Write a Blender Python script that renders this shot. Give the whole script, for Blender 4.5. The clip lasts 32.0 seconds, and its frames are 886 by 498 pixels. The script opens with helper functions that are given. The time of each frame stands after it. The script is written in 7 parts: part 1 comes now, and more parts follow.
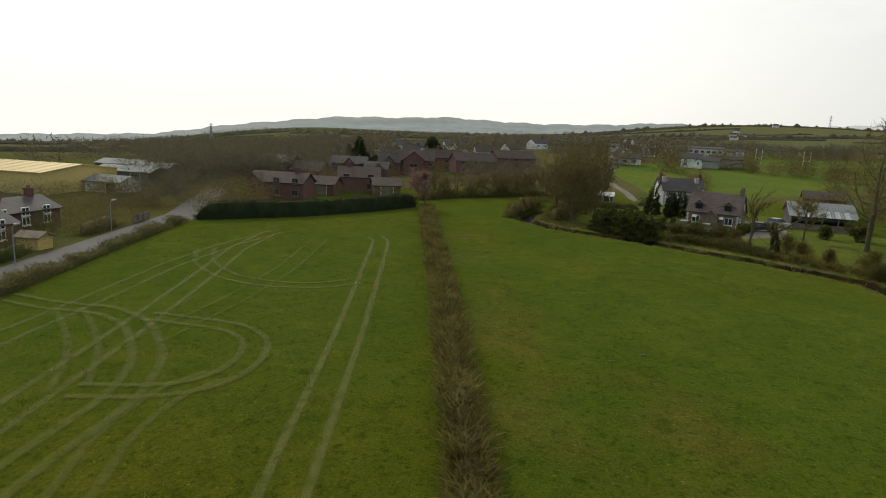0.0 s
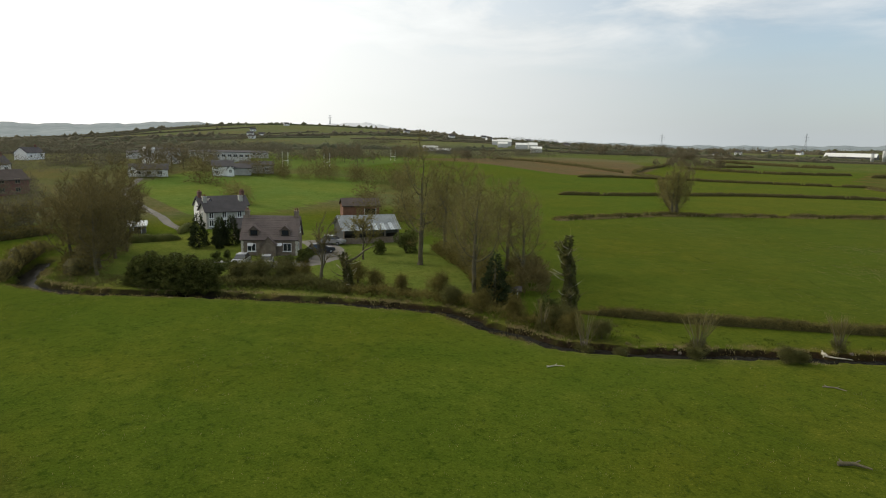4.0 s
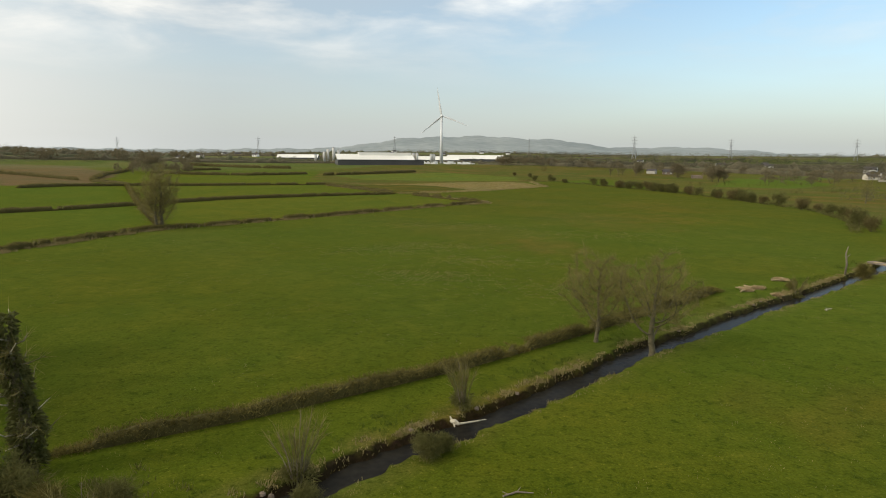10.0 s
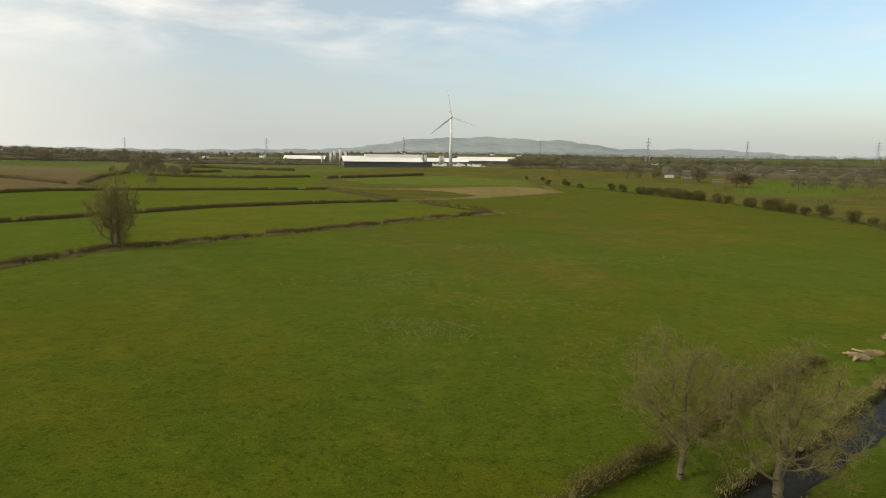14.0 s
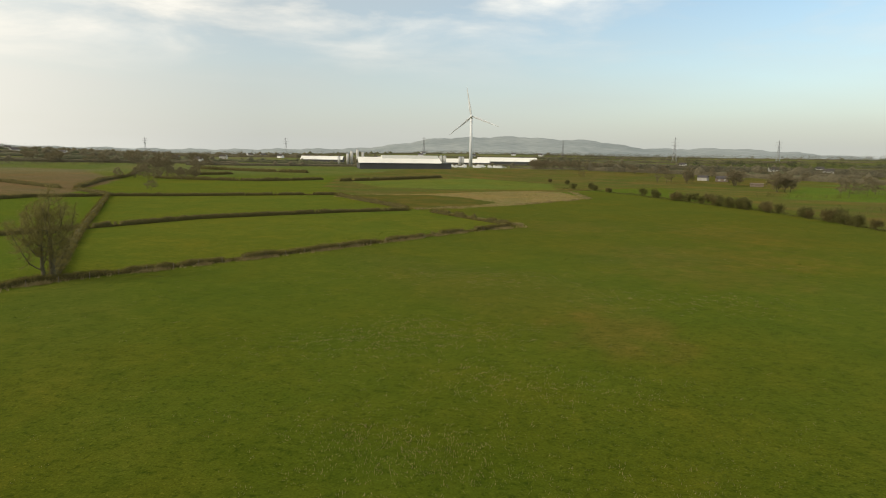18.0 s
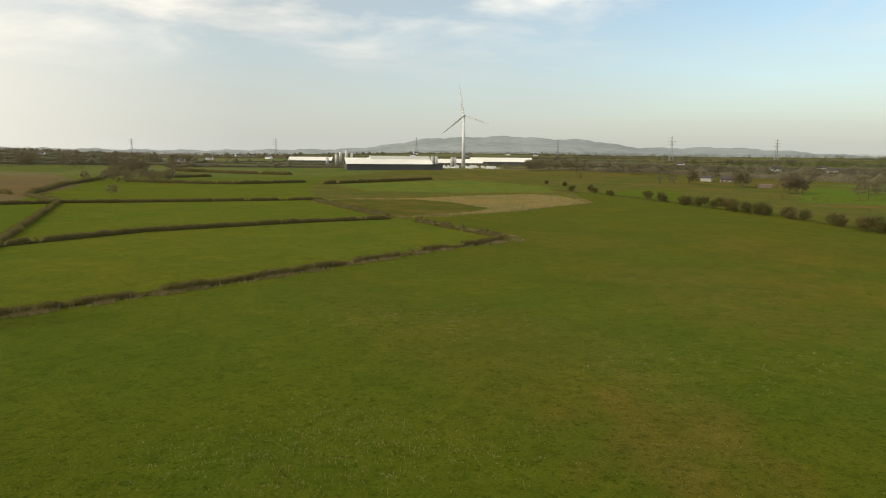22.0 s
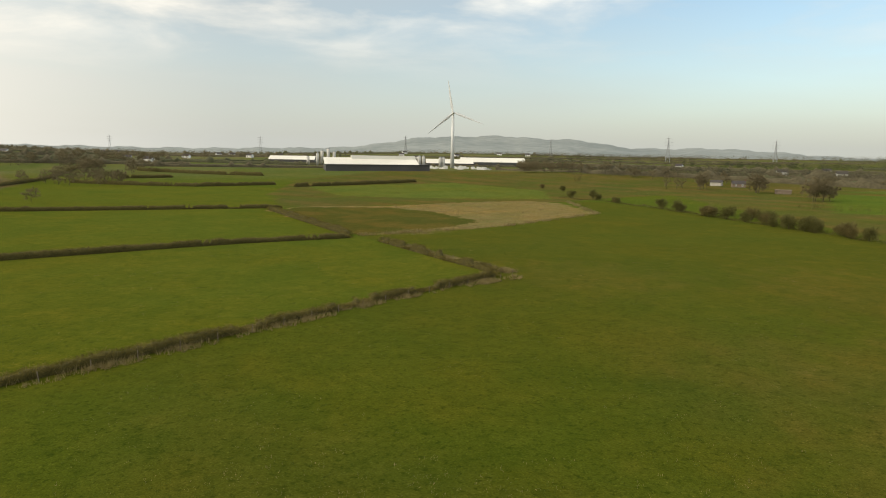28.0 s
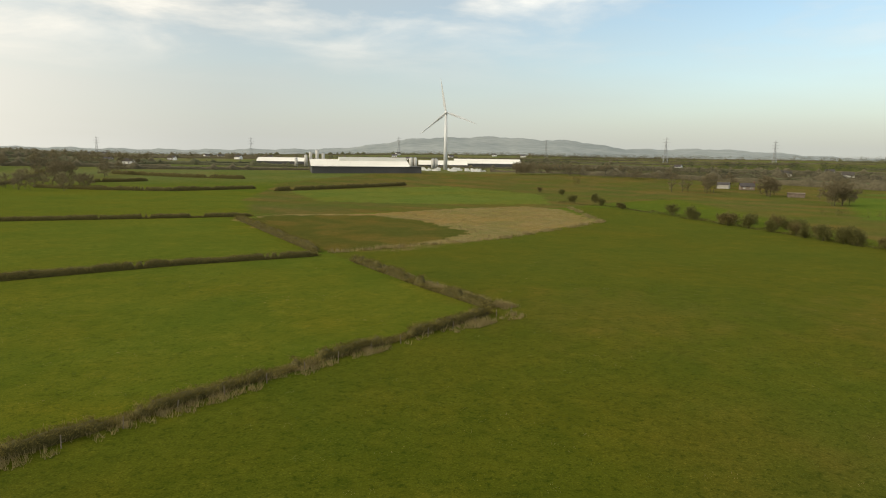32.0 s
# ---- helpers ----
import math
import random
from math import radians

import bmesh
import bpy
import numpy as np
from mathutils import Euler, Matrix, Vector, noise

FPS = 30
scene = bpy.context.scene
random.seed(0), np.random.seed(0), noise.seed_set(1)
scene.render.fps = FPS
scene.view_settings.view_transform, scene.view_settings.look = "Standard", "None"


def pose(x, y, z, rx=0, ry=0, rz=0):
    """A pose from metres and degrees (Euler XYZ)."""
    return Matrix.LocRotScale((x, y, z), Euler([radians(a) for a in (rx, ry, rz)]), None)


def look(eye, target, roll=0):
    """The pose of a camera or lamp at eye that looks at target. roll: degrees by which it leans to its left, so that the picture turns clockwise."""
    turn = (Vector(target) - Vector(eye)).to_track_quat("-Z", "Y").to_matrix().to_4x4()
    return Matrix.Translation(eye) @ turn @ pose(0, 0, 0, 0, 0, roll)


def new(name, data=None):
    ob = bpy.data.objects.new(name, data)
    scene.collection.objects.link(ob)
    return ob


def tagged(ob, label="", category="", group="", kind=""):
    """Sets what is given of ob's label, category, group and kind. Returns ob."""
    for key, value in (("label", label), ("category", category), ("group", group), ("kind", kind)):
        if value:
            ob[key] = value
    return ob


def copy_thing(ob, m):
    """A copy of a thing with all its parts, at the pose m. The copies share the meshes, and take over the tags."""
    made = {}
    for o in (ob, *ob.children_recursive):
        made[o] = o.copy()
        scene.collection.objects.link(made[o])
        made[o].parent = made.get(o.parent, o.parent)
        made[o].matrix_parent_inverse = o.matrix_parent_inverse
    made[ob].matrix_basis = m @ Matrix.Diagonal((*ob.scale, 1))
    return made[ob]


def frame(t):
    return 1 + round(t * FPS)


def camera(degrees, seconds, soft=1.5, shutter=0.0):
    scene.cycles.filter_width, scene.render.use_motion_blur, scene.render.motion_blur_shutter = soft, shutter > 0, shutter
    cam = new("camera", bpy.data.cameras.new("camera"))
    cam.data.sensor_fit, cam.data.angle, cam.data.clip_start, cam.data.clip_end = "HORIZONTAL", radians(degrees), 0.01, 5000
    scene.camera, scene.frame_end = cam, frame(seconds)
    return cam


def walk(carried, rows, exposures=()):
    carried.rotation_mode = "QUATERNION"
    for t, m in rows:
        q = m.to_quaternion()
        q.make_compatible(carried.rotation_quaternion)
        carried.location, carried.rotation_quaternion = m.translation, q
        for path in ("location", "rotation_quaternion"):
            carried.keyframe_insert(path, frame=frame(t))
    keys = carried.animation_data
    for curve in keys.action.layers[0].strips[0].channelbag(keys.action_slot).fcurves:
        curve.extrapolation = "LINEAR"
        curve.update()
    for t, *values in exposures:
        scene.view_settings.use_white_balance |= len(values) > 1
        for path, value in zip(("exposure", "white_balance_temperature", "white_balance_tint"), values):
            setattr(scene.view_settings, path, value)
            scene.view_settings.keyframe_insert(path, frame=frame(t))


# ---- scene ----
cam = camera(69.65, 32.0, soft=1.05)
PATH = [
    (0, (32.43, -135.25, 13.78), (-65.80, -131.79, -4.61), 2.64),
    (0.5, (30.41, -134.95, 14.25), (-67.75, -129.51, -4.05), 2.69),
    (1, (28.53, -134.62, 14.85), (-69.52, -127.52, -3.45), 2.53),
    (1.5, (26.80, -133.89, 15.64), (-70.42, -119.33, -2.70), 2.40),
    (2, (24.46, -133.52, 16.02), (-71.30, -110.98, -1.97), 1.71),
    (2.5, (21.36, -132.60, 16.05), (-71.95, -101.28, -1.62), 1.43),
    (3, (19.25, -132.20, 16.28), (-69.85, -90.21, -0.96), 0.94),
    (3.5, (17.03, -132.84, 16.68), (-64.05, -76.84, -0.33), 1.12),
    (4, (15.11, -131.58, 16.78), (-57.41, -64.68, 0.48), 1.28),
    (4.5, (12.33, -129.92, 15.53), (-49.28, -52.39, 1.69), 1.80),
    (6.5, (4.12, -123.34, 15.71), (-9.28, -25.28, 1.39), 0.86),
    (7, (3.10, -121.88, 15.66), (-6.92, -23.43, 1.30), 0.89),
    (7.5, (1.97, -120.44, 15.54), (1.37, -21.47, 1.27), -0.01),
    (8, (1.13, -118.02, 15.56), (0.12, -19.08, 1.12), 0.20),
    (8.5, (0.55, -115.90, 15.54), (-2.01, -16.98, 1.10), 0.25),
    (9, (0.13, -114.01, 15.60), (-2.73, -15.10, 1.15), 0.23),
    (9.5, (-0.24, -111.61, 15.65), (-3.09, -12.69, 1.23), 0.46),
    (10, (-0.44, -109.22, 15.74), (-3.61, -10.32, 1.28), 0.53),
    (10.5, (-0.52, -107.02, 15.88), (-4.29, -8.15, 1.38), 0.60),
    (11, (-0.66, -104.67, 16.07), (-5.20, -5.84, 1.55), 0.72),
    (11.5, (-0.70, -102.16, 16.20), (-4.50, -3.25, 1.91), 0.71),
    (12, (-0.57, -99.29, 16.39), (-4.00, -0.36, 2.24), 0.66),
    (12.5, (-0.44, -96.59, 16.59), (-4.70, 2.31, 2.42), 0.74),
    (13, (-0.41, -93.99, 16.79), (-4.37, 4.91, 2.52), 0.60),
    (13.5, (-0.32, -91.40, 16.94), (-4.27, 7.49, 2.61), 0.69),
    (14, (-0.30, -88.49, 17.05), (-4.97, 10.37, 2.70), 0.74),
    (14.5, (-0.01, -85.53, 17.14), (-5.16, 13.32, 2.92), 0.56),
    (16.5, (-0.11, -74.61, 17.91), (-5.53, 24.19, 3.46), 0.62),
    (17, (0.09, -70.84, 18.16), (-6.41, 27.89, 3.70), 0.57),
    (17.5, (0.13, -67.56, 18.41), (-7.01, 31.14, 3.99), 0.63),
    (18, (0.24, -64.59, 18.69), (-7.69, 34.04, 4.21), 0.73),
    (18.5, (0.35, -61.82, 18.97), (-7.30, 36.83, 4.48), 0.80),
    (19, (0.37, -59.07, 19.16), (-6.05, 39.70, 4.88), 0.74),
    (19.5, (0.64, -55.53, 19.21), (-5.67, 43.25, 4.98), 0.66),
    (20, (0.72, -51.99, 19.15), (-5.54, 46.79, 4.91), 0.64),
    (20.5, (0.71, -48.60, 19.09), (-6.68, 50.09, 4.73), 0.58),
    (21, (0.77, -45.38, 19.11), (-6.60, 53.30, 4.71), 0.60),
    (21.5, (0.87, -42.33, 19.13), (-6.61, 56.33, 4.61), 0.56),
    (22, (0.94, -39.37, 19.17), (-6.15, 59.33, 4.69), 0.50),
    (22.5, (0.88, -36.37, 19.21), (-6.13, 62.34, 4.76), 0.55),
    (23, (0.78, -33.25, 19.21), (-5.50, 65.50, 4.77), 0.53),
    (23.5, (1.07, -29.80, 19.23), (-5.55, 68.93, 4.84), 0.53),
    (24, (1.36, -26.32, 19.22), (-5.37, 72.42, 4.92), 0.54),
    (24.5, (1.51, -22.94, 19.23), (-5.16, 75.80, 4.92), 0.53),
    (25, (1.63, -19.68, 19.29), (-4.95, 79.04, 4.82), 0.49),
    (25.5, (1.71, -16.43, 19.40), (-4.89, 82.32, 5.03), 0.42),
    (27.5, (1.85, -0.61, 19.71), (-3.49, 98.20, 5.26), 0.83),
    (28, (1.89, 2.64, 19.81), (-3.82, 101.41, 5.25), 0.88),
    (28.5, (2.05, 5.82, 19.93), (-3.50, 104.61, 5.42), 0.96),
    (29, (2.20, 8.91, 19.98), (-3.31, 107.70, 5.48), 0.93),
    (29.5, (2.27, 12.00, 20.02), (-3.67, 110.76, 5.51), 0.96),
    (30, (2.35, 15.03, 20.11), (-2.96, 113.81, 5.50), 0.94),
    (30.5, (2.44, 17.96, 20.19), (-3.01, 116.76, 5.71), 0.90),
    (31, (2.54, 20.84, 20.23), (-3.23, 119.62, 5.78), 0.99),
    (31.5, (2.58, 23.66, 20.25), (-2.54, 122.48, 5.82), 0.82),
    (32, (2.56, 26.52, 20.19), (-2.40, 125.35, 5.79), 0.75),
]
walk(cam, [(t, look(eye, target, roll)) for t, eye, target, roll in PATH],
     exposures=[(0, 0.0, 6500, 10), (2.5, 0.02, 6500, 10), (4.0, 0.18, 6350, 10), (5.5, 0.28, 6450, 10), (7.5, 0.33, 6600, 10), (12, 0.34, 6800, 10), (17, 0.34, 7100, 10), (32, 0.36, 7200, 10)])

# ---- world and light ----
SUN_AZ, SUN_EL = radians(205), radians(33)
world = bpy.data.worlds.new("sky")
scene.world = world
world.use_nodes = True
wn, wl = world.node_tree.nodes, world.node_tree.links
wn.clear()


def wnode(kind, **values):
    n = wn.new(kind)
    for key, value in values.items():
        n.inputs[key].default_value = value
    return n


def wmath(op, a, b=0.0, c=0.0, clamp=False):
    n = wn.new("ShaderNodeMath")
    n.operation, n.use_clamp = op, clamp
    for socket, value in zip(n.inputs, (a, b, c)):
        if isinstance(value, (int, float)):
            socket.default_value = value
        else:
            wl.new(value, socket)
    return n.outputs[0]


def wmix(fac, a, b):
    n = wn.new("ShaderNodeMix")
    n.data_type = "RGBA"
    for socket, value in ((n.inputs[0], fac), (n.inputs[6], a), (n.inputs[7], b)):
        if isinstance(value, tuple):
            socket.default_value = value
        elif isinstance(value, (int, float)):
            socket.default_value = value
        else:
            wl.new(value, socket)
    return n.outputs[2]


coord = wn.new("ShaderNodeTexCoord").outputs["Generated"]
split = wn.new("ShaderNodeSeparateXYZ")
wl.new(coord, split.inputs[0])
up = wmath("MAXIMUM", split.outputs[2], 0.015)
lifted = wn.new("ShaderNodeCombineXYZ")
wl.new(split.outputs[0], lifted.inputs[0]), wl.new(split.outputs[1], lifted.inputs[1]), wl.new(up, lifted.inputs[2])
clear_sky = wn.new("ShaderNodeTexSky")
clear_sky.sky_type, clear_sky.sun_disc = "NISHITA", False
clear_sky.sun_elevation, clear_sky.sun_rotation = SUN_EL, radians(90) - SUN_AZ
clear_sky.air_density, clear_sky.dust_density, clear_sky.ozone_density = 1.0, 2.0, 1.5
wl.new(lifted.outputs[0], clear_sky.inputs[0])
blue = wn.new("ShaderNodeVectorMath")
blue.operation = "MULTIPLY"
blue.inputs[1].default_value = (0.152, 0.164, 0.160)
wl.new(clear_sky.outputs[0], blue.inputs[0])
# clouds lie on a plane high above
flat = wn.new("ShaderNodeCombineXYZ")
reach = wmath("ADD", up, 0.10)
wl.new(wmath("DIVIDE", split.outputs[0], reach), flat.inputs[0]), wl.new(wmath("DIVIDE", split.outputs[1], reach), flat.inputs[1])
stretch = wn.new("ShaderNodeMapping")
stretch.inputs["Location"].default_value = (0.35, 2.1, 0.0)
wl.new(flat.outputs[0], stretch.inputs[0])
noise_a = wnode("ShaderNodeTexNoise", Scale=1.15, Detail=7.0, Roughness=0.55, Distortion=0.3)
noise_b = wnode("ShaderNodeTexNoise", Scale=0.38, Detail=3.0, Roughness=0.5)
wl.new(stretch.outputs[0], noise_a.inputs[0]), wl.new(stretch.outputs[0], noise_b.inputs[0])
west = wmath("ADD", wmath("MULTIPLY", split.outputs[0], -0.95), wmath("MULTIPLY", split.outputs[1], -0.30))
veil = wmath("MULTIPLY_ADD", west, 0.80, 0.58)
high_up = wmath("MULTIPLY_ADD", up, 8.0, -0.80, True)
patches = wmath("MULTIPLY", wmath("MULTIPLY_ADD", noise_a.outputs[0], 4.4, -1.92, True), high_up)
broad = wmath("MULTIPLY_ADD", noise_b.outputs[0], 1.7, -0.85)
cover = wmath("ADD", wmath("ADD", veil, wmath("MULTIPLY", patches, 0.62)), wmath("MULTIPLY", broad, 0.55))
overhead = wmath("MULTIPLY_ADD", up, 2.6, -1.0, True)
cover = wmath("ADD", cover, wmath("MULTIPLY", overhead, 0.9), 0.0, True)
glow = wmath("POWER", wmath("MULTIPLY_ADD", west, 1.15, -0.06, True), 1.25)
grey_tone = wmix(patches, (0.45, 0.485, 0.50, 1), (0.93, 0.93, 0.90, 1))
grey_tone = wmix(overhead, grey_tone, (0.72, 0.70, 0.62, 1))
cloud_tone = wmix(wmath("MULTIPLY", glow, 1.15, 0.0, True), grey_tone, (1.13, 1.11, 1.04, 1))
tone = wmix(wmath("MULTIPLY", cover, 0.94), blue.outputs[0], cloud_tone)
low = wmath("POWER", wmath("SUBTRACT", 1.0, wmath("MULTIPLY", up, 3.4, 0.0, True), 0.0, True), 2.6)
haze_tone = wmix(wmath("MULTIPLY", glow, 1.1, 0.0, True), (0.465, 0.50, 0.505, 1), (0.99, 0.97, 0.89, 1))
tone = wmix(wmath("MULTIPLY", low, 0.85), tone, haze_tone)
shell = wn.new("ShaderNodeBackground")
shell.inputs["Strength"].default_value = 1.0
wl.new(tone, shell.inputs[0])
wout = wn.new("ShaderNodeOutputWorld")
wl.new(shell.outputs[0], wout.inputs[0])

sun = new("sun", bpy.data.lights.new("sun", "SUN"))
sun.data.energy, sun.data.angle, sun.data.color = 1.5, radians(12), (1.0, 0.94, 0.80)
away = Vector((math.cos(SUN_AZ) * math.cos(SUN_EL), math.sin(SUN_AZ) * math.cos(SUN_EL), math.sin(SUN_EL)))
sun.matrix_world = look(away * 900, (0, 0, 0))


# ---- materials ----
def paint(name, a, b, scale=4.0, rough=0.9, bump=0.0, fine=30.0, metal=0.0, spread=0.35, source="Object", vary=0.0, spec=0.3):
    """A surface of two tones, broken up at two scales, with fine relief."""
    m = bpy.data.materials.new(name)
    m.use_nodes = True
    nodes, links = m.node_tree.nodes, m.node_tree.links
    bsdf = nodes["Principled BSDF"]
    bsdf.inputs["Roughness"].default_value, bsdf.inputs["Metallic"].default_value = rough, metal
    bsdf.inputs["Specular IOR Level"].default_value = spec
    where = nodes.new("ShaderNodeTexCoord")
    big, small = nodes.new("ShaderNodeTexNoise"), nodes.new("ShaderNodeTexNoise")
    big.inputs["Scale"].default_value, big.inputs["Detail"].default_value = scale, 4
    small.inputs["Scale"].default_value, small.inputs["Detail"].default_value = fine, 3
    links.new(where.outputs[source], big.inputs["Vector"]), links.new(where.outputs[source], small.inputs["Vector"])
    both = nodes.new("ShaderNodeMath")
    both.operation = "MULTIPLY_ADD"
    both.inputs[1].default_value = 0.5
    half = nodes.new("ShaderNodeMath")
    half.operation = "MULTIPLY"
    half.inputs[1].default_value = 0.5
    links.new(big.outputs[0], both.inputs[0]), links.new(small.outputs[0], half.inputs[0]), links.new(half.outputs[0], both.inputs[2])
    ramp = nodes.new("ShaderNodeMapRange")
    ramp.inputs["From Min"].default_value, ramp.inputs["From Max"].default_value = 0.5 - spread / 2, 0.5 + spread / 2
    links.new(both.outputs[0], ramp.inputs["Value"])
    mix = nodes.new("ShaderNodeMix")
    mix.data_type = "RGBA"
    mix.inputs[6].default_value, mix.inputs[7].default_value = (*a, 1), (*b, 1)
    links.new(ramp.outputs[0], mix.inputs[0])
    colour = mix.outputs[2]
    if vary:
        info = nodes.new("ShaderNodeObjectInfo")
        hsv = nodes.new("ShaderNodeHueSaturation")
        scaled = nodes.new("ShaderNodeMath")
        scaled.operation = "MULTIPLY_ADD"
        scaled.inputs[1].default_value, scaled.inputs[2].default_value = 2 * vary, 1 - vary
        links.new(info.outputs["Random"], scaled.inputs[0]), links.new(scaled.outputs[0], hsv.inputs["Value"])
        links.new(colour, hsv.inputs["Color"])
        colour = hsv.outputs[0]
    links.new(colour, bsdf.inputs["Base Color"])
    if bump:
        relief = nodes.new("ShaderNodeBump")
        relief.inputs["Strength"].default_value, relief.inputs["Distance"].default_value = bump, 0.05
        links.new(small.outputs[0], relief.inputs["Height"]), links.new(relief.outputs[0], bsdf.inputs["Normal"])
    return m


def leafy(name, a, b, rough=0.8):
    """Leaves, twigs and blades: every loose piece has its own tone."""
    m = bpy.data.materials.new(name)
    m.use_nodes = True
    nodes, links = m.node_tree.nodes, m.node_tree.links
    bsdf = nodes["Principled BSDF"]
    bsdf.inputs["Roughness"].default_value = rough
    bsdf.inputs["Specular IOR Level"].default_value = 0.15
    geo, mix = nodes.new("ShaderNodeNewGeometry"), nodes.new("ShaderNodeMix")
    where, patch = nodes.new("ShaderNodeTexCoord"), nodes.new("ShaderNodeTexNoise")
    patch.inputs["Scale"].default_value, patch.inputs["Detail"].default_value = 0.6, 3
    links.new(where.outputs["Object"], patch.inputs["Vector"])
    half = nodes.new("ShaderNodeMath")
    half.operation, half.inputs[1].default_value = "MULTIPLY_ADD", 0.5
    wide = nodes.new("ShaderNodeMath")
    wide.operation, wide.inputs[1].default_value, wide.inputs[2].default_value = "MULTIPLY_ADD", 1.6, -0.55
    links.new(patch.outputs[0], wide.inputs[0])
    links.new(geo.outputs["Random Per Island"], half.inputs[0]), links.new(wide.outputs[0], half.inputs[2])
    mix.data_type = "RGBA"
    mix.clamp_factor = True
    mix.inputs[6].default_value, mix.inputs[7].default_value = (*a, 1), (*b, 1)
    links.new(half.outputs[0], mix.inputs[0]), links.new(mix.outputs[2], bsdf.inputs["Base Color"])
    # thin pieces let some light through
    through_, blend = nodes.new("ShaderNodeBsdfTranslucent"), nodes.new("ShaderNodeMixShader")
    blend.inputs[0].default_value = 0.35
    links.new(mix.outputs[2], through_.inputs["Color"])
    links.new(bsdf.outputs[0], blend.inputs[1]), links.new(through_.outputs[0], blend.inputs[2])
    links.new(blend.outputs[0], nodes["Material Output"].inputs["Surface"])
    return m


BARK = paint("bark", (0.070, 0.060, 0.032), (0.150, 0.130, 0.076), 1.5, 0.95, 0.6, 14)
TWIG = leafy("bare_twigs", (0.120, 0.104, 0.032), (0.275, 0.236, 0.084))
TWIG_DARK = leafy("dark_twigs", (0.088, 0.072, 0.026), (0.200, 0.163, 0.062))
HAW = leafy("hawthorn_twigs", (0.058, 0.050, 0.012), (0.228, 0.190, 0.054))
HAW_GREEN = leafy("budding_hawthorn", (0.064, 0.064, 0.018), (0.180, 0.168, 0.055))
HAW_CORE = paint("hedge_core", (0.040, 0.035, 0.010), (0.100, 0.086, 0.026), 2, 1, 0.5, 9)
IVY = leafy("ivy_leaves", (0.046, 0.050, 0.014), (0.130, 0.130, 0.042), 0.6)
CONIFER = leafy("conifer_needles", (0.018, 0.026, 0.009), (0.052, 0.066, 0.024))
LEYLAND = leafy("leylandii_foliage", (0.046, 0.054, 0.012), (0.140, 0.148, 0.038))
SHRUB = leafy("garden_shrub_leaves", (0.040, 0.052, 0.011), (0.110, 0.125, 0.032))
DRY = leafy("dry_grass", (0.17, 0.135, 0.055), (0.36, 0.295, 0.140))
TUFT = leafy("grass_tufts", (0.042, 0.068, 0.007), (0.105, 0.128, 0.020))
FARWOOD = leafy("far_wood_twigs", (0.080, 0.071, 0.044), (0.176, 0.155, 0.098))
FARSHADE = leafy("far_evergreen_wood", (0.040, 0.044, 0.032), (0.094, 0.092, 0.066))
FARTWIG = leafy("far_bare_twigs", (0.112, 0.094, 0.052), (0.255, 0.214, 0.126))
FAR_OLIVE = leafy("far_olive_scrub", (0.076, 0.080, 0.046), (0.145, 0.148, 0.084))
BLOSSOM = leafy("pink_brown_twigs", (0.17, 0.10, 0.080), (0.36, 0.23, 0.185))
BRICK = paint("red_brick", (0.105, 0.052, 0.042), (0.190, 0.098, 0.078), 1.2, 0.9, 0.3, 18, vary=0.12)
STONE = paint("brown_rubble_stone", (0.12, 0.090, 0.065), (0.27, 0.215, 0.165), 1.6, 0.95, 0.5, 7)
SLATE = paint("slate_roof", (0.042, 0.038, 0.039), (0.085, 0.076, 0.077), 0.8, 0.75, 0.3, 12, vary=0.10)
PURPLE_TILE = paint("brown_purple_tiles", (0.105, 0.082, 0.074), (0.170, 0.136, 0.122), 0.9, 0.85, 0.3, 14)
BROWN_TILE = paint("brown_roof_tiles", (0.054, 0.042, 0.036), (0.098, 0.075, 0.063), 0.8, 0.85, 0.3, 14, vary=0.12)
RENDER = paint("white_render", (0.72, 0.71, 0.68), (0.86, 0.85, 0.83), 0.7, 0.9, 0.1, 12, vary=0.06)
CREAM = paint("cream_render", (0.48, 0.44, 0.36), (0.64, 0.60, 0.50), 0.7, 0.9, 0.1, 12)
GREYSTONE = paint("grey_stone", (0.30, 0.285, 0.25), (0.47, 0.45, 0.41), 1.0, 0.9, 0.3, 8)
GLASS = paint("window_glass", (0.018, 0.022, 0.026), (0.040, 0.046, 0.052), 0.6, 0.08, 0, 3, spec=0.8)
WHITE = paint("white_paint", (0.68, 0.68, 0.66), (0.82, 0.82, 0.80), 1.5, 0.5, 0, 20)
DARK = paint("dark_opening", (0.010, 0.010, 0.010), (0.024, 0.022, 0.020), 1, 0.95, 0, 8)
WOOD = paint("weathered_timber", (0.12, 0.095, 0.070), (0.26, 0.215, 0.165), 1.2, 0.9, 0.4, 16)
PALEWOOD = paint("bleached_log", (0.33, 0.29, 0.21), (0.56, 0.51, 0.40), 2.5, 0.85, 0.3, 18)
CHIPS = paint("sawn_wood_chips", (0.24, 0.175, 0.09), (0.46, 0.35, 0.20), 2.0, 0.95, 0.5, 16)
TIN = paint("corrugated_tin", (0.19, 0.21, 0.22), (0.33, 0.355, 0.36), 0.6, 0.5, 0.1, 12, 0.35)
GREYSHEET = paint("grey_fibre_sheets", (0.15, 0.17, 0.17), (0.28, 0.30, 0.30), 0.25, 0.8, 0.1, 6)
TINLIGHT = paint("clear_roof_sheets", (0.36, 0.40, 0.41), (0.52, 0.56, 0.57), 0.8, 0.4, 0.1, 12)
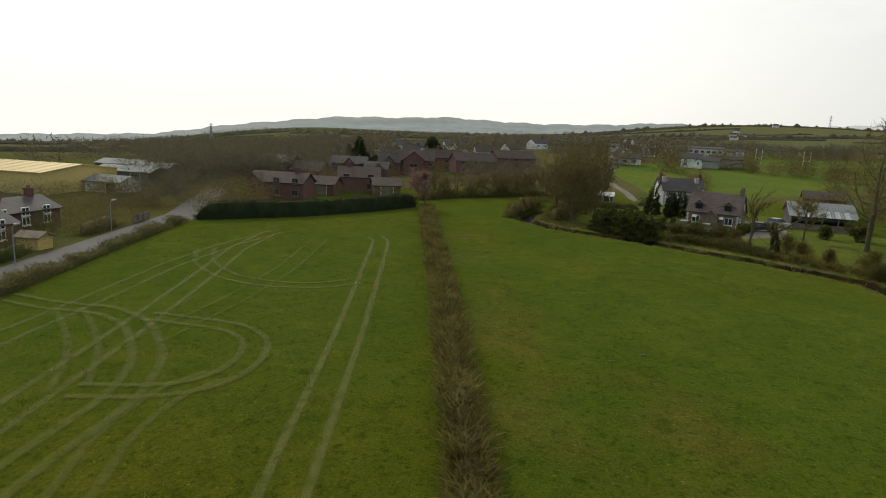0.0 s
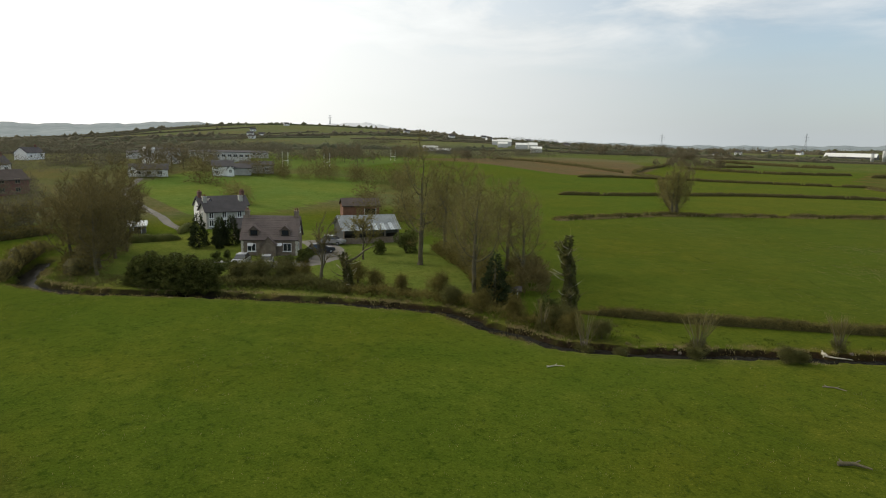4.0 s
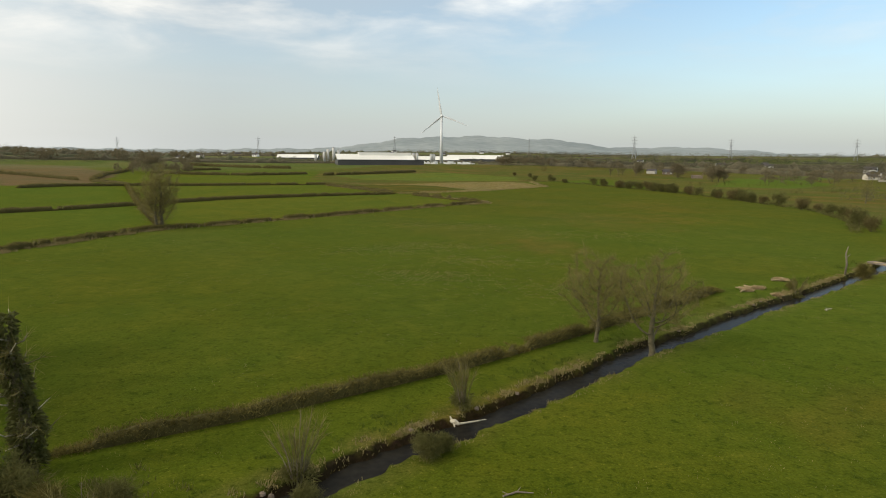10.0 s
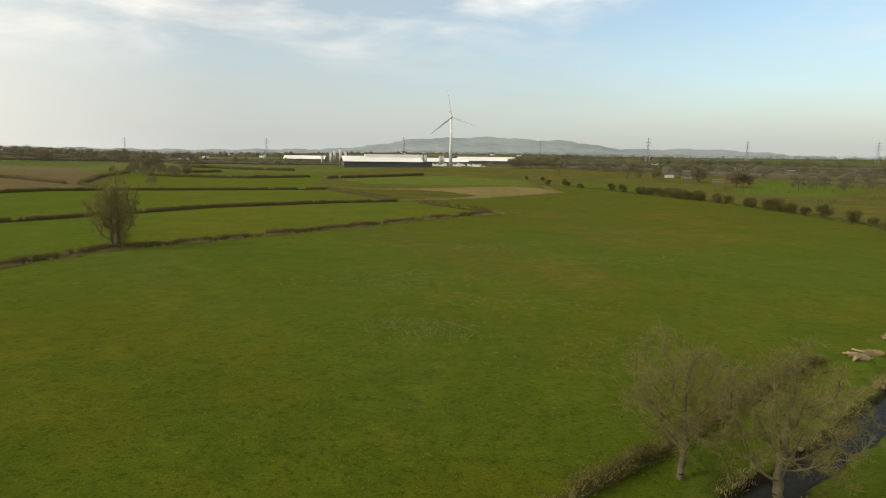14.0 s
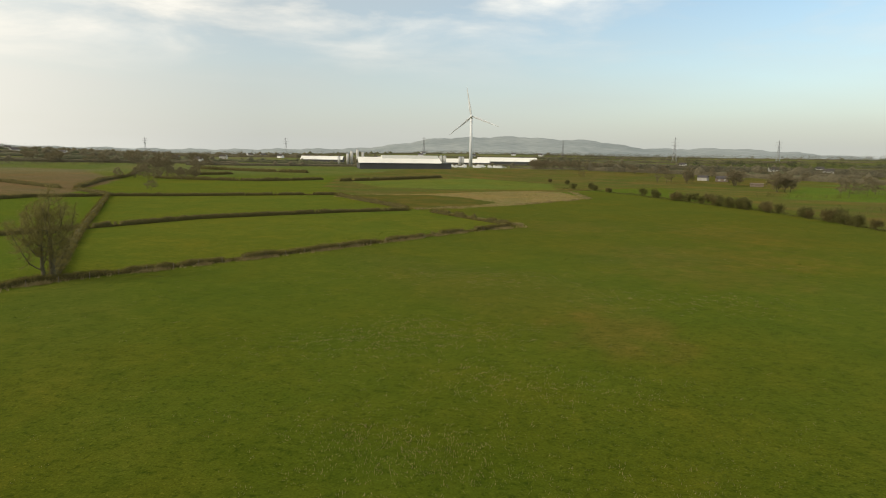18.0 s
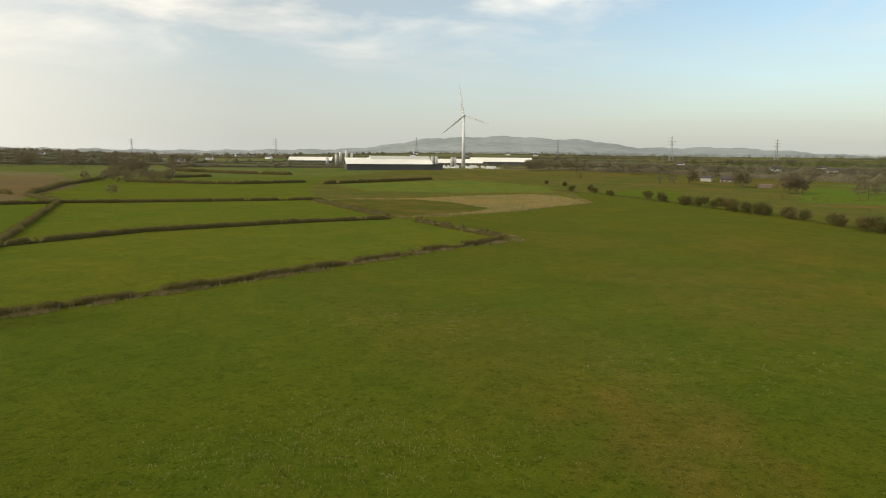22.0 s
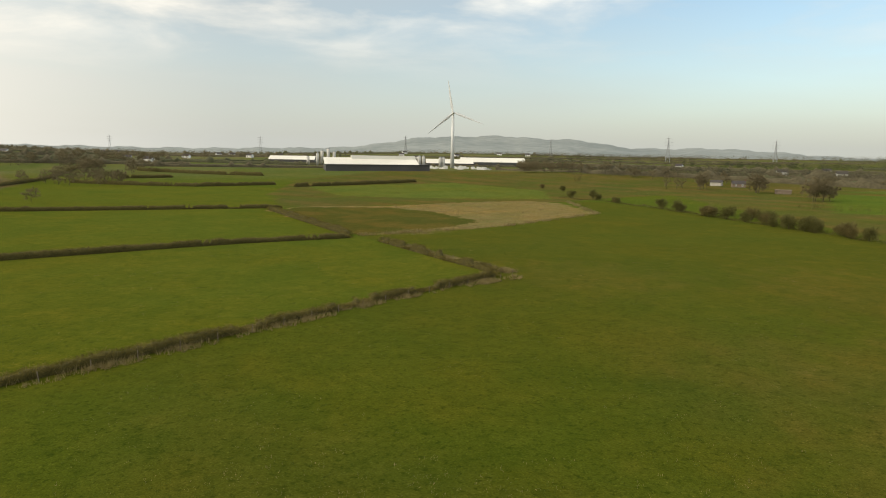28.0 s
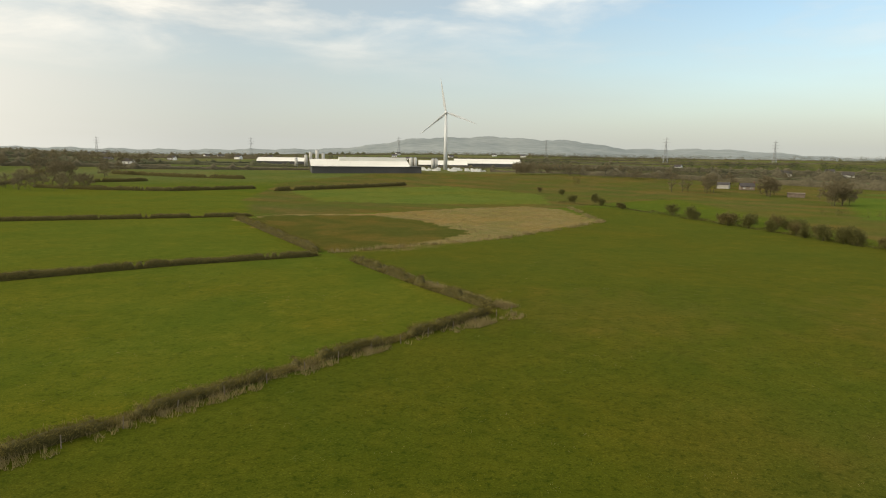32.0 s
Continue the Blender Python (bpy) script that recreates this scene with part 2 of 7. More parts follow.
RUST = paint("rusty_sheets", (0.13, 0.060, 0.038), (0.25, 0.125, 0.080), 0.8, 0.85, 0.2, 14)
SHEDROOF = paint("pale_shed_roof", (0.64, 0.63, 0.58), (0.80, 0.79, 0.74), 0.05, 0.55, 0, 3)
GREYCLAD = paint("grey_cladding", (0.055, 0.055, 0.054), (0.095, 0.095, 0.093), 0.06, 0.6, 0, 3)
YELLOW = paint("yellow_cladding", (0.45, 0.33, 0.10), (0.62, 0.47, 0.17), 0.10, 0.6, 0, 4)
CONCRETE = paint("pale_concrete", (0.40, 0.39, 0.37), (0.60, 0.59, 0.56), 0.3, 0.9, 0.1, 8)
STEEL = paint("galvanised_steel", (0.22, 0.235, 0.245), (0.34, 0.35, 0.36), 0.5, 0.5, 0, 6, 0.5)
TURBINE = paint("turbine_white", (0.60, 0.62, 0.63), (0.72, 0.735, 0.74), 0.05, 0.45, 0, 2)
ASPHALT = paint("asphalt", (0.075, 0.073, 0.070), (0.125, 0.121, 0.115), 0.35, 0.92, 0.2, 9)
GRAVEL = paint("gravel_yard", (0.095, 0.087, 0.075), (0.18, 0.165, 0.142), 0.6, 0.95, 0.3, 10)
MUD = paint("bank_mud", (0.028, 0.022, 0.015), (0.085, 0.066, 0.042), 0.8, 0.9, 0.6, 7)
TYRE = paint("tyre_rubber", (0.015, 0.015, 0.015), (0.03, 0.03, 0.03), 3, 0.8, 0, 20)
CAR_SILVER = paint("silver_car_paint", (0.33, 0.34, 0.36), (0.42, 0.43, 0.45), 1, 0.3, 0, 9, 0.5)
CAR_DARK = paint("dark_car_paint", (0.03, 0.034, 0.045), (0.055, 0.06, 0.075), 1, 0.3, 0, 9, 0.3)
# moor colour with distance haze mixed in: pale and blue-grey
HAZY_HILL = paint("hazy_far_moor", (0.172, 0.202, 0.208), (0.268, 0.296, 0.294), 0.0022, 1, 0, 0.02, spread=0.25)
SNOWY = paint("pale_quarry_face", (0.48, 0.48, 0.48), (0.70, 0.71, 0.72), 0.01, 0.95, 0, 0.08)


# ---- mesh helpers ----
class Shape:
    """Collects vertices and faces of one mesh."""

    def __init__(self):
        self.v, self.f = [], []

    def add(self, verts, faces):
        n = len(self.v)
        self.v.extend([tuple(p) for p in verts])
        self.f.extend([tuple(i + n for i in face) for face in faces])
        return self

    def box(self, x0, y0, z0, x1, y1, z1):
        v = [(x, y, z) for z in (z0, z1) for y in (y0, y1) for x in (x0, x1)]
        return self.add(v, [(0, 2, 3, 1), (4, 5, 7, 6), (0, 1, 5, 4), (2, 6, 7, 3), (0, 4, 6, 2), (1, 3, 7, 5)])

    def slab(self, a, b, c, d, thick):
        """A sheet with corners a to d (seen from its outer side, counter-clockwise) and a thickness to its inner side."""
        n = (Vector(b) - Vector(a)).cross(Vector(d) - Vector(a)).normalized() * thick
        top = [Vector(p) for p in (a, b, c, d)]
        return self.add(top + [p - n for p in top], [(0, 1, 2, 3), (7, 6, 5, 4), (0, 4, 5, 1), (1, 5, 6, 2), (2, 6, 7, 3), (3, 7, 4, 0)])

    def prism(self, outline, y0, y1):
        """An upright outline in x and z, drawn out along y."""
        n = len(outline)
        v = [(x, y0, z) for x, z in outline] + [(x, y1, z) for x, z in outline]
        faces = [tuple(range(n)), tuple(range(2 * n - 1, n - 1, -1))]
        return self.add(v, faces + [(i, i + n, (i + 1) % n + n, (i + 1) % n) for i in range(n)])

    def tube(self, points, radii, sides=6, cap=True):
        points = [Vector(p) for p in points]
        rings = []
        for i, p in enumerate(points):
            d = (points[min(i + 1, len(points) - 1)] - points[max(i - 1, 0)]).normalized()
            u = d.cross(Vector((0.31, 0.17, 0.93)) if abs(d.z) < 0.9 else Vector((1, 0.2, 0))).normalized()
            w = d.cross(u)
            rings.append([p + (u * math.cos(6.2832 * k / sides) + w * math.sin(6.2832 * k / sides)) * radii[i] for k in range(sides)])
        v = [q for ring in rings for q in ring]
        faces = [(i * sides + k, i * sides + (k + 1) % sides, (i + 1) * sides + (k + 1) % sides, (i + 1) * sides + k)
                 for i in range(len(points) - 1) for k in range(sides)]
        if cap:
            faces += [tuple(range(sides - 1, -1, -1)), tuple(range((len(points) - 1) * sides, len(points) * sides))]
        return self.add(v, faces)


def mesh_of(name, shape, material, smooth=False):
    me = bpy.data.meshes.new(name)
    if isinstance(shape, Shape):
        me.from_pydata(shape.v, [], shape.f)
    else:
        verts, faces = shape
        me.vertices.add(len(verts))
        me.vertices.foreach_set("co", np.asarray(verts, np.float32).ravel())
        faces = np.asarray(faces, np.int32)
        k = faces.shape[1]
        me.loops.add(faces.size)
        me.loops.foreach_set("vertex_index", faces.ravel())
        me.polygons.add(len(faces))
        me.polygons.foreach_set("loop_start", np.arange(0, faces.size, k, dtype=np.int32))
        me.update(calc_edges=True)
    me.validate()
    me.materials.append(material)
    if smooth:
        me.polygons.foreach_set("use_smooth", np.ones(len(me.polygons), bool))
    return me


def part(name, shape, material, parent, label="", smooth=False, kind=""):
    ob = new(name, shape if isinstance(shape, bpy.types.Mesh) else mesh_of(name, shape, material, smooth))
    ob.parent = parent
    return tagged(ob, label, kind=kind)


def thing(name, m, label, category, group="", kind=""):
    ob = new(name)
    ob.empty_display_size = 0.3
    ob.matrix_world = m
    return tagged(ob, label, category, group, kind)


rng = np.random.default_rng(7)


def slivers(at, ways, length, width):
    """Thin triangles at the given places, each along its own way."""
    at, ways = np.asarray(at, float), np.asarray(ways, float)
    n = len(at)
    ways = ways / (np.linalg.norm(ways, axis=1, keepdims=True) + 1e-9)
    side = np.cross(ways, rng.normal(size=(n, 3)))
    side /= np.linalg.norm(side, axis=1, keepdims=True) + 1e-9
    length = np.broadcast_to(np.asarray(length, float), (n,))[:, None]
    width = np.broadcast_to(np.asarray(width, float), (n,))[:, None]
    v = np.stack([at - side * width / 2, at + side * width / 2, at + ways * length], 1).reshape(-1, 3)
    return v, np.arange(3 * n).reshape(-1, 3)


def joined(*pieces):
    vs, fs, n = [], [], 0
    for v, f in pieces:
        vs.append(v), fs.append(np.asarray(f) + n)
        n += len(v)
    return np.concatenate(vs), np.concatenate(fs)


def along(points, step):
    """Points at even steps along a line, with the unit way at each."""
    p = np.asarray(points, float)
    d = np.r_[0, np.cumsum(np.linalg.norm(np.diff(p, axis=0), axis=1))]
    s = np.arange(0, d[-1], step)
    q = np.stack([np.interp(s, d, p[:, k]) for k in range(p.shape[1])], 1)
    w = np.gradient(q, axis=0)
    return q, w / (np.linalg.norm(w, axis=1, keepdims=True) + 1e-9)

# ---- ground ----
STREAM = [(-84, -114), (-78, -116.5), (-70, -119), (-62, -115.5), (-52, -105), (-42, -96), (-31, -88.6), (-24, -89.4), (-16, -88.6), (-10.5, -84.8),
          (-4, -77.6), (1.5, -72.3), (8, -65.6), (14, -58.8), (22, -51.5), (33, -41), (45, -30.5), (56, -20), (66, -10), (80, 4), (100, 30), (132, 70), (170, 118)]
STREAM = [(x - 0.34, y + 0.40) for x, y in STREAM]
STREAM_PTS, _ = along(STREAM, 0.5)


def ease(v, a, b):
    k = np.clip((v - a) / (b - a), 0, 1)
    return k * k * (3 - 2 * k)


def stream_gap(x, y):
    """Distance to the middle of the stream."""
    x, y = np.asarray(x, float), np.asarray(y, float)
    out = np.full(x.shape, 99.0)
    near = (x > -125) & (x < 185) & (y > -135) & (y < 135)
    if near.any():
        p = np.stack([x[near], y[near]], 1)
        best = np.full(len(p), 99.0)
        for chunk in range(0, len(STREAM_PTS), 60):
            c = STREAM_PTS[chunk:chunk + 60]
            best = np.minimum(best, np.sqrt(((p[:, None] - c[None]) ** 2).sum(-1)).min(1))
        out[near] = best
    return out


def land(x, y):
    """Height of the open land, without the stream."""
    x, y = np.asarray(x, float), np.asarray(y, float)
    west = -x - 0.12 * y
    bear = np.degrees(np.arctan2(y + 130, -x))
    rise = 6.0 * ease(west, 95, 260) * ease(bear, -6, 14) + (10 * ease(west, 300, 1000) + 6 * ease(west, 900, 2400)) * ease(bear, 12, 42)
    rise = rise * (1 - 0.75 * ease(bear, 45, 70))
    knoll = 22 * np.exp(-(((x + 1150) / 420) ** 2 + ((y - 560) / 300) ** 2))
    knoll = knoll + 15 * np.exp(-(((x + 1420) / 330) ** 2 + ((y - 400) / 210) ** 2))
    swell = 1.0 * np.sin(x / 310.0 + 0.6) * np.sin(y / 270.0) * ease(np.hypot(x, y - 60), 330, 800)
    out = np.hypot(x, y + 130)
    rise = rise + 6.5 * ease(y, 330, 560) * (1 - 0.5 * ease(x, 120, 400))
    fall = -0.036 * np.maximum(out - 160, 0) * ease(-bear, 8, 30) * (x < 60)
    rise = rise + 17 * ease(np.hypot(x, y + 100), 880, 1650) * ease(y, 100, 600) * (1 - 0.85 * ease(-x, 100, 700))
    return rise + knoll + swell + fall


def bank_wander(x, y):
    return 0.16 * np.sin(x * 0.9 + 1.7 * np.sin(y * 0.6)) + 0.12 * np.sin(y * 1.7 + 2.0 * np.sin(x * 1.1)) + 0.08 * np.sin(x * 3.1 + y * 2.3)


def ground_z(x, y):
    x, y = np.asarray(x, float), np.asarray(y, float)
    d = stream_gap(x, y) + bank_wander(x, y)
    cut = 0.78 * (1 - ease(d, 0.92, 1.26)) + 0.08 * (1 - ease(d, 1.5, 4.0))
    return land(x, y) - cut


def gz(x, y):
    return float(ground_z(np.array([x]), np.array([y]))[0])


def spaced(*bands, far0, far1, grow=1.15):
    """Grid lines: bands of (start, end, step), and steps that grow beyond them."""
    mid = [v for start, end, step in bands for v in np.arange(start, end - 0.01, step)]
    lo, hi, s = [mid[0]], [mid[-1]], bands[0][2]
    while lo[-1] > far0:
        s *= grow
        lo.append(lo[-1] - s)
    s = bands[-1][2]
    while hi[-1] < far1:
        s *= grow
        hi.append(hi[-1] + s)
    return np.array(sorted(set(lo[1:] + mid + hi[1:])))


gx = spaced((-400, -260, 6), (-260, -112, 3), (-112, -84, 1.2), (-84, -30, 0.6), (-30, 62, 0.36), (62, 72, 0.6), (72, 132, 2), (132, 300, 5), far0=-4900, far1=4900)
gy = spaced((-180, -124, 2.0), (-124, -92, 0.6), (-92, -16, 0.36), (-16, 4, 0.7), (4, 300, 1.6), (300, 420, 4), far0=-3000, far1=4900)
X, Y = np.meshgrid(gx, gy, indexing="ij")
Z = ground_z(X.ravel(), Y.ravel()).reshape(X.shape)
nx, ny = X.shape
ids = np.arange(nx * ny).reshape(nx, ny)
quads = np.stack([ids[:-1, :-1], ids[1:, :-1], ids[1:, 1:], ids[:-1, 1:]], -1).reshape(-1, 4)


def inside(x, y, poly):
    p = np.asarray(poly, float)
    hit = np.zeros(x.shape, bool)
    for (ax, ay), (bx, by) in zip(p, np.roll(p, -1, 0)):
        cross = ((ay > y) != (by > y)) & (x < (bx - ax) * (y - ay) / (by - ay + 1e-12) + ax)
        hit ^= cross
    return hit


TRAM_FIELD = [(120, -133), (-82, -133), (-66, -150), (-56, -167), (-16, -167), (120, -167)]
GARDEN = [(-62, -113), (-52, -103), (-42, -94), (-31, -86), (-38, -72), (-58, -60), (-95, -70), (-100, -105), (-80, -112)]
ROADSIDE = [(140, -168.6), (-54, -168.6), (-90, -178), (-160, -195), (-400, -400), (140, -400)]
BOG = [(-28, 158), (-14, 160), (5, 182), (43, 233), (36, 280), (23, 292), (-4, 277), (-33, 247), (-64, 238), (-72, 219)]
BOG_DARK = [(-28, 158), (-16, 163), (2, 196), (-13, 224), (-32, 241), (-64, 236), (-70, 220)]
SCRUB = [(-70, 232), (40, 290), (70, 330), (200, 420), (260, 560), (-60, 560), (-120, 420), (-100, 300)]
PLOUGH = [(-330, 148), (-192, 146), (-176, 186), (-190, 214), (-212, 270), (-236, 322), (-312, 400), (-380, 400)]
MEADOW = [(-176, -76), (-214, -44), (-200, -4), (-178, 12), (-150, -8), (-128, -44), (-116, -66), (-122, -80)]
PITCH = [(-222, -6), (-300, 24), (-352, 160), (-300, 150), (-232, 40)]
PADDOCK = [(140, 258), (166, 315), (206, 385), (250, 370), (240, 310), (176, 240)]
PADDOCK_2 = [(225, 405), (260, 420), (300, 440), (330, 400), (260, 370)]
BIG_FIELD = [(-22, -78), (0, -61), (31, -32), (60, -10), (78, 8), (96, 42), (109, 80), (106, 130), (100, 172), (90, 212), (80, 250), (62, 292), (42, 296), (43, 234), (8, 184), (-28, 156), (5, 112), (-12, 88), (-43, 48), (-66, 22), (-72, -20), (-50, -60)]
GREEN_STRIP = [(-100, 372), (-16, 418), (38, 372), (36, 308), (-10, 298), (-64, 300)]
PASTURE = [(-66, 22), (-43, 48), (-12, 88), (5, 112), (-29, 154), (-72, 228), (-110, 352), (-250, 425), (-300, 300), (-160, 190)]
grass_tone = np.array([0.047, 0.069, 0.005])
tone = np.tile(grass_tone, (nx * ny, 1))
xs, ys = X.ravel(), Y.ravel()
# haze put into the colour: ground beyond 350 m pales to grey-green
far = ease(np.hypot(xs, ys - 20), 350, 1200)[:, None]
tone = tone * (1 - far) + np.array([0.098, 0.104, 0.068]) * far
wob = 1.3 * ease(ys, 90, 150)
# rough brown ground under the woods to the west, olive rough grazing to the east
west_ = (ease(-xs, 106, 128) * ease(ys, 60, -40))[:, None]
tone = tone * (1 - west_) + np.array([0.078, 0.074, 0.036]) * west_
east_ = (ease(xs - 0.10 * np.maximum(150 - ys, 0), 100, 112) * ease(ys, -20, 40))[:, None]
tone = tone * (1 - east_) + np.array([0.058, 0.056, 0.015]) * east_
for poly, c in ((ROADSIDE, (0.066, 0.066, 0.026)), (TRAM_FIELD, (0.050, 0.070, 0.006)), (SCRUB, (0.058, 0.053, 0.015)), (GREEN_STRIP, (0.068, 0.090, 0.016)), (BIG_FIELD, (0.0445, 0.062, 0.0045)), (PASTURE, (0.0545, 0.070, 0.0055)), (MEADOW, (0.078, 0.116, 0.022)), (PITCH, (0.070, 0.104, 0.022)), (PADDOCK, (0.052, 0.086, 0.010)), (PADDOCK_2, (0.052, 0.090, 0.010)),
                (GARDEN, (0.080, 0.102, 0.018)), (BOG, (0.150, 0.118, 0.052)), (BOG_DARK, (0.042, 0.040, 0.008)), (PLOUGH, (0.092, 0.060, 0.040))):
    tone[inside(xs + wob * np.sin(ys * 0.9 + 2 * np.sin(xs * 0.35)), ys + wob * np.sin(xs * 0.8 + 2 * np.sin(ys * 0.3)), poly)] = c
# rough ground is streaked with rushes and mud
rough_ = inside(xs, ys, SCRUB) & ~inside(xs, ys, BOG) & ~inside(xs, ys, GREEN_STRIP) | (east_[:, 0] > 0.5) & (ys < 560) & (xs < 420) & ~inside(xs, ys, PADDOCK) & ~inside(xs, ys, PADDOCK_2) & ~inside(xs, ys, BIG_FIELD)
fine_ = np.sin(xs / 2.9 + 1.8 * np.sin(ys / 7)) * np.sin(ys / 4.3 + 1.3 * np.sin(xs / 8))
streak = 0.35 * fine_ + np.sin(xs / 17 + 2.1 * np.sin(ys / 23)) * np.sin(ys / 9 + 1.7 * np.sin(xs / 29 + 1)) + 0.5 * np.sin(xs / 6 + ys / 5)
brown_ = (ease(streak, 0.0, 0.8) * rough_ * 0.8)[:, None]
green_ = (ease(-streak, 0.1, 0.8) * rough_ * 0.6)[:, None]
tone = tone * (1 - brown_) + np.array([0.086, 0.060, 0.021]) * brown_
tone = tone * (1 - green_) + np.array([0.046, 0.062, 0.010]) * green_
# the wet hollow is mottled brown and green
hollow = (ease(streak + 0.6 * fine_, -0.5, 0.9) * inside(xs, ys, BOG_DARK) * 0.6)[:, None]
tone = tone * (1 - hollow) + np.array([0.088, 0.056, 0.015]) * hollow
# worn brown patches in the big field
patch = np.sin(xs / 23 + 1.3 * np.sin(ys / 31)) * np.sin(ys / 27 + 1.1 * np.sin(xs / 19 + 2)) + 0.5 * np.sin(xs / 9 + ys / 13)
worn = (ease(patch, 0.15, 1.1) * inside(xs, ys, BIG_FIELD) * 0.50 * ease(ys, -60, 60))[:, None]
tone = tone * (1 - worn) + np.array([0.060, 0.061, 0.012]) * worn
olive = (ease(ys, 10, 110) * inside(xs, ys, BIG_FIELD) * 0.75)[:, None]
tone = tone * (1 - olive) + np.array([0.045, 0.049, 0.0035]) * olive
strip = (ease(np.abs(ys + 130.2), 3.2, 1.2) * (xs < 70) * (xs > -70) * 0.45 * (0.5 + 0.5 * np.sin(xs / 3.1 + np.sin(xs / 7))))[:, None]
tone = tone * (1 - strip) + np.array([0.085, 0.082, 0.022]) * strip
# poached brown ground and withered places
for cx, cy, rx, ry, k in ((14, 4, 7, 11, 0.55), (44, 60, 20, 16, 0.45), (36, 38, 14, 10, 0.35), (60, 100, 16, 26, 0.35), (20, 110, 18, 16, 0.30), (22, -40, 9, 7, 0.25), (4, -122, 9, 3, 0.4), (-14, -128, 14, 2.4, 0.35), (16, -127.5, 9, 3.0, 0.45), (26, -70, 10, 5, 0.3)):
    e = np.hypot((xs - cx) / rx, (ys - cy) / ry) + 0.22 * np.sin(xs * 0.9 + np.sin(ys * 0.7)) + 0.2 * np.sin(ys * 0.6 + 1.5 * np.sin(xs * 0.5))
    poached = (k * (1 - ease(e, 0.35, 1.25)))[:, None]
    tone = tone * (1 - poached) + np.array([0.076, 0.060, 0.012]) * poached
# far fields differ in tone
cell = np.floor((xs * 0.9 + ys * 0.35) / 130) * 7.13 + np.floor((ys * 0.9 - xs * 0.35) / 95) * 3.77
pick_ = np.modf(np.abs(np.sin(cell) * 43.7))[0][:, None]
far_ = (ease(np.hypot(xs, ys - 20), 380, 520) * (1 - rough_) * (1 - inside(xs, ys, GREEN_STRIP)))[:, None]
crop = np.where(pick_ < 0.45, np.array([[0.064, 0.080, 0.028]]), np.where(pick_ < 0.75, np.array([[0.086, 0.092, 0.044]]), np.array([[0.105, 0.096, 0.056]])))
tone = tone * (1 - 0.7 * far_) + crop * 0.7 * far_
# western uplands are greyed as well, partly as painted haze
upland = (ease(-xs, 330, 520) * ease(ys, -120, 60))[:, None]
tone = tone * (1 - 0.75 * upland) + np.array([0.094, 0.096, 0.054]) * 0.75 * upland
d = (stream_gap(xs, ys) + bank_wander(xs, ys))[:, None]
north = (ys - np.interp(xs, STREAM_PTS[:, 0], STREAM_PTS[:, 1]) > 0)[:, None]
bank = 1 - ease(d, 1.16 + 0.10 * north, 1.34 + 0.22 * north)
verge = (1 - ease(d, 1.6, 3.6)) * (0.22 + 0.42 * north) * (0.55 + 0.45 * np.sin(xs * 0.8 + 2 * np.sin(ys * 0.5)))[:, None]
tone = tone * (1 - verge) + np.array([0.098, 0.084, 0.030]) * verge
# dark bank earth, taken near-black to paint in shade under the overhang
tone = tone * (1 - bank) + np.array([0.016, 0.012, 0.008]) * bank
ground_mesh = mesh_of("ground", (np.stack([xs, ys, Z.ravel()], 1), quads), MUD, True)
attr = ground_mesh.color_attributes.new("soil_grass_haze_shade", "FLOAT_COLOR", "POINT")
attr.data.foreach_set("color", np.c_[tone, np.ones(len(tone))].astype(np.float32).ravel())


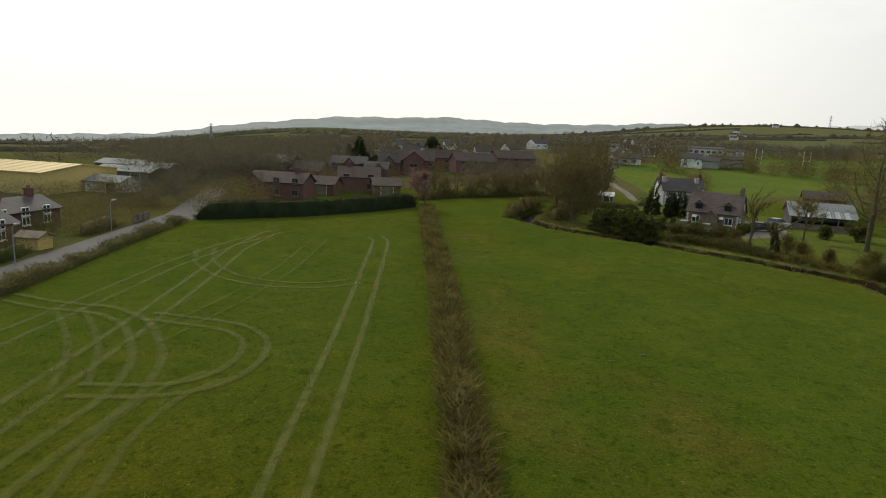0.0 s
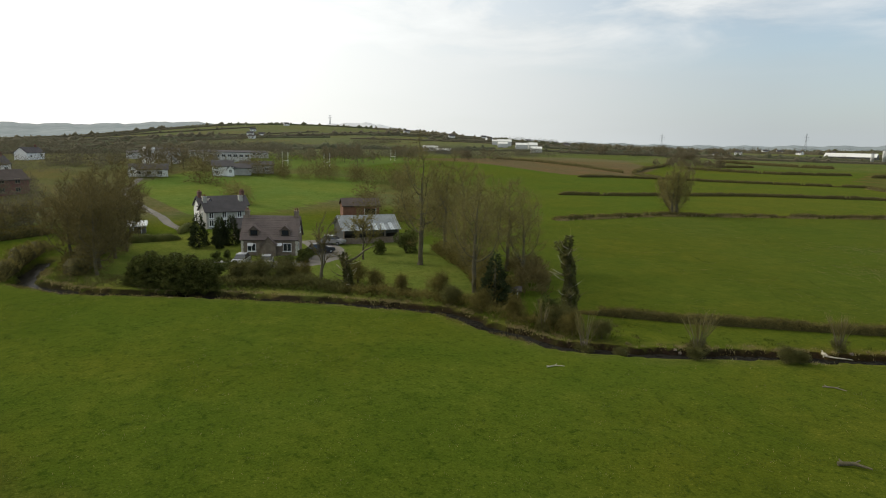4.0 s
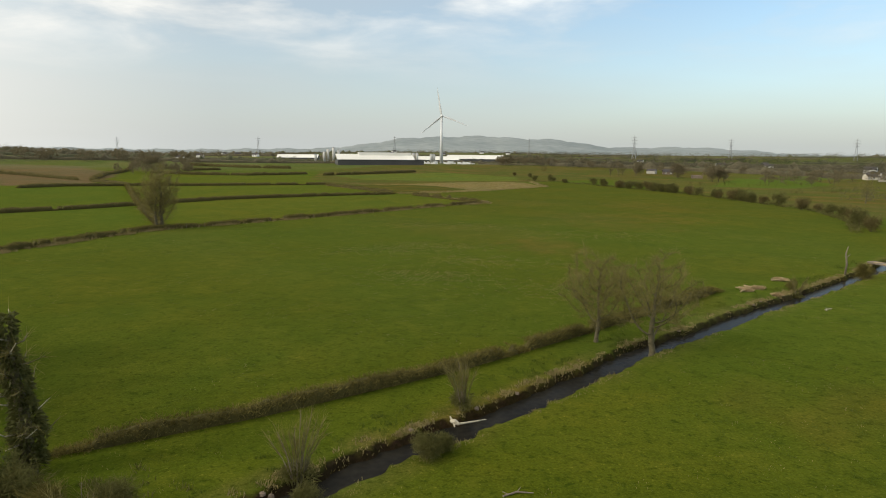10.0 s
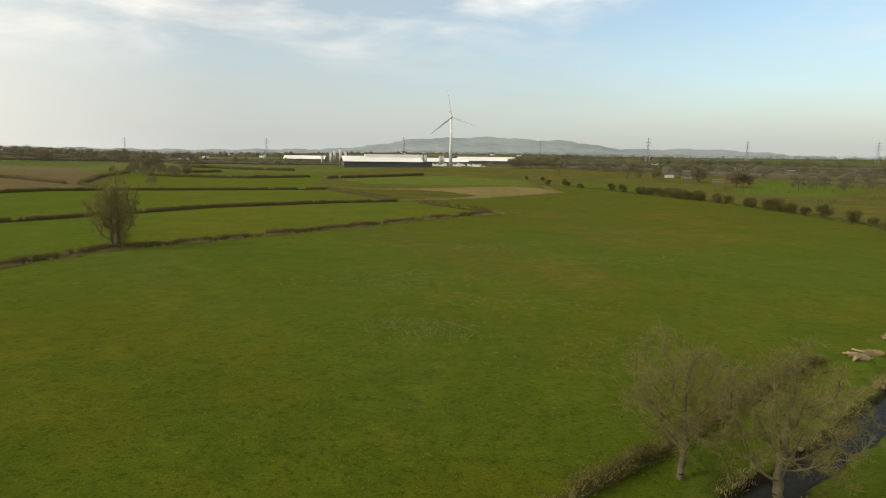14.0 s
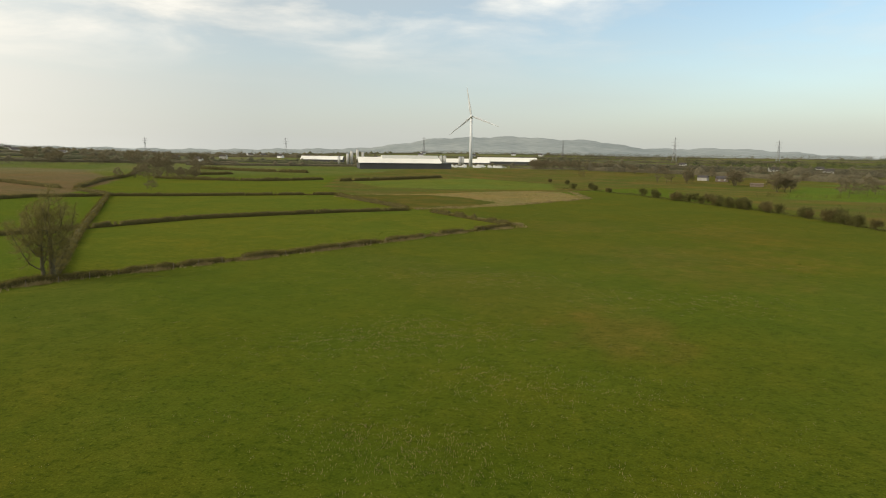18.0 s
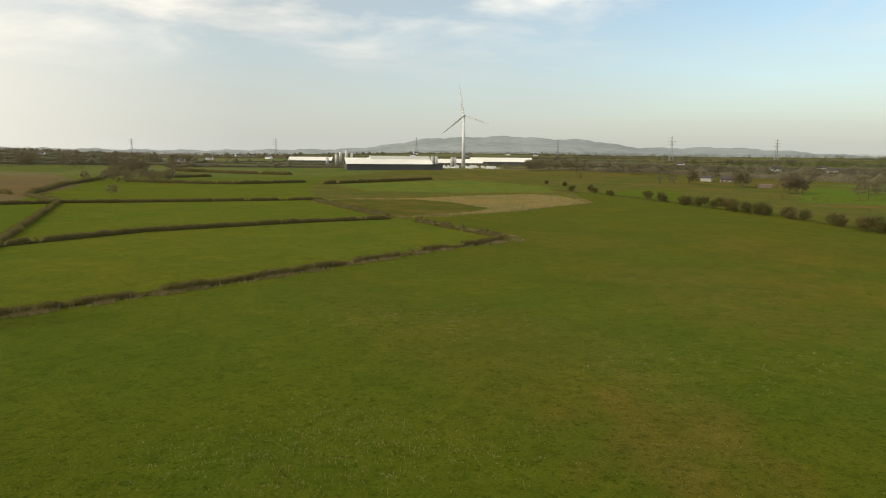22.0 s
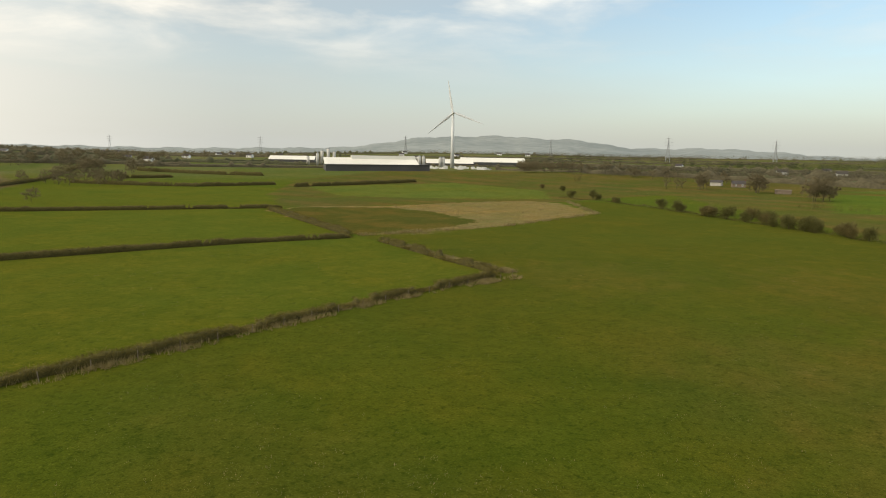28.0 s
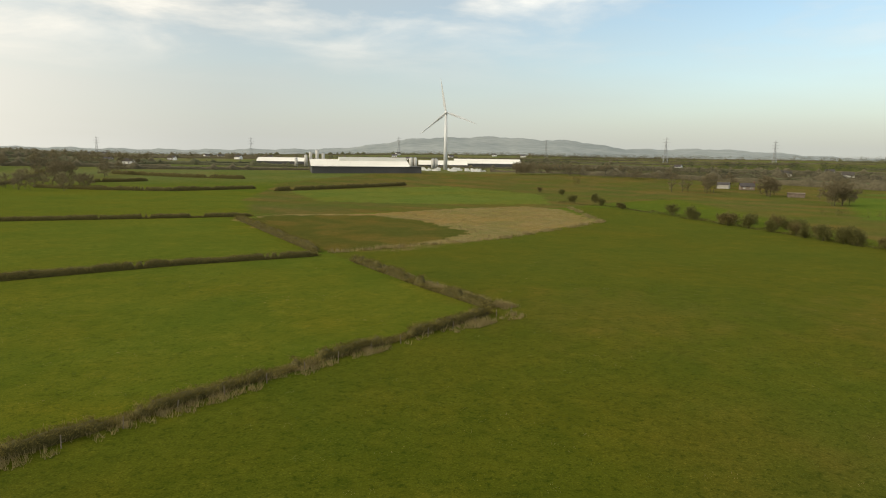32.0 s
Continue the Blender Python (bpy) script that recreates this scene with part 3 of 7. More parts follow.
def meadow():
    m = bpy.data.materials.new("meadow_grass")
    m.use_nodes = True
    nodes, links = m.node_tree.nodes, m.node_tree.links
    bsdf = nodes["Principled BSDF"]
    bsdf.inputs["Roughness"].default_value, bsdf.inputs["Specular IOR Level"].default_value = 0.95, 0.0
    bsdf.inputs["Sheen Weight"].default_value, bsdf.inputs["Sheen Roughness"].default_value = 0.075, 0.5
    bsdf.inputs["Sheen Tint"].default_value = (0.75, 0.90, 0.25, 1)
    base = nodes.new("ShaderNodeVertexColor")
    base.layer_name = "soil_grass_haze_shade"
    where = nodes.new("ShaderNodeTexCoord")
    last = base.outputs["Color"]
    for scale, detail, low, high, tint in ((0.022, 5, 0.42, 0.64, (1.22, 1.00, 0.85, 1)), (0.05, 5, 0.44, 0.66, (0.82, 0.90, 0.8, 1)), (0.11, 6, 0.46, 0.70, (1.20, 1.06, 1.1, 1)), (0.25, 6, 0.48, 0.68, (0.84, 0.90, 0.80, 1)),
                                           (0.45, 6, 0.50, 0.68, (1.26, 1.16, 1.4, 1)), (0.9, 7, 0.50, 0.66, (0.74, 0.80, 0.72, 1)), (2.2, 7, 0.54, 0.65, (0.56, 0.66, 0.54, 1)), (3.4, 7, 0.60, 0.68, (1.75, 1.55, 2.2, 1)), (7.0, 5, 0.50, 0.66, (1.45, 1.35, 1.6, 1)), (9.0, 4, 0.50, 0.66, (0.62, 0.66, 0.56, 1))):
        n = nodes.new("ShaderNodeTexNoise")
        n.inputs["Scale"].default_value, n.inputs["Detail"].default_value, n.inputs["Roughness"].default_value = scale, detail, 0.62
        shift = nodes.new("ShaderNodeMapping")
        shift.inputs["Location"].default_value = (scale * 37, detail * 11 + scale * 5, tint[0])
        links.new(where.outputs["Object"], shift.inputs[0]), links.new(shift.outputs[0], n.inputs["Vector"])
        step = nodes.new("ShaderNodeMapRange")
        step.inputs["From Min"].default_value, step.inputs["From Max"].default_value = low, high
        links.new(n.outputs[0], step.inputs["Value"])
        mul = nodes.new("ShaderNodeMix")
        mul.data_type, mul.blend_type = "RGBA", "MULTIPLY"
        links.new(step.outputs[0], mul.inputs[0]), links.new(last, mul.inputs[6])
        mul.inputs[7].default_value = tint
        last = mul.outputs[2]
    links.new(last, bsdf.inputs["Base Color"])
    rough = nodes.new("ShaderNodeTexNoise")
    rough.inputs["Scale"].default_value, rough.inputs["Detail"].default_value = 4.0, 7
    links.new(where.outputs["Object"], rough.inputs["Vector"])
    relief = nodes.new("ShaderNodeBump")
    relief.inputs["Strength"].default_value, relief.inputs["Distance"].default_value = 0.40, 0.12
    links.new(rough.outputs[0], relief.inputs["Height"]), links.new(relief.outputs[0], bsdf.inputs["Normal"])
    return m


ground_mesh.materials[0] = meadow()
tagged(new("ground", ground_mesh), "green pasture fields with a stream cut through them", "ground", kind="structure")


def ribbon(points, half, lift, step=1.0, ragged=0.0):
    q, w = along(points, step)
    n = np.stack([-w[:, 1], w[:, 0]], 1)
    wide = half * (1 + ragged * rng.normal(size=(len(q), 1)))
    left, right = q + n * wide, q - n * wide
    both = np.concatenate([left, right])
    z = land(both[:, 0], both[:, 1]) + lift
    k = len(q)
    i = np.arange(k - 1)
    return np.c_[both, z], np.stack([i + k, i + k + 1, i + 1, i], 1)


water_mat = paint("stream_water", (0.010, 0.010, 0.009), (0.026, 0.024, 0.019), 0.3, 0.16, 0.35, 2.2, spec=0.3)
water_mat.node_tree.nodes["Principled BSDF"].inputs["IOR"].default_value = 1.08
tagged(new("water", mesh_of("water", ribbon(STREAM, 1.5, -0.55, 0.8), water_mat, True)), "dark narrow stream reflecting the sky", "water", kind="structure")
tagged(new("road", mesh_of("road", ribbon([(160, -171), (-20, -169.8), (-60, -169.6), (-90, -175), (-150, -190)], 2.6, 0.02, 2.0), ASPHALT, True)), "grey asphalt country road beside a hedge", "road", kind="structure")

# ---- hedges and trees ----
def hedge(name, points, high, wide, label, twig=HAW, per_m=160, gaps=0.0, size=0.5, core=True, uneven=0.25, group=""):
    """A hedge along a line: a dark ragged core and many twigs."""
    q, w = along(points, 0.5)
    n = len(q)
    bump_line = np.convolve(rng.normal(size=n + 12), np.ones(5) / 5, "same")[6:-6] * uneven * 1.6
    tall = high * np.clip(1 + bump_line, 0.45, 1.7)
    if gaps:
        hole = np.convolve(rng.random(n + 16), np.ones(9) / 9, "same")[8:-8]
        tall = np.where(hole < np.quantile(hole, gaps), tall * 0.30, tall)
    end = np.minimum(1.0, np.minimum(np.arange(n), np.arange(n)[::-1]) / 4 + 0.05)
    tall = tall * end ** 0.5
    mid = q.mean(0)
    base_z = land(q[:, 0], q[:, 1])
    ob = thing(name, pose(mid[0], mid[1], float(base_z.mean())), label, "hedge", group)
    side = np.stack([-w[:, 1], w[:, 0]], 1)
    off = base_z - base_z.mean()
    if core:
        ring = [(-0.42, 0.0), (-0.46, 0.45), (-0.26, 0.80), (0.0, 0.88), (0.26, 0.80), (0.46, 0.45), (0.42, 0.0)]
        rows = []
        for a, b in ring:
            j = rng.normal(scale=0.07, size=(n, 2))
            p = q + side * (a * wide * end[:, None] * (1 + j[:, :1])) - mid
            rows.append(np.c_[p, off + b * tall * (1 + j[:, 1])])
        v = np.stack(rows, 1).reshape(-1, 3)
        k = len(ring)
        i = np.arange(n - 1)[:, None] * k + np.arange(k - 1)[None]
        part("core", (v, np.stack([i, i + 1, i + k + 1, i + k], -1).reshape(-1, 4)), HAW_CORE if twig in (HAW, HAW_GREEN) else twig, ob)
    length = 0.5 * n
    count = int(per_m * length)
    pick = rng.integers(0, n, count)
    a = rng.uniform(-0.55, 0.55, count)
    t = rng.random(count) ** 0.7
    keep = (a / 0.55) ** 2 * 0.5 + (t - 0.15) ** 2 > 0.12
    pick, a, t = pick[keep], a[keep], t[keep]
    p = q[pick] + side[pick] * (a * wide)[:, None] + rng.normal(scale=0.25, size=(len(pick), 2)) - mid
    z = off[pick] + t * tall[pick] * 0.95
    way = np.c_[side[pick] * (a * 1.2)[:, None] + rng.normal(scale=0.5, size=(len(pick), 2)), 0.25 + 0.7 * rng.random(len(pick))]
    part("foliage", slivers(np.c_[p, z], way, size * rng.uniform(0.5, 1.2, len(pick)), size * 0.16 * rng.uniform(0.5, 1.4, len(pick))), twig, ob, kind="stuff")
    return ob


def limb_list(seed, high, spread, fork=3, depth=4, lean=(0, 0), first=0.28, droop=0.0, trunk_r=None, arms=(0.50, 0.72), pieces0=5):
    """Branches of a bare tree: rows of start, end, radii, level and the number of the main limb."""
    r = random.Random(seed)
    rows, tips, limbs = [], [], [0]
    trunk_r = trunk_r or high * 0.028

    def turned(d, amount):
        side = d.cross(Vector((r.gauss(0, 1), r.gauss(0, 1), r.gauss(0, 1)))).normalized()
        return (d + side * r.uniform(0.5, 1.15) * amount + Vector((0, 0, 0.08))).normalized()

    def grow(p, d, length, radius, level, limb):
        pieces = pieces0 if level == 0 else 3 if level < 3 else 2
        for k in range(pieces):
            bend = 0.05 if level == 0 else 0.10 + 0.06 * level
            d = (d + Vector((r.gauss(0, bend), r.gauss(0, bend), r.gauss(0.04 - droop * level, bend * 0.6)))).normalized()
            q = p + d * length / pieces
            r1 = radius * (1 - 0.5 * (k + 1) / pieces)
            rows.append((p, q, radius * (1 - 0.5 * k / pieces), r1, level, limb))
            p = q
            if level == 0 and k >= 1:
                limbs[0] += 1
                grow(p, turned(d, spread * 1.5), length * r.uniform(*arms) * (1.15 - 0.5 * k / pieces), r1 * 0.5, 1, limbs[0])
            elif 0 < level < depth and k < pieces - 1:
                grow(p, turned(d, 0.85), length * r.uniform(0.40, 0.62), r1 * 0.55, level + 1, limb)
        if level >= depth:
            tips.append((p, d))
            return
        for k in range(fork - 1 if level else 2):
            if level == 0:
                limbs[0] += 1
                limb = limbs[0]
            grow(p, turned(d, spread), length * (r.uniform(0.42, 0.55) if level == 0 else r.uniform(0.55, 0.78)), radius * r.uniform(0.45, 0.6), level + 1, limb)

    grow(Vector((0, 0, -0.1)), Vector((lean[0], lean[1], 1)).normalized(), high * first * 2.1, trunk_r, 0, 0)
    top = max(q.z for _, q, *_ in rows)
    k = high / top
    return [(p * k, q * k, a, b, l, m) for p, q, a, b, l, m in rows], [(p * k, d) for p, d in tips]


def tree_meshes(seed, high, spread=0.75, fork=3, depth=4, twig=TWIG, twigs=5, twig_len=0.9, lean=(0, 0), first=0.28, droop=0.0, trunk_r=None, twig_w=0.045, oval=None, arms=(0.50, 0.72), pieces0=5):
    rows, tips = limb_list(seed, high, spread, fork, depth, lean, first, droop, trunk_r, arms, pieces0)
    trunk, limbs = Shape(), {}
    for p, q, a, b, level, limb in rows:
        if level == 0:
            trunk.tube([p, q], [a * (1.35 if p.z < 0.3 else 1), b], 9, False)
        else:
            limbs.setdefault(limb, Shape()).tube([p, q], [max(a, 0.020), max(b, 0.014)], 6 if level == 1 else 4 if level < depth else 3, False)
    ends = [(p, q) for p, q, a, b, level, limb in rows if level >= depth - 1]
    starts, stops = np.array([tuple(p) for p, q in ends]), np.array([tuple(q) for p, q in ends])
    k = np.repeat(np.arange(len(ends)), twigs)
    at = starts[k] + (stops - starts)[k] * rng.random((len(k), 1))
    run = (stops - starts)[k]
    way = run / (np.linalg.norm(run, axis=1, keepdims=True) + 1e-9) + rng.normal(scale=0.6, size=(len(k), 3)) + [0, 0, 0.15]
    cloud = slivers(at, way, twig_len * rng.uniform(0.35, 1.15, len(at)), twig_w * rng.uniform(0.6, 1.3, len(at)))
    m = rng.integers(0, len(at), len(at))
    tips_at = at[m] + way[m] / np.linalg.norm(way[m], axis=1, keepdims=True) * twig_len * rng.uniform(0.2, 0.8, (len(m), 1))
    fine = slivers(tips_at, way[m] + rng.normal(scale=0.9, size=(len(m), 3)), twig_len * 0.6 * rng.uniform(0.4, 1.1, len(m)), twig_w * 0.5)
    cloud = joined(cloud, fine)
    if oval:
        wide, foot, count = oval
        u = rng.normal(size=(count, 3))
        u /= np.linalg.norm(u, axis=1, keepdims=True)
        lump = 1 + 0.12 * np.sin(u[:, 0] * 5 + seed) + 0.10 * np.sin(u[:, 1] * 7 + u[:, 2] * 4)
        p = u * (rng.random((count, 1)) ** 0.42) * lump[:, None] * [wide, wide, (high - foot) / 2] + [0, 0, (high + foot) / 2]
        cloud = joined(cloud, slivers(p, u * [1, 1, 0.7] + rng.normal(scale=0.5, size=(count, 3)) + [0, 0, 0.45], twig_len * rng.uniform(0.5, 1.1, count), twig_w * rng.uniform(0.5, 1.0, count)))
    return mesh_of("trunk", trunk, BARK, True), [mesh_of("limb", shape, BARK, True) for shape in limbs.values()], mesh_of("crown", cloud, twig)


def crown_meshes(seed, high, wide, foot, stem, trunk_r, twig=TWIG, twigs=7, twig_len=0.7, twig_w=0.02, points=420, lean=0.05, arms=9):
    """A bare tree whose limbs fork their way into a rounded crown: trunk, main limbs and twigs."""
    r = np.random.default_rng(seed)
    u = r.normal(size=(points, 3))
    u /= np.linalg.norm(u, axis=1, keepdims=True)
    lump = 1 + 0.16 * np.sin(u[:, 0] * 5 + seed) + 0.14 * np.sin(u[:, 1] * 6 + u[:, 2] * 4 + seed)
    aim = u * (r.random((points, 1)) ** 0.45) * lump[:, None] * [wide, wide, (high - foot) / 2] + [0, 0, (high + foot) / 2]
    step = high / 26
    count = max(2, int(stem / step))
    nodes = [np.array([lean * stem * k / count * math.sin(seed) + r.normal(0, 0.03), lean * stem * k / count * math.cos(seed) + r.normal(0, 0.03), stem * k / count - 0.1 * (k == 0)]) for k in range(count + 1)]
    above = [-1] + list(range(count))
    alive = np.ones(points, bool)
    for _ in range(70):
        at = np.array(nodes)
        if alive.sum() < 6 or len(nodes) > 1100:
            break
        gap = np.linalg.norm(aim[alive][:, None] - at[None], axis=2)
        gap[:, :max(1, count - 2)] += 50
        near = gap.argmin(1)
        for k in np.unique(near):
            d = aim[alive][near == k] - at[k]
            d = (d / (np.linalg.norm(d, axis=1, keepdims=True) + 1e-9)).sum(0) + r.normal(0, 0.25, 3)
            nodes.append(at[k] + d / (np.linalg.norm(d) + 1e-9) * step)
            above.append(int(k))
        at = np.array(nodes)
        alive &= np.linalg.norm(aim[:, None] - at[None], axis=2).min(1) > step * 1.15
    n = len(nodes)
    flow, kids, limb = np.zeros(n), np.zeros(n, int), np.full(n, -1)
    for k in range(n - 1, 0, -1):
        flow[k] += 1.0 if kids[k] == 0 else 0.0
        flow[above[k]] += flow[k]
        kids[above[k]] += 1
    thick = np.maximum(trunk_r * (flow / flow[0]) ** 0.56, 0.010)
    trunk, limbs, found = Shape(), {}, 0
    for k in range(1, n):
        p, q = Vector(nodes[above[k]]), Vector(nodes[k])
        if k <= count:
            trunk.tube([p, q], [trunk_r * (1.35 if above[k] == 0 else 1.0), trunk_r * 0.94], 9, False)
            continue
        if above[k] <= count:
            limb[k] = found
            found += 1
        else:
            limb[k] = limb[above[k]]
        limbs.setdefault(int(limb[k]) % arms, Shape()).tube([p, q], [min(thick[above[k]], thick[k] * 1.5), thick[k]], 6 if thick[k] > 0.07 else 3, False)
    fine = np.nonzero((thick < 0.045) & (np.arange(n) > count))[0]
    k = np.repeat(fine, twigs)
    at = np.array(nodes)
    run = at[k] - at[np.array(above)[k]]
    base_ = at[k] - run * r.random((len(k), 1))
    way = run / (np.linalg.norm(run, axis=1, keepdims=True) + 1e-9) + r.normal(scale=0.75, size=(len(k), 3)) + [0, 0, 0.2]
    cloud = slivers(base_, way, twig_len * r.uniform(0.4, 1.2, len(k)), twig_w * r.uniform(0.6, 1.4, len(k)))
    m = r.integers(0, len(k), int(len(k) * 1.6))
    tip = base_[m] + way[m] / np.linalg.norm(way[m], axis=1, keepdims=True) * twig_len * r.uniform(0.25, 0.8, (len(m), 1))
    cloud = joined(cloud, slivers(tip, way[m] + r.normal(scale=0.9, size=(len(m), 3)), twig_len * 0.6 * r.uniform(0.4, 1.1, len(m)), twig_w * 0.6))
    return mesh_of("trunk", trunk, BARK, True), [mesh_of("limb", shape, BARK, True) for shape in limbs.values()], mesh_of("crown", cloud, twig)


def bare_tree(name, x, y, meshes, label, turn=0.0, size=1.0, group=""):
    ob = thing(name, pose(x, y, gz(x, y) - 0.05, 0, 0, turn), label, "tree", group)
    part("trunk", meshes[0], None, ob)
    for me in meshes[1]:
        part("limb", me, None, ob)
    part("crown", meshes[2], None, ob, kind="stuff")
    ob.scale = (size, size, size)
    return ob


def leaf_cloud(count, rad, size, lumps=14, seed=0, solid=0.65, thin=0.55):
    """Small leaf pieces over a lumpy mass of given half-sizes (x, y, z), its foot at z = 0."""
    r = np.random.default_rng(seed)
    c = r.normal(size=(lumps, 3))
    c = c / np.linalg.norm(c, axis=1, keepdims=True) * r.uniform(0.25, 0.72, (lumps, 1))
    k = r.integers(0, lumps, count)
    d = r.normal(size=(count, 3))
    d /= np.linalg.norm(d, axis=1, keepdims=True)
    p = c[k] + d * r.uniform(solid * 0.45, 0.45, (count, 1))
    way = d + r.normal(scale=0.6, size=(count, 3))
    p = p * np.array(rad) + np.array([0, 0, rad[2] * 0.95])
    p[:, 2] = np.maximum(p[:, 2], 0.02)
    return slivers(p, way, size * r.uniform(0.6, 1.3, count), size * thin * r.uniform(0.6, 1.3, count))


def cone_cloud(count, high, radius, size, seed=0, power=0.9, foot=0.05):
    """Foliage of an upright conifer."""
    r = np.random.default_rng(seed)
    t = 1 - np.sqrt(r.random(count))
    a = r.uniform(0, 6.2832, count)
    lump = 1 + 0.22 * np.sin(a * 3 + t * 21) + 0.16 * np.sin(a * 5 - t * 34 + seed)
    rr = radius * (1 - t) ** power * lump * r.uniform(0.72, 1.08, count)
    p = np.c_[rr * np.cos(a), rr * np.sin(a), high * (foot + (1 - foot) * t)]
    way = np.c_[np.cos(a), np.sin(a), r.uniform(-0.3, 0.7, count)] + r.normal(scale=0.35, size=(count, 3))
    return slivers(p, way, size * r.uniform(0.6, 1.4, count), size * 0.5 * r.uniform(0.6, 1.3, count))


def leafy_tree(name, x, y, cloud, material, label, category="tree", high=0.0, trunk=0.15, stem=1.0, turn=0, size=1.0, group=""):
    ob = thing(name, pose(x, y, gz(x, y) - 0.03, 0, 0, turn), label, category, group)
    ob.scale = (size, size, size)
    part("trunk", Shape().tube([(0, 0, -0.1), (0.03, 0, stem * 0.5), (0, 0.03, stem)], [trunk * 1.2, trunk, trunk * 0.5], 7), BARK, ob, smooth=True)
    part("crown", cloud if isinstance(cloud, bpy.types.Mesh) else mesh_of("crown", cloud, material), material, ob, kind="stuff")
    return ob


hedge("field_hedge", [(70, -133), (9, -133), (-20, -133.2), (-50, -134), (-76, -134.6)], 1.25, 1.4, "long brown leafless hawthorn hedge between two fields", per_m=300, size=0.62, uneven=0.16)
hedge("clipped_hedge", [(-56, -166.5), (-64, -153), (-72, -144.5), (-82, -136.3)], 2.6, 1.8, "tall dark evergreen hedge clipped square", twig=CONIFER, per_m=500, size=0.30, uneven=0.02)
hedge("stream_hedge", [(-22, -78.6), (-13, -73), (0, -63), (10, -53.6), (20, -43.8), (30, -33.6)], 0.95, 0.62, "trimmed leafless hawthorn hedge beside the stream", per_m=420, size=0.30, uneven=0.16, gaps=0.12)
hedge("boundary_hedge", [(-75, -14), (-66, 18), (-58, 28), (-43, 46), (-29, 64), (-12, 87.5), (-3, 98), (5, 108)], 0.95, 1.25, "low broken brown hedge along a field edge", per_m=380, gaps=0.16, size=0.34, uneven=0.26)
hedge("boundary_hedge", [(5, 110), (-4, 122), (-21, 147)], 1.4, 1.3, "gappy brown hedge along a field edge", per_m=240, gaps=0.42, size=0.38)
hedge("boundary_hedge", [(-29, 152), (-50, 139), (-61, 130), (-84, 110), (-97, 86), (-106, 70), (-121, 48)], 1.3, 1.5, "low trimmed brown hedge between pastures", per_m=210, gaps=0.05, size=0.36, uneven=0.12)
hedge("boundary_hedge", [(-30, 156), (-53, 192), (-72, 222)], 1.5, 1.8, "brown hedge between a pasture and rough ground", per_m=190, gaps=0.06, size=0.4, uneven=0.15)
hedge("boundary_hedge", [(-70, 230), (-100, 217), (-130, 204), (-158, 190), (-176, 166), (-179, 140)], 1.4, 1.6, "low trimmed brown hedge between pastures", per_m=160, gaps=0.04, size=0.42, uneven=0.12)
hedge("boundary_hedge", [(-64, 22), (-95, 74), (-160, 188)], 1.3, 1.5, "low brown hedge running up the pasture", per_m=150, gaps=0.1, size=0.42, uneven=0.18)

# ---- wind turbine ----
turbine = thing("wind_turbine", pose(-28.5, 672, gz(-28.5, 672), 0, 0, 4), "tall white three-bladed wind turbine beside pale sheds", "wind turbine")
part("tower", Shape().tube([(0, 0, -0.5), (0, 0, 28), (0, 0, 55.2)], [2.1, 1.75, 1.25], 24), TURBINE, turbine, smooth=True)
part("nacelle", Shape().tube([(0, -2.6, 56.5), (0, -1.8, 56.6), (0, 4.4, 56.7), (0, 5.4, 56.6)], [1.2, 1.7, 1.6, 0.9], 12), TURBINE, turbine, smooth=True)
hub = part("hub", Shape().tube([(0, -5.0, 56.5), (0, -4.6, 56.5), (0, -2.7, 56.5)], [0.3, 1.1, 1.35], 14), TURBINE, turbine, smooth=True)
for turn in (100, 220, 340):
    c, s = math.cos(radians(turn)), math.sin(radians(turn))
    blade = Shape()
    rows = []
    for r_, chord, thick in ((1.0, 1.5, 1.0), (3.5, 2.0, 0.8), (7, 2.6, 0.55), (16, 1.8, 0.35), (26, 1.05, 0.2), (33, 0.35, 0.08)):
        for u, w in ((-0.35, 0), (0.0, 0.5), (0.65, 0.05), (0.0, -0.5)):
            across = u * chord
            rows.append((c * r_ - s * across, -3.8 + w * thick + across * 0.22, 56.5 + s * r_ + c * across))
    blade.add(rows, [(i * 4 + k, i * 4 + (k + 1) % 4, (i + 1) * 4 + (k + 1) % 4, (i + 1) * 4 + k) for i in range(5) for k in range(4)] + [(0, 1, 2, 3), (23, 22, 21, 20)])
    part("blade", blade, TURBINE, hub)

# ---- trees and shrubs ----
ASH = [crown_meshes(11, 13, 3.7, 1.9, 2.4, 0.34, TWIG, 13, 1.0, 0.030, 560), crown_meshes(12, 11.5, 4.2, 1.8, 2.0, 0.30, TWIG, 12, 1.0, 0.028, 520)]
TALL = [crown_meshes(21, 15.5, 4.2, 3.0, 4.6, 0.30, TWIG, 11, 1.0, 0.026, 560), crown_meshes(22, 13.5, 3.4, 2.4, 3.8, 0.26, TWIG, 11, 1.0, 0.026, 500), crown_meshes(23, 13, 3.8, 2.2, 3.2, 0.26, TWIG, 11, 1.0, 0.026, 520)]
LOW = [crown_meshes(33, 7.4, 3.1, 1.7, 1.9, 0.17, TWIG, 11, 0.6, 0.019, 560, 0.12), crown_meshes(38, 8.0, 3.5, 1.8, 1.8, 0.24, TWIG, 11, 0.6, 0.019, 620, 0.10)]
BROWN = [crown_meshes(41, 13, 3.9, 0.9, 2.2, 0.22, TWIG_DARK, 9, 1.2, 0.052, 480), crown_meshes(42, 13, 3.4, 0.8, 2.4, 0.22, TWIG_DARK, 9, 1.2, 0.052, 440)]

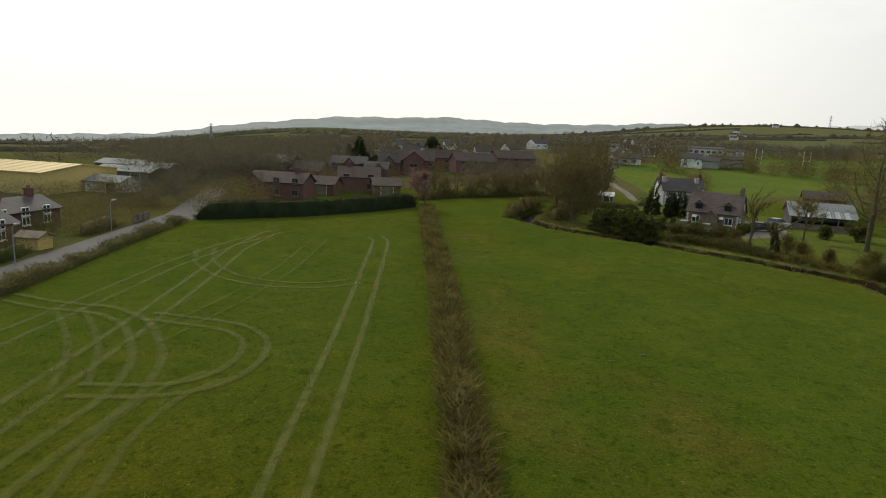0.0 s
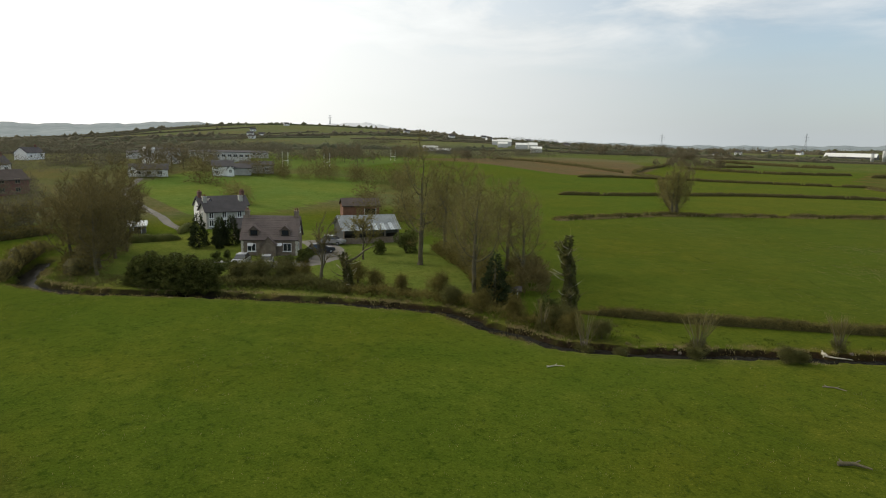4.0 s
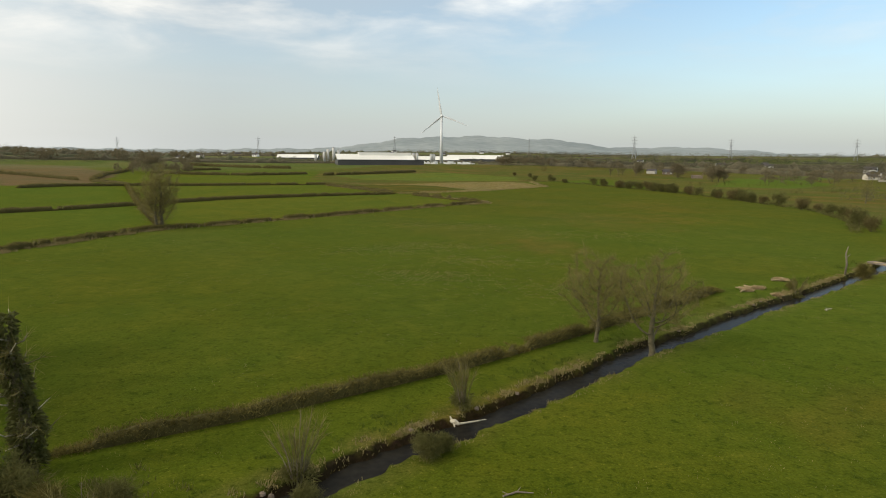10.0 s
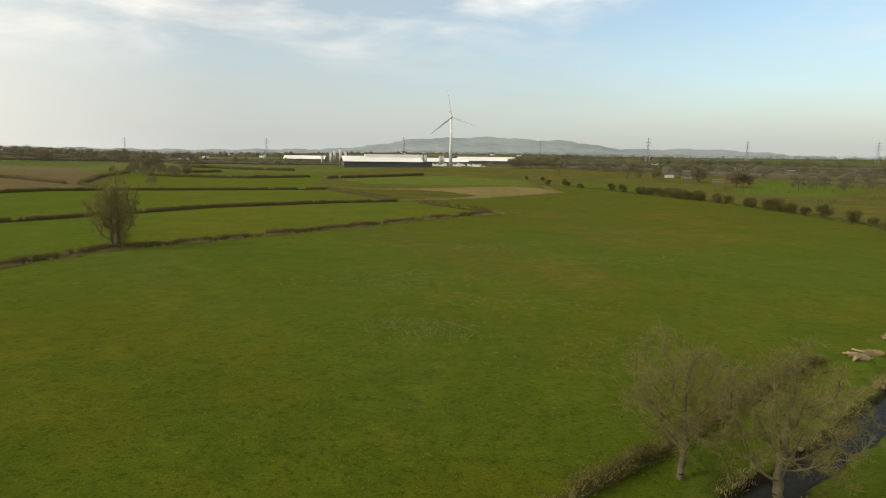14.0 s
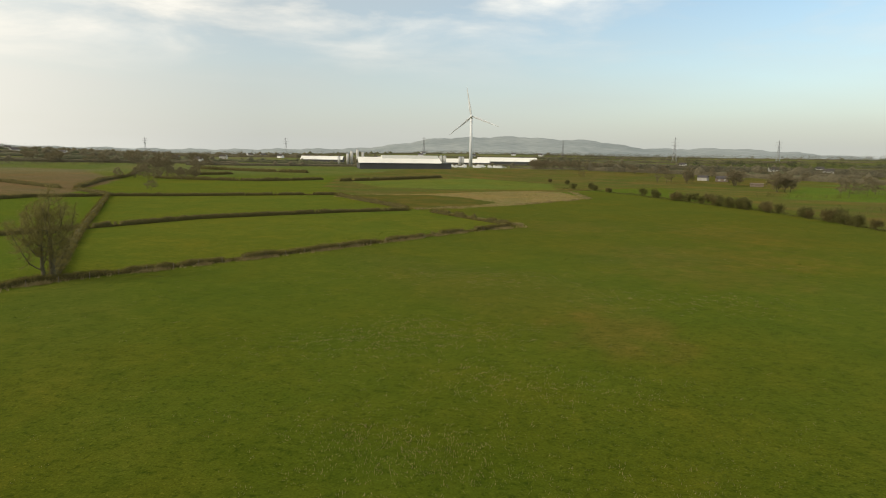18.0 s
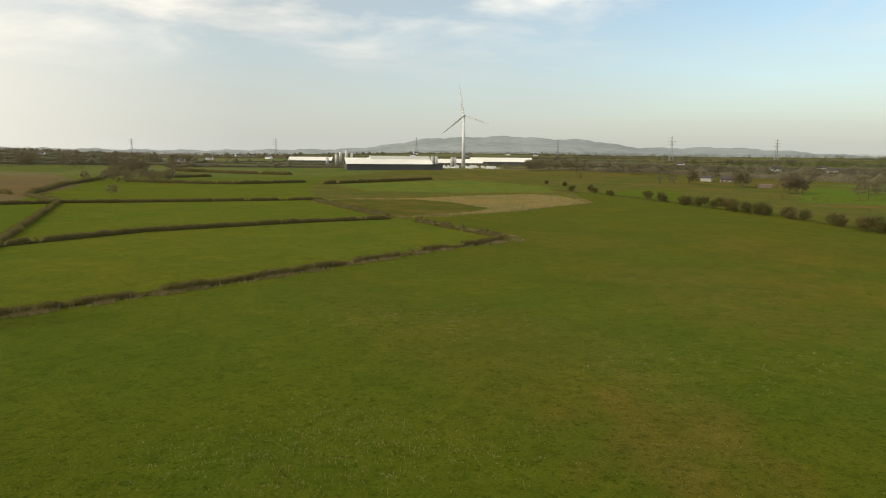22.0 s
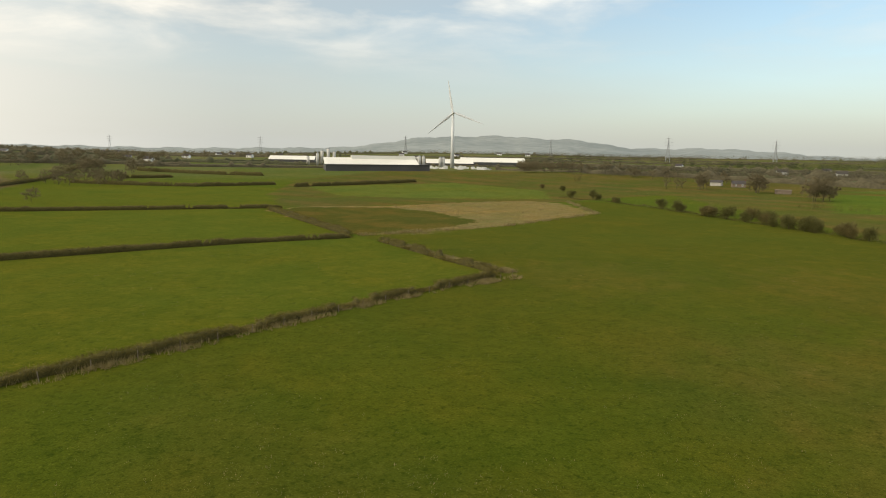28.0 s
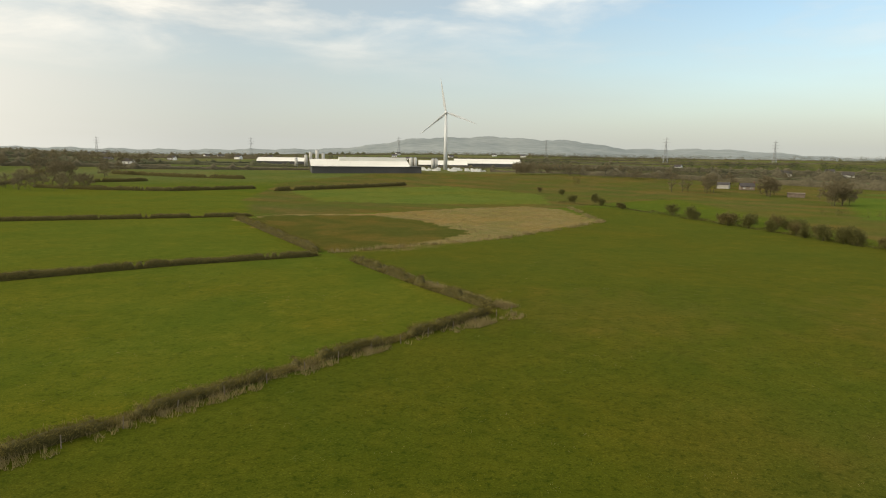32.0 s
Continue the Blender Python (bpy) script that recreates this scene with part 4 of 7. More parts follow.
THIN = [crown_meshes(34, 7.4, 3.0, 1.4, 1.7, 0.17, TWIG, 8, 0.85, 0.045, 120, 0.1, 4), crown_meshes(39, 7.8, 3.3, 1.4, 1.6, 0.20, TWIG_DARK, 8, 0.85, 0.045, 120, 0.1, 4)]
DISTANT = [crown_meshes(61, 10, 5.0, 0.6, 1.6, 0.16, FARTWIG, 9, 1.5, 0.075, 52, 0.05, 2), crown_meshes(62, 10, 4.2, 0.8, 1.8, 0.15, FARTWIG, 9, 1.5, 0.075, 50, 0.05, 2), crown_meshes(63, 10, 2.4, 1.4, 2.2, 0.13, FARTWIG, 7, 1.3, 0.075, 50, 0.05, 2), crown_meshes(64, 10, 5.4, 0.5, 1.4, 0.16, FARTWIG, 9, 1.6, 0.08, 52, 0.05, 2)]
bare_tree("field_tree", 11.1, -55.6, LOW[0], "small bare tree standing in a streamside hedge", 20, 1.08, "streamside trees")
bare_tree("field_tree", 15.2, -58.2, LOW[1], "spreading bare tree on the bank of the stream", 95, 1.08, "streamside trees")
bare_tree("hedgerow_tree", -64.4, 20.8, ASH[1], "broad bare ash tree in a low field hedge", 40, 1.0, "hedgerow trees")
bare_tree("hedgerow_tree", -64.0, 22.2, ASH[0], "tall bare tree thick with fine twigs in a field hedge", 130, 1.06, "hedgerow trees")
for x, y, k, h, turn in ((-51.5, -74.5, 0, 1.12, 30), (-47.5, -70.0, 2, 1.15, 200), (-34.8, -80.5, 1, 0.98, 0), (-41, -68, 2, 1.0, 100), (-34.6, -72.5, 1, 0.8, 160), (-38.5, -77.0, 2, 0.85, 250), (-55.5, -66.0, 0, 0.95, 300)):
    bare_tree("garden_tree", x, y, TALL[k], "tall bare tree with dark upright limbs by the garden", turn, h, "garden trees")
for x, y, k, h, turn in ((-80, -106, 0, 1.05, 0), (-74, -109.5, 1, 1.0, 70), (-85, -103, 1, 1.0, 140), (-78, -112, 0, 0.9, 220), (-88, -108, 0, 0.85, 300), (-69.5, -111, 1, 0.95, 15)):
    bare_tree("copse_tree", x, y, BROWN[k], "brown bare tree in a dense clump beside the stream bend", turn, h, "trees at the bend")
bare_tree("garden_tree", -48.2, -92.6, tree_meshes(51, 8.6, 0.35, 2, 3, TWIG_DARK, 5, 0.7, first=0.5, trunk_r=0.22), "slim bare tree at the garden edge", 0, 1.0, "garden trees")
bare_tree("garden_tree", -59.5, -78.5, tree_meshes(52, 7.0, 0.8, 3, 3, TWIG, 9, 0.8, first=0.25, trunk_r=0.16), "small bare garden tree beside the drive", 0, 1.0, "garden trees")
bare_tree("blossom_tree", -80.5, -134.8, tree_meshes(53, 6.6, 0.9, 3, 4, BLOSSOM, 8, 0.8, first=0.22, trunk_r=0.18), "reddish bare tree at the end of the long hedge", 0, 1.0)
# line of trees along the far edge of the paddock
for i in range(16):
    t = i / 15
    x, y = -92 - 12 * t + rng.normal(0, 2.2), -136 + 26 * t + rng.normal(0, 1)
    bare_tree("copse_tree", x - 6, y, (THIN + BROWN + THIN + THIN)[i % 8], "brown bare tree in a belt at the paddock edge", 53 * i, float(rng.uniform(0.55, 0.85)) * (0.55 if i % 8 in (2, 3) else 1.0), "belt of trees")

hedge("paddock_hedge", [(-92, -137), (-100, -128), (-104, -118), (-108, -108)], 1.7, 2.4, "brown leafless thicket along the paddock edge", per_m=260, size=0.6, uneven=0.3)
hedge("paddock_hedge", [(-70, -113.5), (-80, -110), (-90, -105), (-97, -100)], 1.8, 3.0, "dark undergrowth below the trees at the bend", HAW, per_m=220, size=0.5, uneven=0.35)
hedge("paddock_hedge", [(-71.5, -121.0), (-76, -119.2), (-83, -116.6), (-93, -112.2)], 1.6, 1.8, "dark brown undergrowth on the outer side of the bend", HAW, per_m=260, size=0.45, uneven=0.3)
hedge("garden_thicket", [(-56.5, -101.6), (-52, -97.4), (-47.5, -93.6), (-43.5, -91.2)], 1.3, 2.4, "ragged olive-brown scrub along the garden bank", HAW_GREEN, per_m=330, size=0.6, uneven=0.4, core=False)
hedge("garden_thicket", [(-58, -64), (-50, -68), (-42, -72), (-35, -77.5), (-29, -82)], 1.7, 3.6, "brown leafless scrub below the tall garden trees", HAW, per_m=420, size=0.6, uneven=0.5, core=False)
hedge("garden_thicket", [(-41, -66), (-35, -70), (-30, -76)], 2.2, 3.0, "brown leafless scrub below the tall garden trees", TWIG_DARK, per_m=360, size=0.7, uneven=0.5, core=False)
hedge("bramble_bank", [(-44, -91.6), (-37, -87.8), (-31, -85.0), (-26, -85.6), (-19, -85.6)], 0.8, 2.0, "tangle of brown brambles on the stream bank", HAW, per_m=170, size=0.55, uneven=0.5, core=False)
# ivy-clad trunks
def ivy_trunk(x, y, high, rad, label, seed):
    ob = thing("ivy_tree", pose(x, y, gz(x, y)), label, "tree")
    r = np.random.default_rng(seed)
    part("trunk", Shape().tube([(0, 0, -0.2), (0.05, -0.15, high * 0.4), (-0.3, -0.15, high * 0.72), (-0.3, -0.15, high * 0.86)], [0.42, 0.32, 0.22, 0.06], 8), BARK, ob, smooth=True)
    n = int(4200 * high / 9)
    t = r.random(n)
    a = r.uniform(0, 6.2832, n)
    rr = rad * (0.70 + 0.30 * np.sin(2.5 + t * 9 + seed) ** 2) * (1.15 - 0.75 * t) * r.uniform(0.5, 1.15, n)
    prong = np.where(t > 0.72, (t - 0.72) * high * 0.14 * np.where(np.arange(n) % 3, 0.6, -1.6), 0)
    p = np.c_[rr * np.cos(a) + 0.25 * np.sin(5 * t) + prong - 0.35 * t, rr * np.sin(a) + prong - 0.2 * t, high * (0.05 + 0.93 * t) * np.where((t > 0.72) & (np.arange(n) % 3 == 0), 0.93, 1)]
    part("ivy", slivers(p, np.c_[np.cos(a), np.sin(a), r.normal(-0.2, 0.5, n)], 0.24 * r.uniform(0.6, 1.3, n), 0.15), IVY, ob, "dark green ivy", kind="stuff")
    for k in range(26):
        a0, z0 = r.uniform(0, 6.28), high * r.uniform(0.12, 0.85)
        out, up_ = r.uniform(0.9, 1.9), r.uniform(0.1, 1.0)
        p0 = Vector((-0.35 * z0 / high, -0.2 * z0 / high, z0))
        p1 = p0 + Vector((math.cos(a0) * out * 0.6, math.sin(a0) * out * 0.6, up_ * 0.4))
        p2 = p1 + Vector((math.cos(a0 + 0.5) * out * 0.6, math.sin(a0 + 0.5) * out * 0.6, up_ * 0.9))
        limb = part("limb", Shape().tube([p0, p1, p2], [0.055, 0.035, 0.012], 5), BARK if k % 2 else PALEWOOD, ob, smooth=True)
        at = [p0.lerp(p1, r.random() * 0.5 + 0.5) if j % 2 else p1.lerp(p2, r.random()) for j in range(26)]
        part("twig_spray", slivers([tuple(v) for v in at], r.normal(size=(26, 3)) + [math.cos(a0), math.sin(a0), 0.6], 0.8, 0.018), TWIG, limb, kind="stuff")
    return ob


ivy_trunk(-21.7, -80.4, 8.3, 0.80, "dead tree trunk clad in dark ivy with bare stubs", 3)
stump = ivy_trunk(-45.0, -90.9, 4.3, 0.55, "broken ivy-covered stump with one crooked limb", 5)
part("crooked_limb", Shape().tube([(0, 0, 3.2), (0.7, 0.6, 3.7), (1.5, 1.3, 4.6), (2.2, 2.1, 5.2)], [0.16, 0.13, 0.09, 0.04], 6), BARK, stump, smooth=True)

# evergreens by the house
column = mesh_of("crown", cone_cloud(2600, 5.6, 1.25, 0.34, 1, 0.55), CONIFER)
for x, y, s in ((-82.5, -93.2, 1.0), (-82.6, -89.8, 0.86), (-82.0, -88.0, 0.9), (-84.0, -89.0, 0.8), (-79.6, -91.2, 0.42)):
    leafy_tree("column_conifer", x, y, column, CONIFER, "dark green columnar conifer beside the house", high=5.6, group="columnar conifers", size=s, turn=x * 40)
bush = mesh_of("crown", cone_cloud(4200, 4.9, 2.1, 0.42, 4, 0.62), LEYLAND)
for i, (x, y, s) in enumerate(((-61.6, -108.6, 0.70), (-60.2, -107.6, 0.84), (-58.7, -106.8, 0.76), (-57.3, -105.8, 0.86), (-55.8, -104.8, 0.84), (-54.4, -103.8, 0.74))):
    leafy_tree("conifer_bush", x, y, bush, LEYLAND, "rounded dark conifer bush in a row by the stream", "bush", group="conifer bushes", size=s, turn=70 * i, stem=2.0)
shrub = mesh_of("crown", leaf_cloud(2600, (1.5, 1.4, 1.2), 0.24, 12, seed=6, thin=0.4), SHRUB)
brown_shrub = mesh_of("crown", leaf_cloud(3800, (1.8, 1.6, 1.35), 0.5, 18, seed=8, solid=0.1, thin=0.08), HAW_GREEN)
twiggy = mesh_of("crown", leaf_cloud(2600, (1.5, 1.4, 1.35), 0.6, 18, seed=9, solid=0.1, thin=0.04), HAW)
for i, (x, y, s, me, what) in enumerate((
        (-56.0, -98.6, 1.15, brown_shrub, 0), (-54.0, -97.2, 1.3, brown_shrub, 0), (-52.4, -94.8, 1.25, brown_shrub, 0), (-50.6, -93.6, 1.1, twiggy, 1), (-59.6, -100.4, 1.0, shrub, 2), (-47.2, -88.0, 1.1, twiggy, 1),
        (-43.0, -88.4, 1.0, twiggy, 1), (-40.0, -87.0, 0.9, twiggy, 1), (-36.0, -84.9, 1.15, twiggy, 1), (-63.0, -86.0, 0.75, shrub, 2), (-64.6, -84.4, 0.7, shrub, 2), (-62.0, -74.0, 1.0, shrub, 2), (-60.4, -69.8, 1.5, shrub, 2),
        (-70.8, -95.4, 0.55, shrub, 2), (-71.6, -93.4, 0.5, shrub, 2), (-30.2, -82.4, 1.3, twiggy, 1), (-22.0, -83.6, 1.15, shrub, 2), (-24.6, -85.2, 0.9, twiggy, 1), (-20.0, -84.0, 1.0, brown_shrub, 0),
        (-17.6, -85.4, 1.0, twiggy, 1), (-28.6, -85.8, 1.0, twiggy, 1), (-32.6, -86.2, 0.9, brown_shrub, 0), (-15.4, -84.0, 0.8, brown_shrub, 0), (53.6, -22.8, 1.1, twiggy, 1), (57.0, -18.8, 0.7, twiggy, 1), (39.6, -31.8, 0.6, twiggy, 1))):
    leafy_tree("shrub", x, y, me, None, ("olive-brown budding shrub at the garden edge", "bare twiggy brown shrub on the stream bank", "low evergreen garden shrub")[what], "shrub", group="bank shrubs" if what == 1 else "garden shrubs", size=s, turn=61 * i, stem=1.0, trunk=0.08)
fir = cone_cloud(1600, 6.0, 1.6, 0.42, 9, 0.9)
leafy_tree("fir_tree", -29.6, -82.8, fir, CONIFER, "small dark fir beside the garden hut", high=6, stem=4)
# stems sprouting from the bank
def sprout(x, y, high, n, seed, label="clump of pale bare stems sprouting from the bank"):
    r = np.random.default_rng(seed)
    ob = thing("coppice_shrub", pose(x, y, gz(x, y)), label, "shrub", "coppice shrubs")
    tips = []
    for k in range(n):
        a, lean = r.uniform(0, 6.28), r.uniform(0.1, 0.45)
        top_ = Vector((math.cos(a) * lean * high, math.sin(a) * lean * high, high * r.uniform(0.7, 1)))
        part("stem", Shape().tube([(math.cos(a) * 0.15, math.sin(a) * 0.15, -0.1), top_ * 0.5 + Vector((0, 0, 0.12)), top_], [0.028, 0.02, 0.008], 4), WOOD if k % 3 == 0 else BARK, ob)
        tips += [(tuple(top_ * r.uniform(0.45, 1)), tuple(top_.normalized() + Vector(r.normal(scale=0.35, size=3)))) for _ in range(30)]
    part("twig_spray", slivers([t[0] for t in tips], [t[1] for t in tips], 0.8, 0.022), TWIG, ob, kind="stuff")
    low_ = leaf_cloud(900, (0.9, 0.8, 0.55), 0.34, 8, seed=seed, thin=0.14)
    part("undergrowth", low_, HAW_GREEN, ob, kind="stuff")


sprout(-8.4, -80.2, 3.3, 18, 1), sprout(-0.3, -71.0, 3.0, 18, 2), sprout(-15.4, -86.6, 3.6, 14, 3), sprout(-20.3, -86.2, 2.8, 9, 4), sprout(39.4, -33.6, 2.6, 9, 5)
for i, (x, y, s) in enumerate(((-7.4, -82.6, 0.5), (-2.2, -77.6, 0.62), (-1.4, -76.9, 0.5), (-12.4, -85.6, 0.5))):
    leafy_tree("shrub", x, y, brown_shrub, HAW_GREEN, "low brambly olive-brown scrub at the water's edge", "shrub", group="bank scrub", size=s, turn=90 * i, stem=0.6, trunk=0.04)
dead = thing("dead_tree", pose(52.6, -20.4, gz(52.6, -20.4)), "thin dead trunk standing by the stream", "tree")
part("trunk", Shape().tube([(0, 0, -0.1), (0.1, 0, 1.5), (-0.15, 0, 3.0), (0.1, 0, 4.0)], [0.14, 0.12, 0.09, 0.04], 6), WOOD, dead, smooth=True)
part("stub", Shape().tube([(0, 0, 2.4), (0.5, 0.1, 2.9)], [0.06, 0.03], 5), WOOD, dead)

# bushes along the far side of the big field
boundary = [(103.5, 156), (104.6, 146), (104.2, 135), (105, 126), (99, 172), (95, 188), (91.5, 199), (107.6, 95), (46, 318), (56, 306), (62, 292), (74, 262), (77, 247), (82, 228), (84.5, 221), (88, 212), (90, 204), (93, 193), (96, 184), (98, 176), (101, 168), (102, 160), (103, 150), (104, 140), (104, 130), (104.5, 120), (106, 111), (108, 100), (107, 88),
            (105, 76), (101, 66), (97, 54), (92, 42), (76.5, 250), (82, 233), (85, 231), (91, 234), (92.5, 221), (94, 219), (93, 208), (96, 204), (95, 190), (97, 186), (98.5, 181), (100, 178), (58, 322), (40, 388), (48, 372), (63, 286), (103, 140), (105, 133), (102, 152)]
round_bush = [mesh_of("crown", leaf_cloud(1300, (2.2, 2.0, 1.7), 0.7, 16, seed=20 + k, solid=0.1, thin=0.12), (HAW_GREEN, TWIG_DARK, HAW_GREEN)[k]) for k in range(3)]
for i, (x, y) in enumerate(boundary):
    leafy_tree("field_bush", x + float(rng.normal(0, 0.8)), y, round_bush[i % 3], None, "rounded olive-brown thorn bush on the field boundary", "bush", group="boundary bushes", size=float(rng.uniform(0.8, 1.45)), turn=47 * i, stem=1.4, trunk=0.12)
hedge("boundary_hedge", [(40, 318), (62, 292), (82, 228), (98, 176), (104, 130), (107, 88), (97, 54), (84, 30)], 0.8, 1.6, "thin low scrubby boundary of the big field", HAW_GREEN, 40, 0.35, 0.6, False, 0.5)
# thicket where the stream leaves the field
for i in range(26):
    t = rng.random()
    x, y = 74 + 40 * t + rng.normal(0, 4), 0 + 62 * t + rng.normal(0, 5)
    k = i % 4
    if k < 2:
        leafy_tree("thicket_bush", x + 4, y - 5, round_bush[k], None, "brown thorn bush in the streamside thicket", "bush", group="thicket", size=float(rng.uniform(0.8, 1.5)), turn=31 * i, stem=1.2, trunk=0.1)
    else:
        bare_tree("thicket_tree", x + 6, y - 4, THIN[k - 2], "small bare tree in the streamside thicket", 37 * i, float(rng.uniform(0.55, 0.85)), "thicket")
bare_tree("thicket_tree", 146, 128, TALL[0], "tall bare tree beside a green paddock", 40, 0.6, "thicket")


# ---- far trees and hedgerows ----
def clump_cloud(places, heights, seed=0, per=90, wide=0.45, twig=1.0):
    """Bare crowns at the given places, as sprays of twigs."""
    r = np.random.default_rng(seed)
    n = len(places)
    far_off, skyline = twig > 1.2, twig > 2.15
    per = per if skyline else int(max(per, 90)) if far_off else int(per * 1.35)
    k = np.repeat(np.arange(n), per)
    h = np.asarray(heights)[k]
    u = r.normal(size=(len(k), 3))
    u /= np.linalg.norm(u, axis=1, keepdims=True)
    rad = r.random(len(k)) ** 0.45
    base_ = np.asarray(places)[k]
    lump = 1 + 0.25 * np.sin(u[:, 0] * 4 + k) + 0.2 * np.sin(u[:, 1] * 5 + u[:, 2] * 3 + 2 * k)
    p = base_ + np.c_[u[:, 0] * rad * lump * wide * h, u[:, 1] * rad * lump * wide * h, h * (0.50 + 0.47 * u[:, 2] * rad)]
    under = r.random(len(k)) < 0.22
    p[under, 2] = (base_[:, 2] + h * 0.30 * r.random(len(k)))[under]
    way = u * [1, 1, 0.6] + [0, 0, 0.35 / max(1.0, twig) ** 2] + r.normal(scale=0.35 * max(1.0, twig), size=(len(k), 3))
    cloud = slivers(p - way * h[:, None] * 0.05, way, h * (0.12 if skyline else 0.10 if far_off else 0.13) * r.uniform(0.5, 1.3, len(k)), h * (0.075 if skyline else 0.036 if far_off else 0.0135) * r.uniform(0.6, 1.5, len(k)))
    hh = np.asarray(heights)
    stems = slivers(np.asarray(places), np.tile([0, 0, 1.0], (n, 1)), hh * 0.7, hh * 0.016)
    return joined(cloud, stems)


def belt(points, count, high, label, material=FARWOOD, deep=6.0, seed=0, per=70, name="tree_belt", wide=0.45, twig=1.35):
    r = np.random.default_rng(seed)
    q, w = along(points, 2.0)
    k = r.integers(0, len(q), count)
    side = np.stack([-w[:, 1], w[:, 0]], 1)
    p = q[k] + side[k] * r.normal(0, deep / 2, (count, 1)) + r.normal(0, 1.2, (count, 2))
    z = land(p[:, 0], p[:, 1])
    h = high * r.uniform(0.65, 1.2, count)
    return tagged(new(name, mesh_of(name, clump_cloud(np.c_[p, z], h, seed, per, wide, twig), material)), label, "trees", kind="stuff")


belt([(-108, -178), (-170, -176), (-230, -186), (-310, -200)], 190, 8.5, "brown leafless woodland behind the houses", deep=24, seed=1, per=380, wide=0.55, twig=0.99)
belt([(-100, -186), (-160, -206), (-260, -226), (-330, -240)], 190, 8.0, "brown leafless woodland beyond the road", deep=28, seed=2, per=320, wide=0.55, twig=1.07)
belt([(-66, -178), (-84, -181), (-100, -184), (-112, -188)], 50, 4.5, "brown scrubby thicket beside the road", deep=7, seed=44, per=360, wide=0.6, twig=1.15)
belt([(-180, -250), (-300, -262), (-420, -250)], 120, 9, "brown leafless woodland beyond the sheds", deep=40, seed=45, per=110, wide=0.6)
belt([(-330, -215), (-420, -190), (-430, -120), (-380, -60)], 150, 9.5, "brown leafless woodland beyond the village", deep=40, seed=46, per=110, wide=0.6)
belt([(-190, -150), (-235, -120), (-250, -85), (-235, -62)], 55, 6.5, "brown leafless trees round the village houses", deep=26, seed=3, per=280, wide=0.55, twig=1.07)
belt([(-128, -126), (-118, -112), (-112, -98)], 22, 8.0, "brown leafless trees beside the lane", deep=8, seed=4, per=380, twig=0.91)
belt([(-205, -28), (-185, -10), (-172, 6), (-158, 14)], 46, 7.5, "dark leafless belt of trees above the meadow", TWIG_DARK, 8, 5, 300, twig=0.99)
belt([(-176, -57), (-177, -50)], 4, 10.0, "dark trees by the white house", TWIG_DARK, 4, 6, 400, twig=0.99)
belt([(-140, -66), (-131, -60)], 6, 7.0, "bare trees behind the farmhouse", TWIG, 6, 7, 380, twig=0.91)
belt([(-112, -40), (-86, -48), (-76, -52), (-60, -52)], 18, 7.5, "bare trees round the farm sheds", TWIG_DARK, 8, 8, 400, twig=0.82)
belt([(-150, -4), (-147, 2)], 3, 9.0, "bare trees at the corner of the meadow", TWIG_DARK, 3, 9, 400, twig=0.91)
belt([(-420, 420), (-340, 470), (-300, 500)], 22, 9, "brown trees on the skyline", FARWOOD, 14, 13, 100)
belt([(66, 452), (72, 456)], 3, 5.0, "dark thorn bush on rough ground", TWIG_DARK, 2, 17, 160)
belt([(134, 276), (160, 262), (185, 268), (206, 284)], 30, 3.2, "bushy hedge between green paddocks", HAW_GREEN, 3, 20, 70)
belt([(122, 190), (140, 176), (165, 190), (200, 225)], 34, 3.4, "bushy hedge between green paddocks", HAW_GREEN, 3, 21, 70)
belt([(150, 140), (185, 160), (240, 200)], 36, 5.0, "bushy hedge with small trees", FARWOOD, 5, 22, 80)
belt([(200, 300), (260, 330), (330, 330)], 16, 5.5, "bare trees before the estate", FARWOOD, 8, 23, 90)
belt([(250, 400), (320, 430), (420, 440)], 36, 9.0, "bare trees behind the estate", FARWOOD, 16, 24, 80)
belt([(-92, -156), (-112, -160), (-120, -150), (-118, -140)], 26, 4.2, "brown garden trees between the brick houses", TWIG_DARK, 8, 50, 300, twig=0.99)
belt([(-86, -150), (-90, -146), (-88, -138)], 10, 3.0, "garden shrubs behind the clipped hedge", SHRUB, 3, 51, 200, twig=1.32, wide=0.6)
belt([(-150, -165), (-146, -145), (-150, -128)], 24, 5.0, "brown garden trees between the brick houses", TWIG_DARK, 10, 52, 300, twig=0.99)
belt([(-118, -172), (-130, -182), (-160, -180)], 40, 7.0, "brown leafless trees behind the brick houses", FARWOOD, 8, 53, 320, twig=0.99)
belt([(-130, -120), (-150, -112), (-175, -100)], 22, 5.5, "brown leafless trees before the village", FARWOOD, 10, 54, 320, twig=0.99)
belt([(-215, -50), (-205, -58), (-190, -70)], 16, 6.0, "bare trees round the white bungalow", TWIG_DARK, 6, 55, 240, twig=1.15)
belt([(-255, -20), (-262, -60), (-250, -80)], 40, 9.0, "brown trees round the silo works", FARWOOD, 14, 56, 160, twig=1.32)
for i, (x0, y0, x1, y1, n) in enumerate(((-300, -10, -310, 60, 60), (-330, 90, -380, 190, 80), (-400, 20, -460, 140, 110), (-420, 240, -480, 330, 90), (-560, 60, -640, 240, 120), (-520, -40, -640, -60, 100), (-620, 300, -700, 420, 110), (-800, 100, -850, 330, 130), (-380, 330, -420, 400, 60), (-300, 190, -350, 240, 50))):
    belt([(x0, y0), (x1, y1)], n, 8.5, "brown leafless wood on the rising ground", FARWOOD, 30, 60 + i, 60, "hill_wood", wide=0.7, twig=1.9)
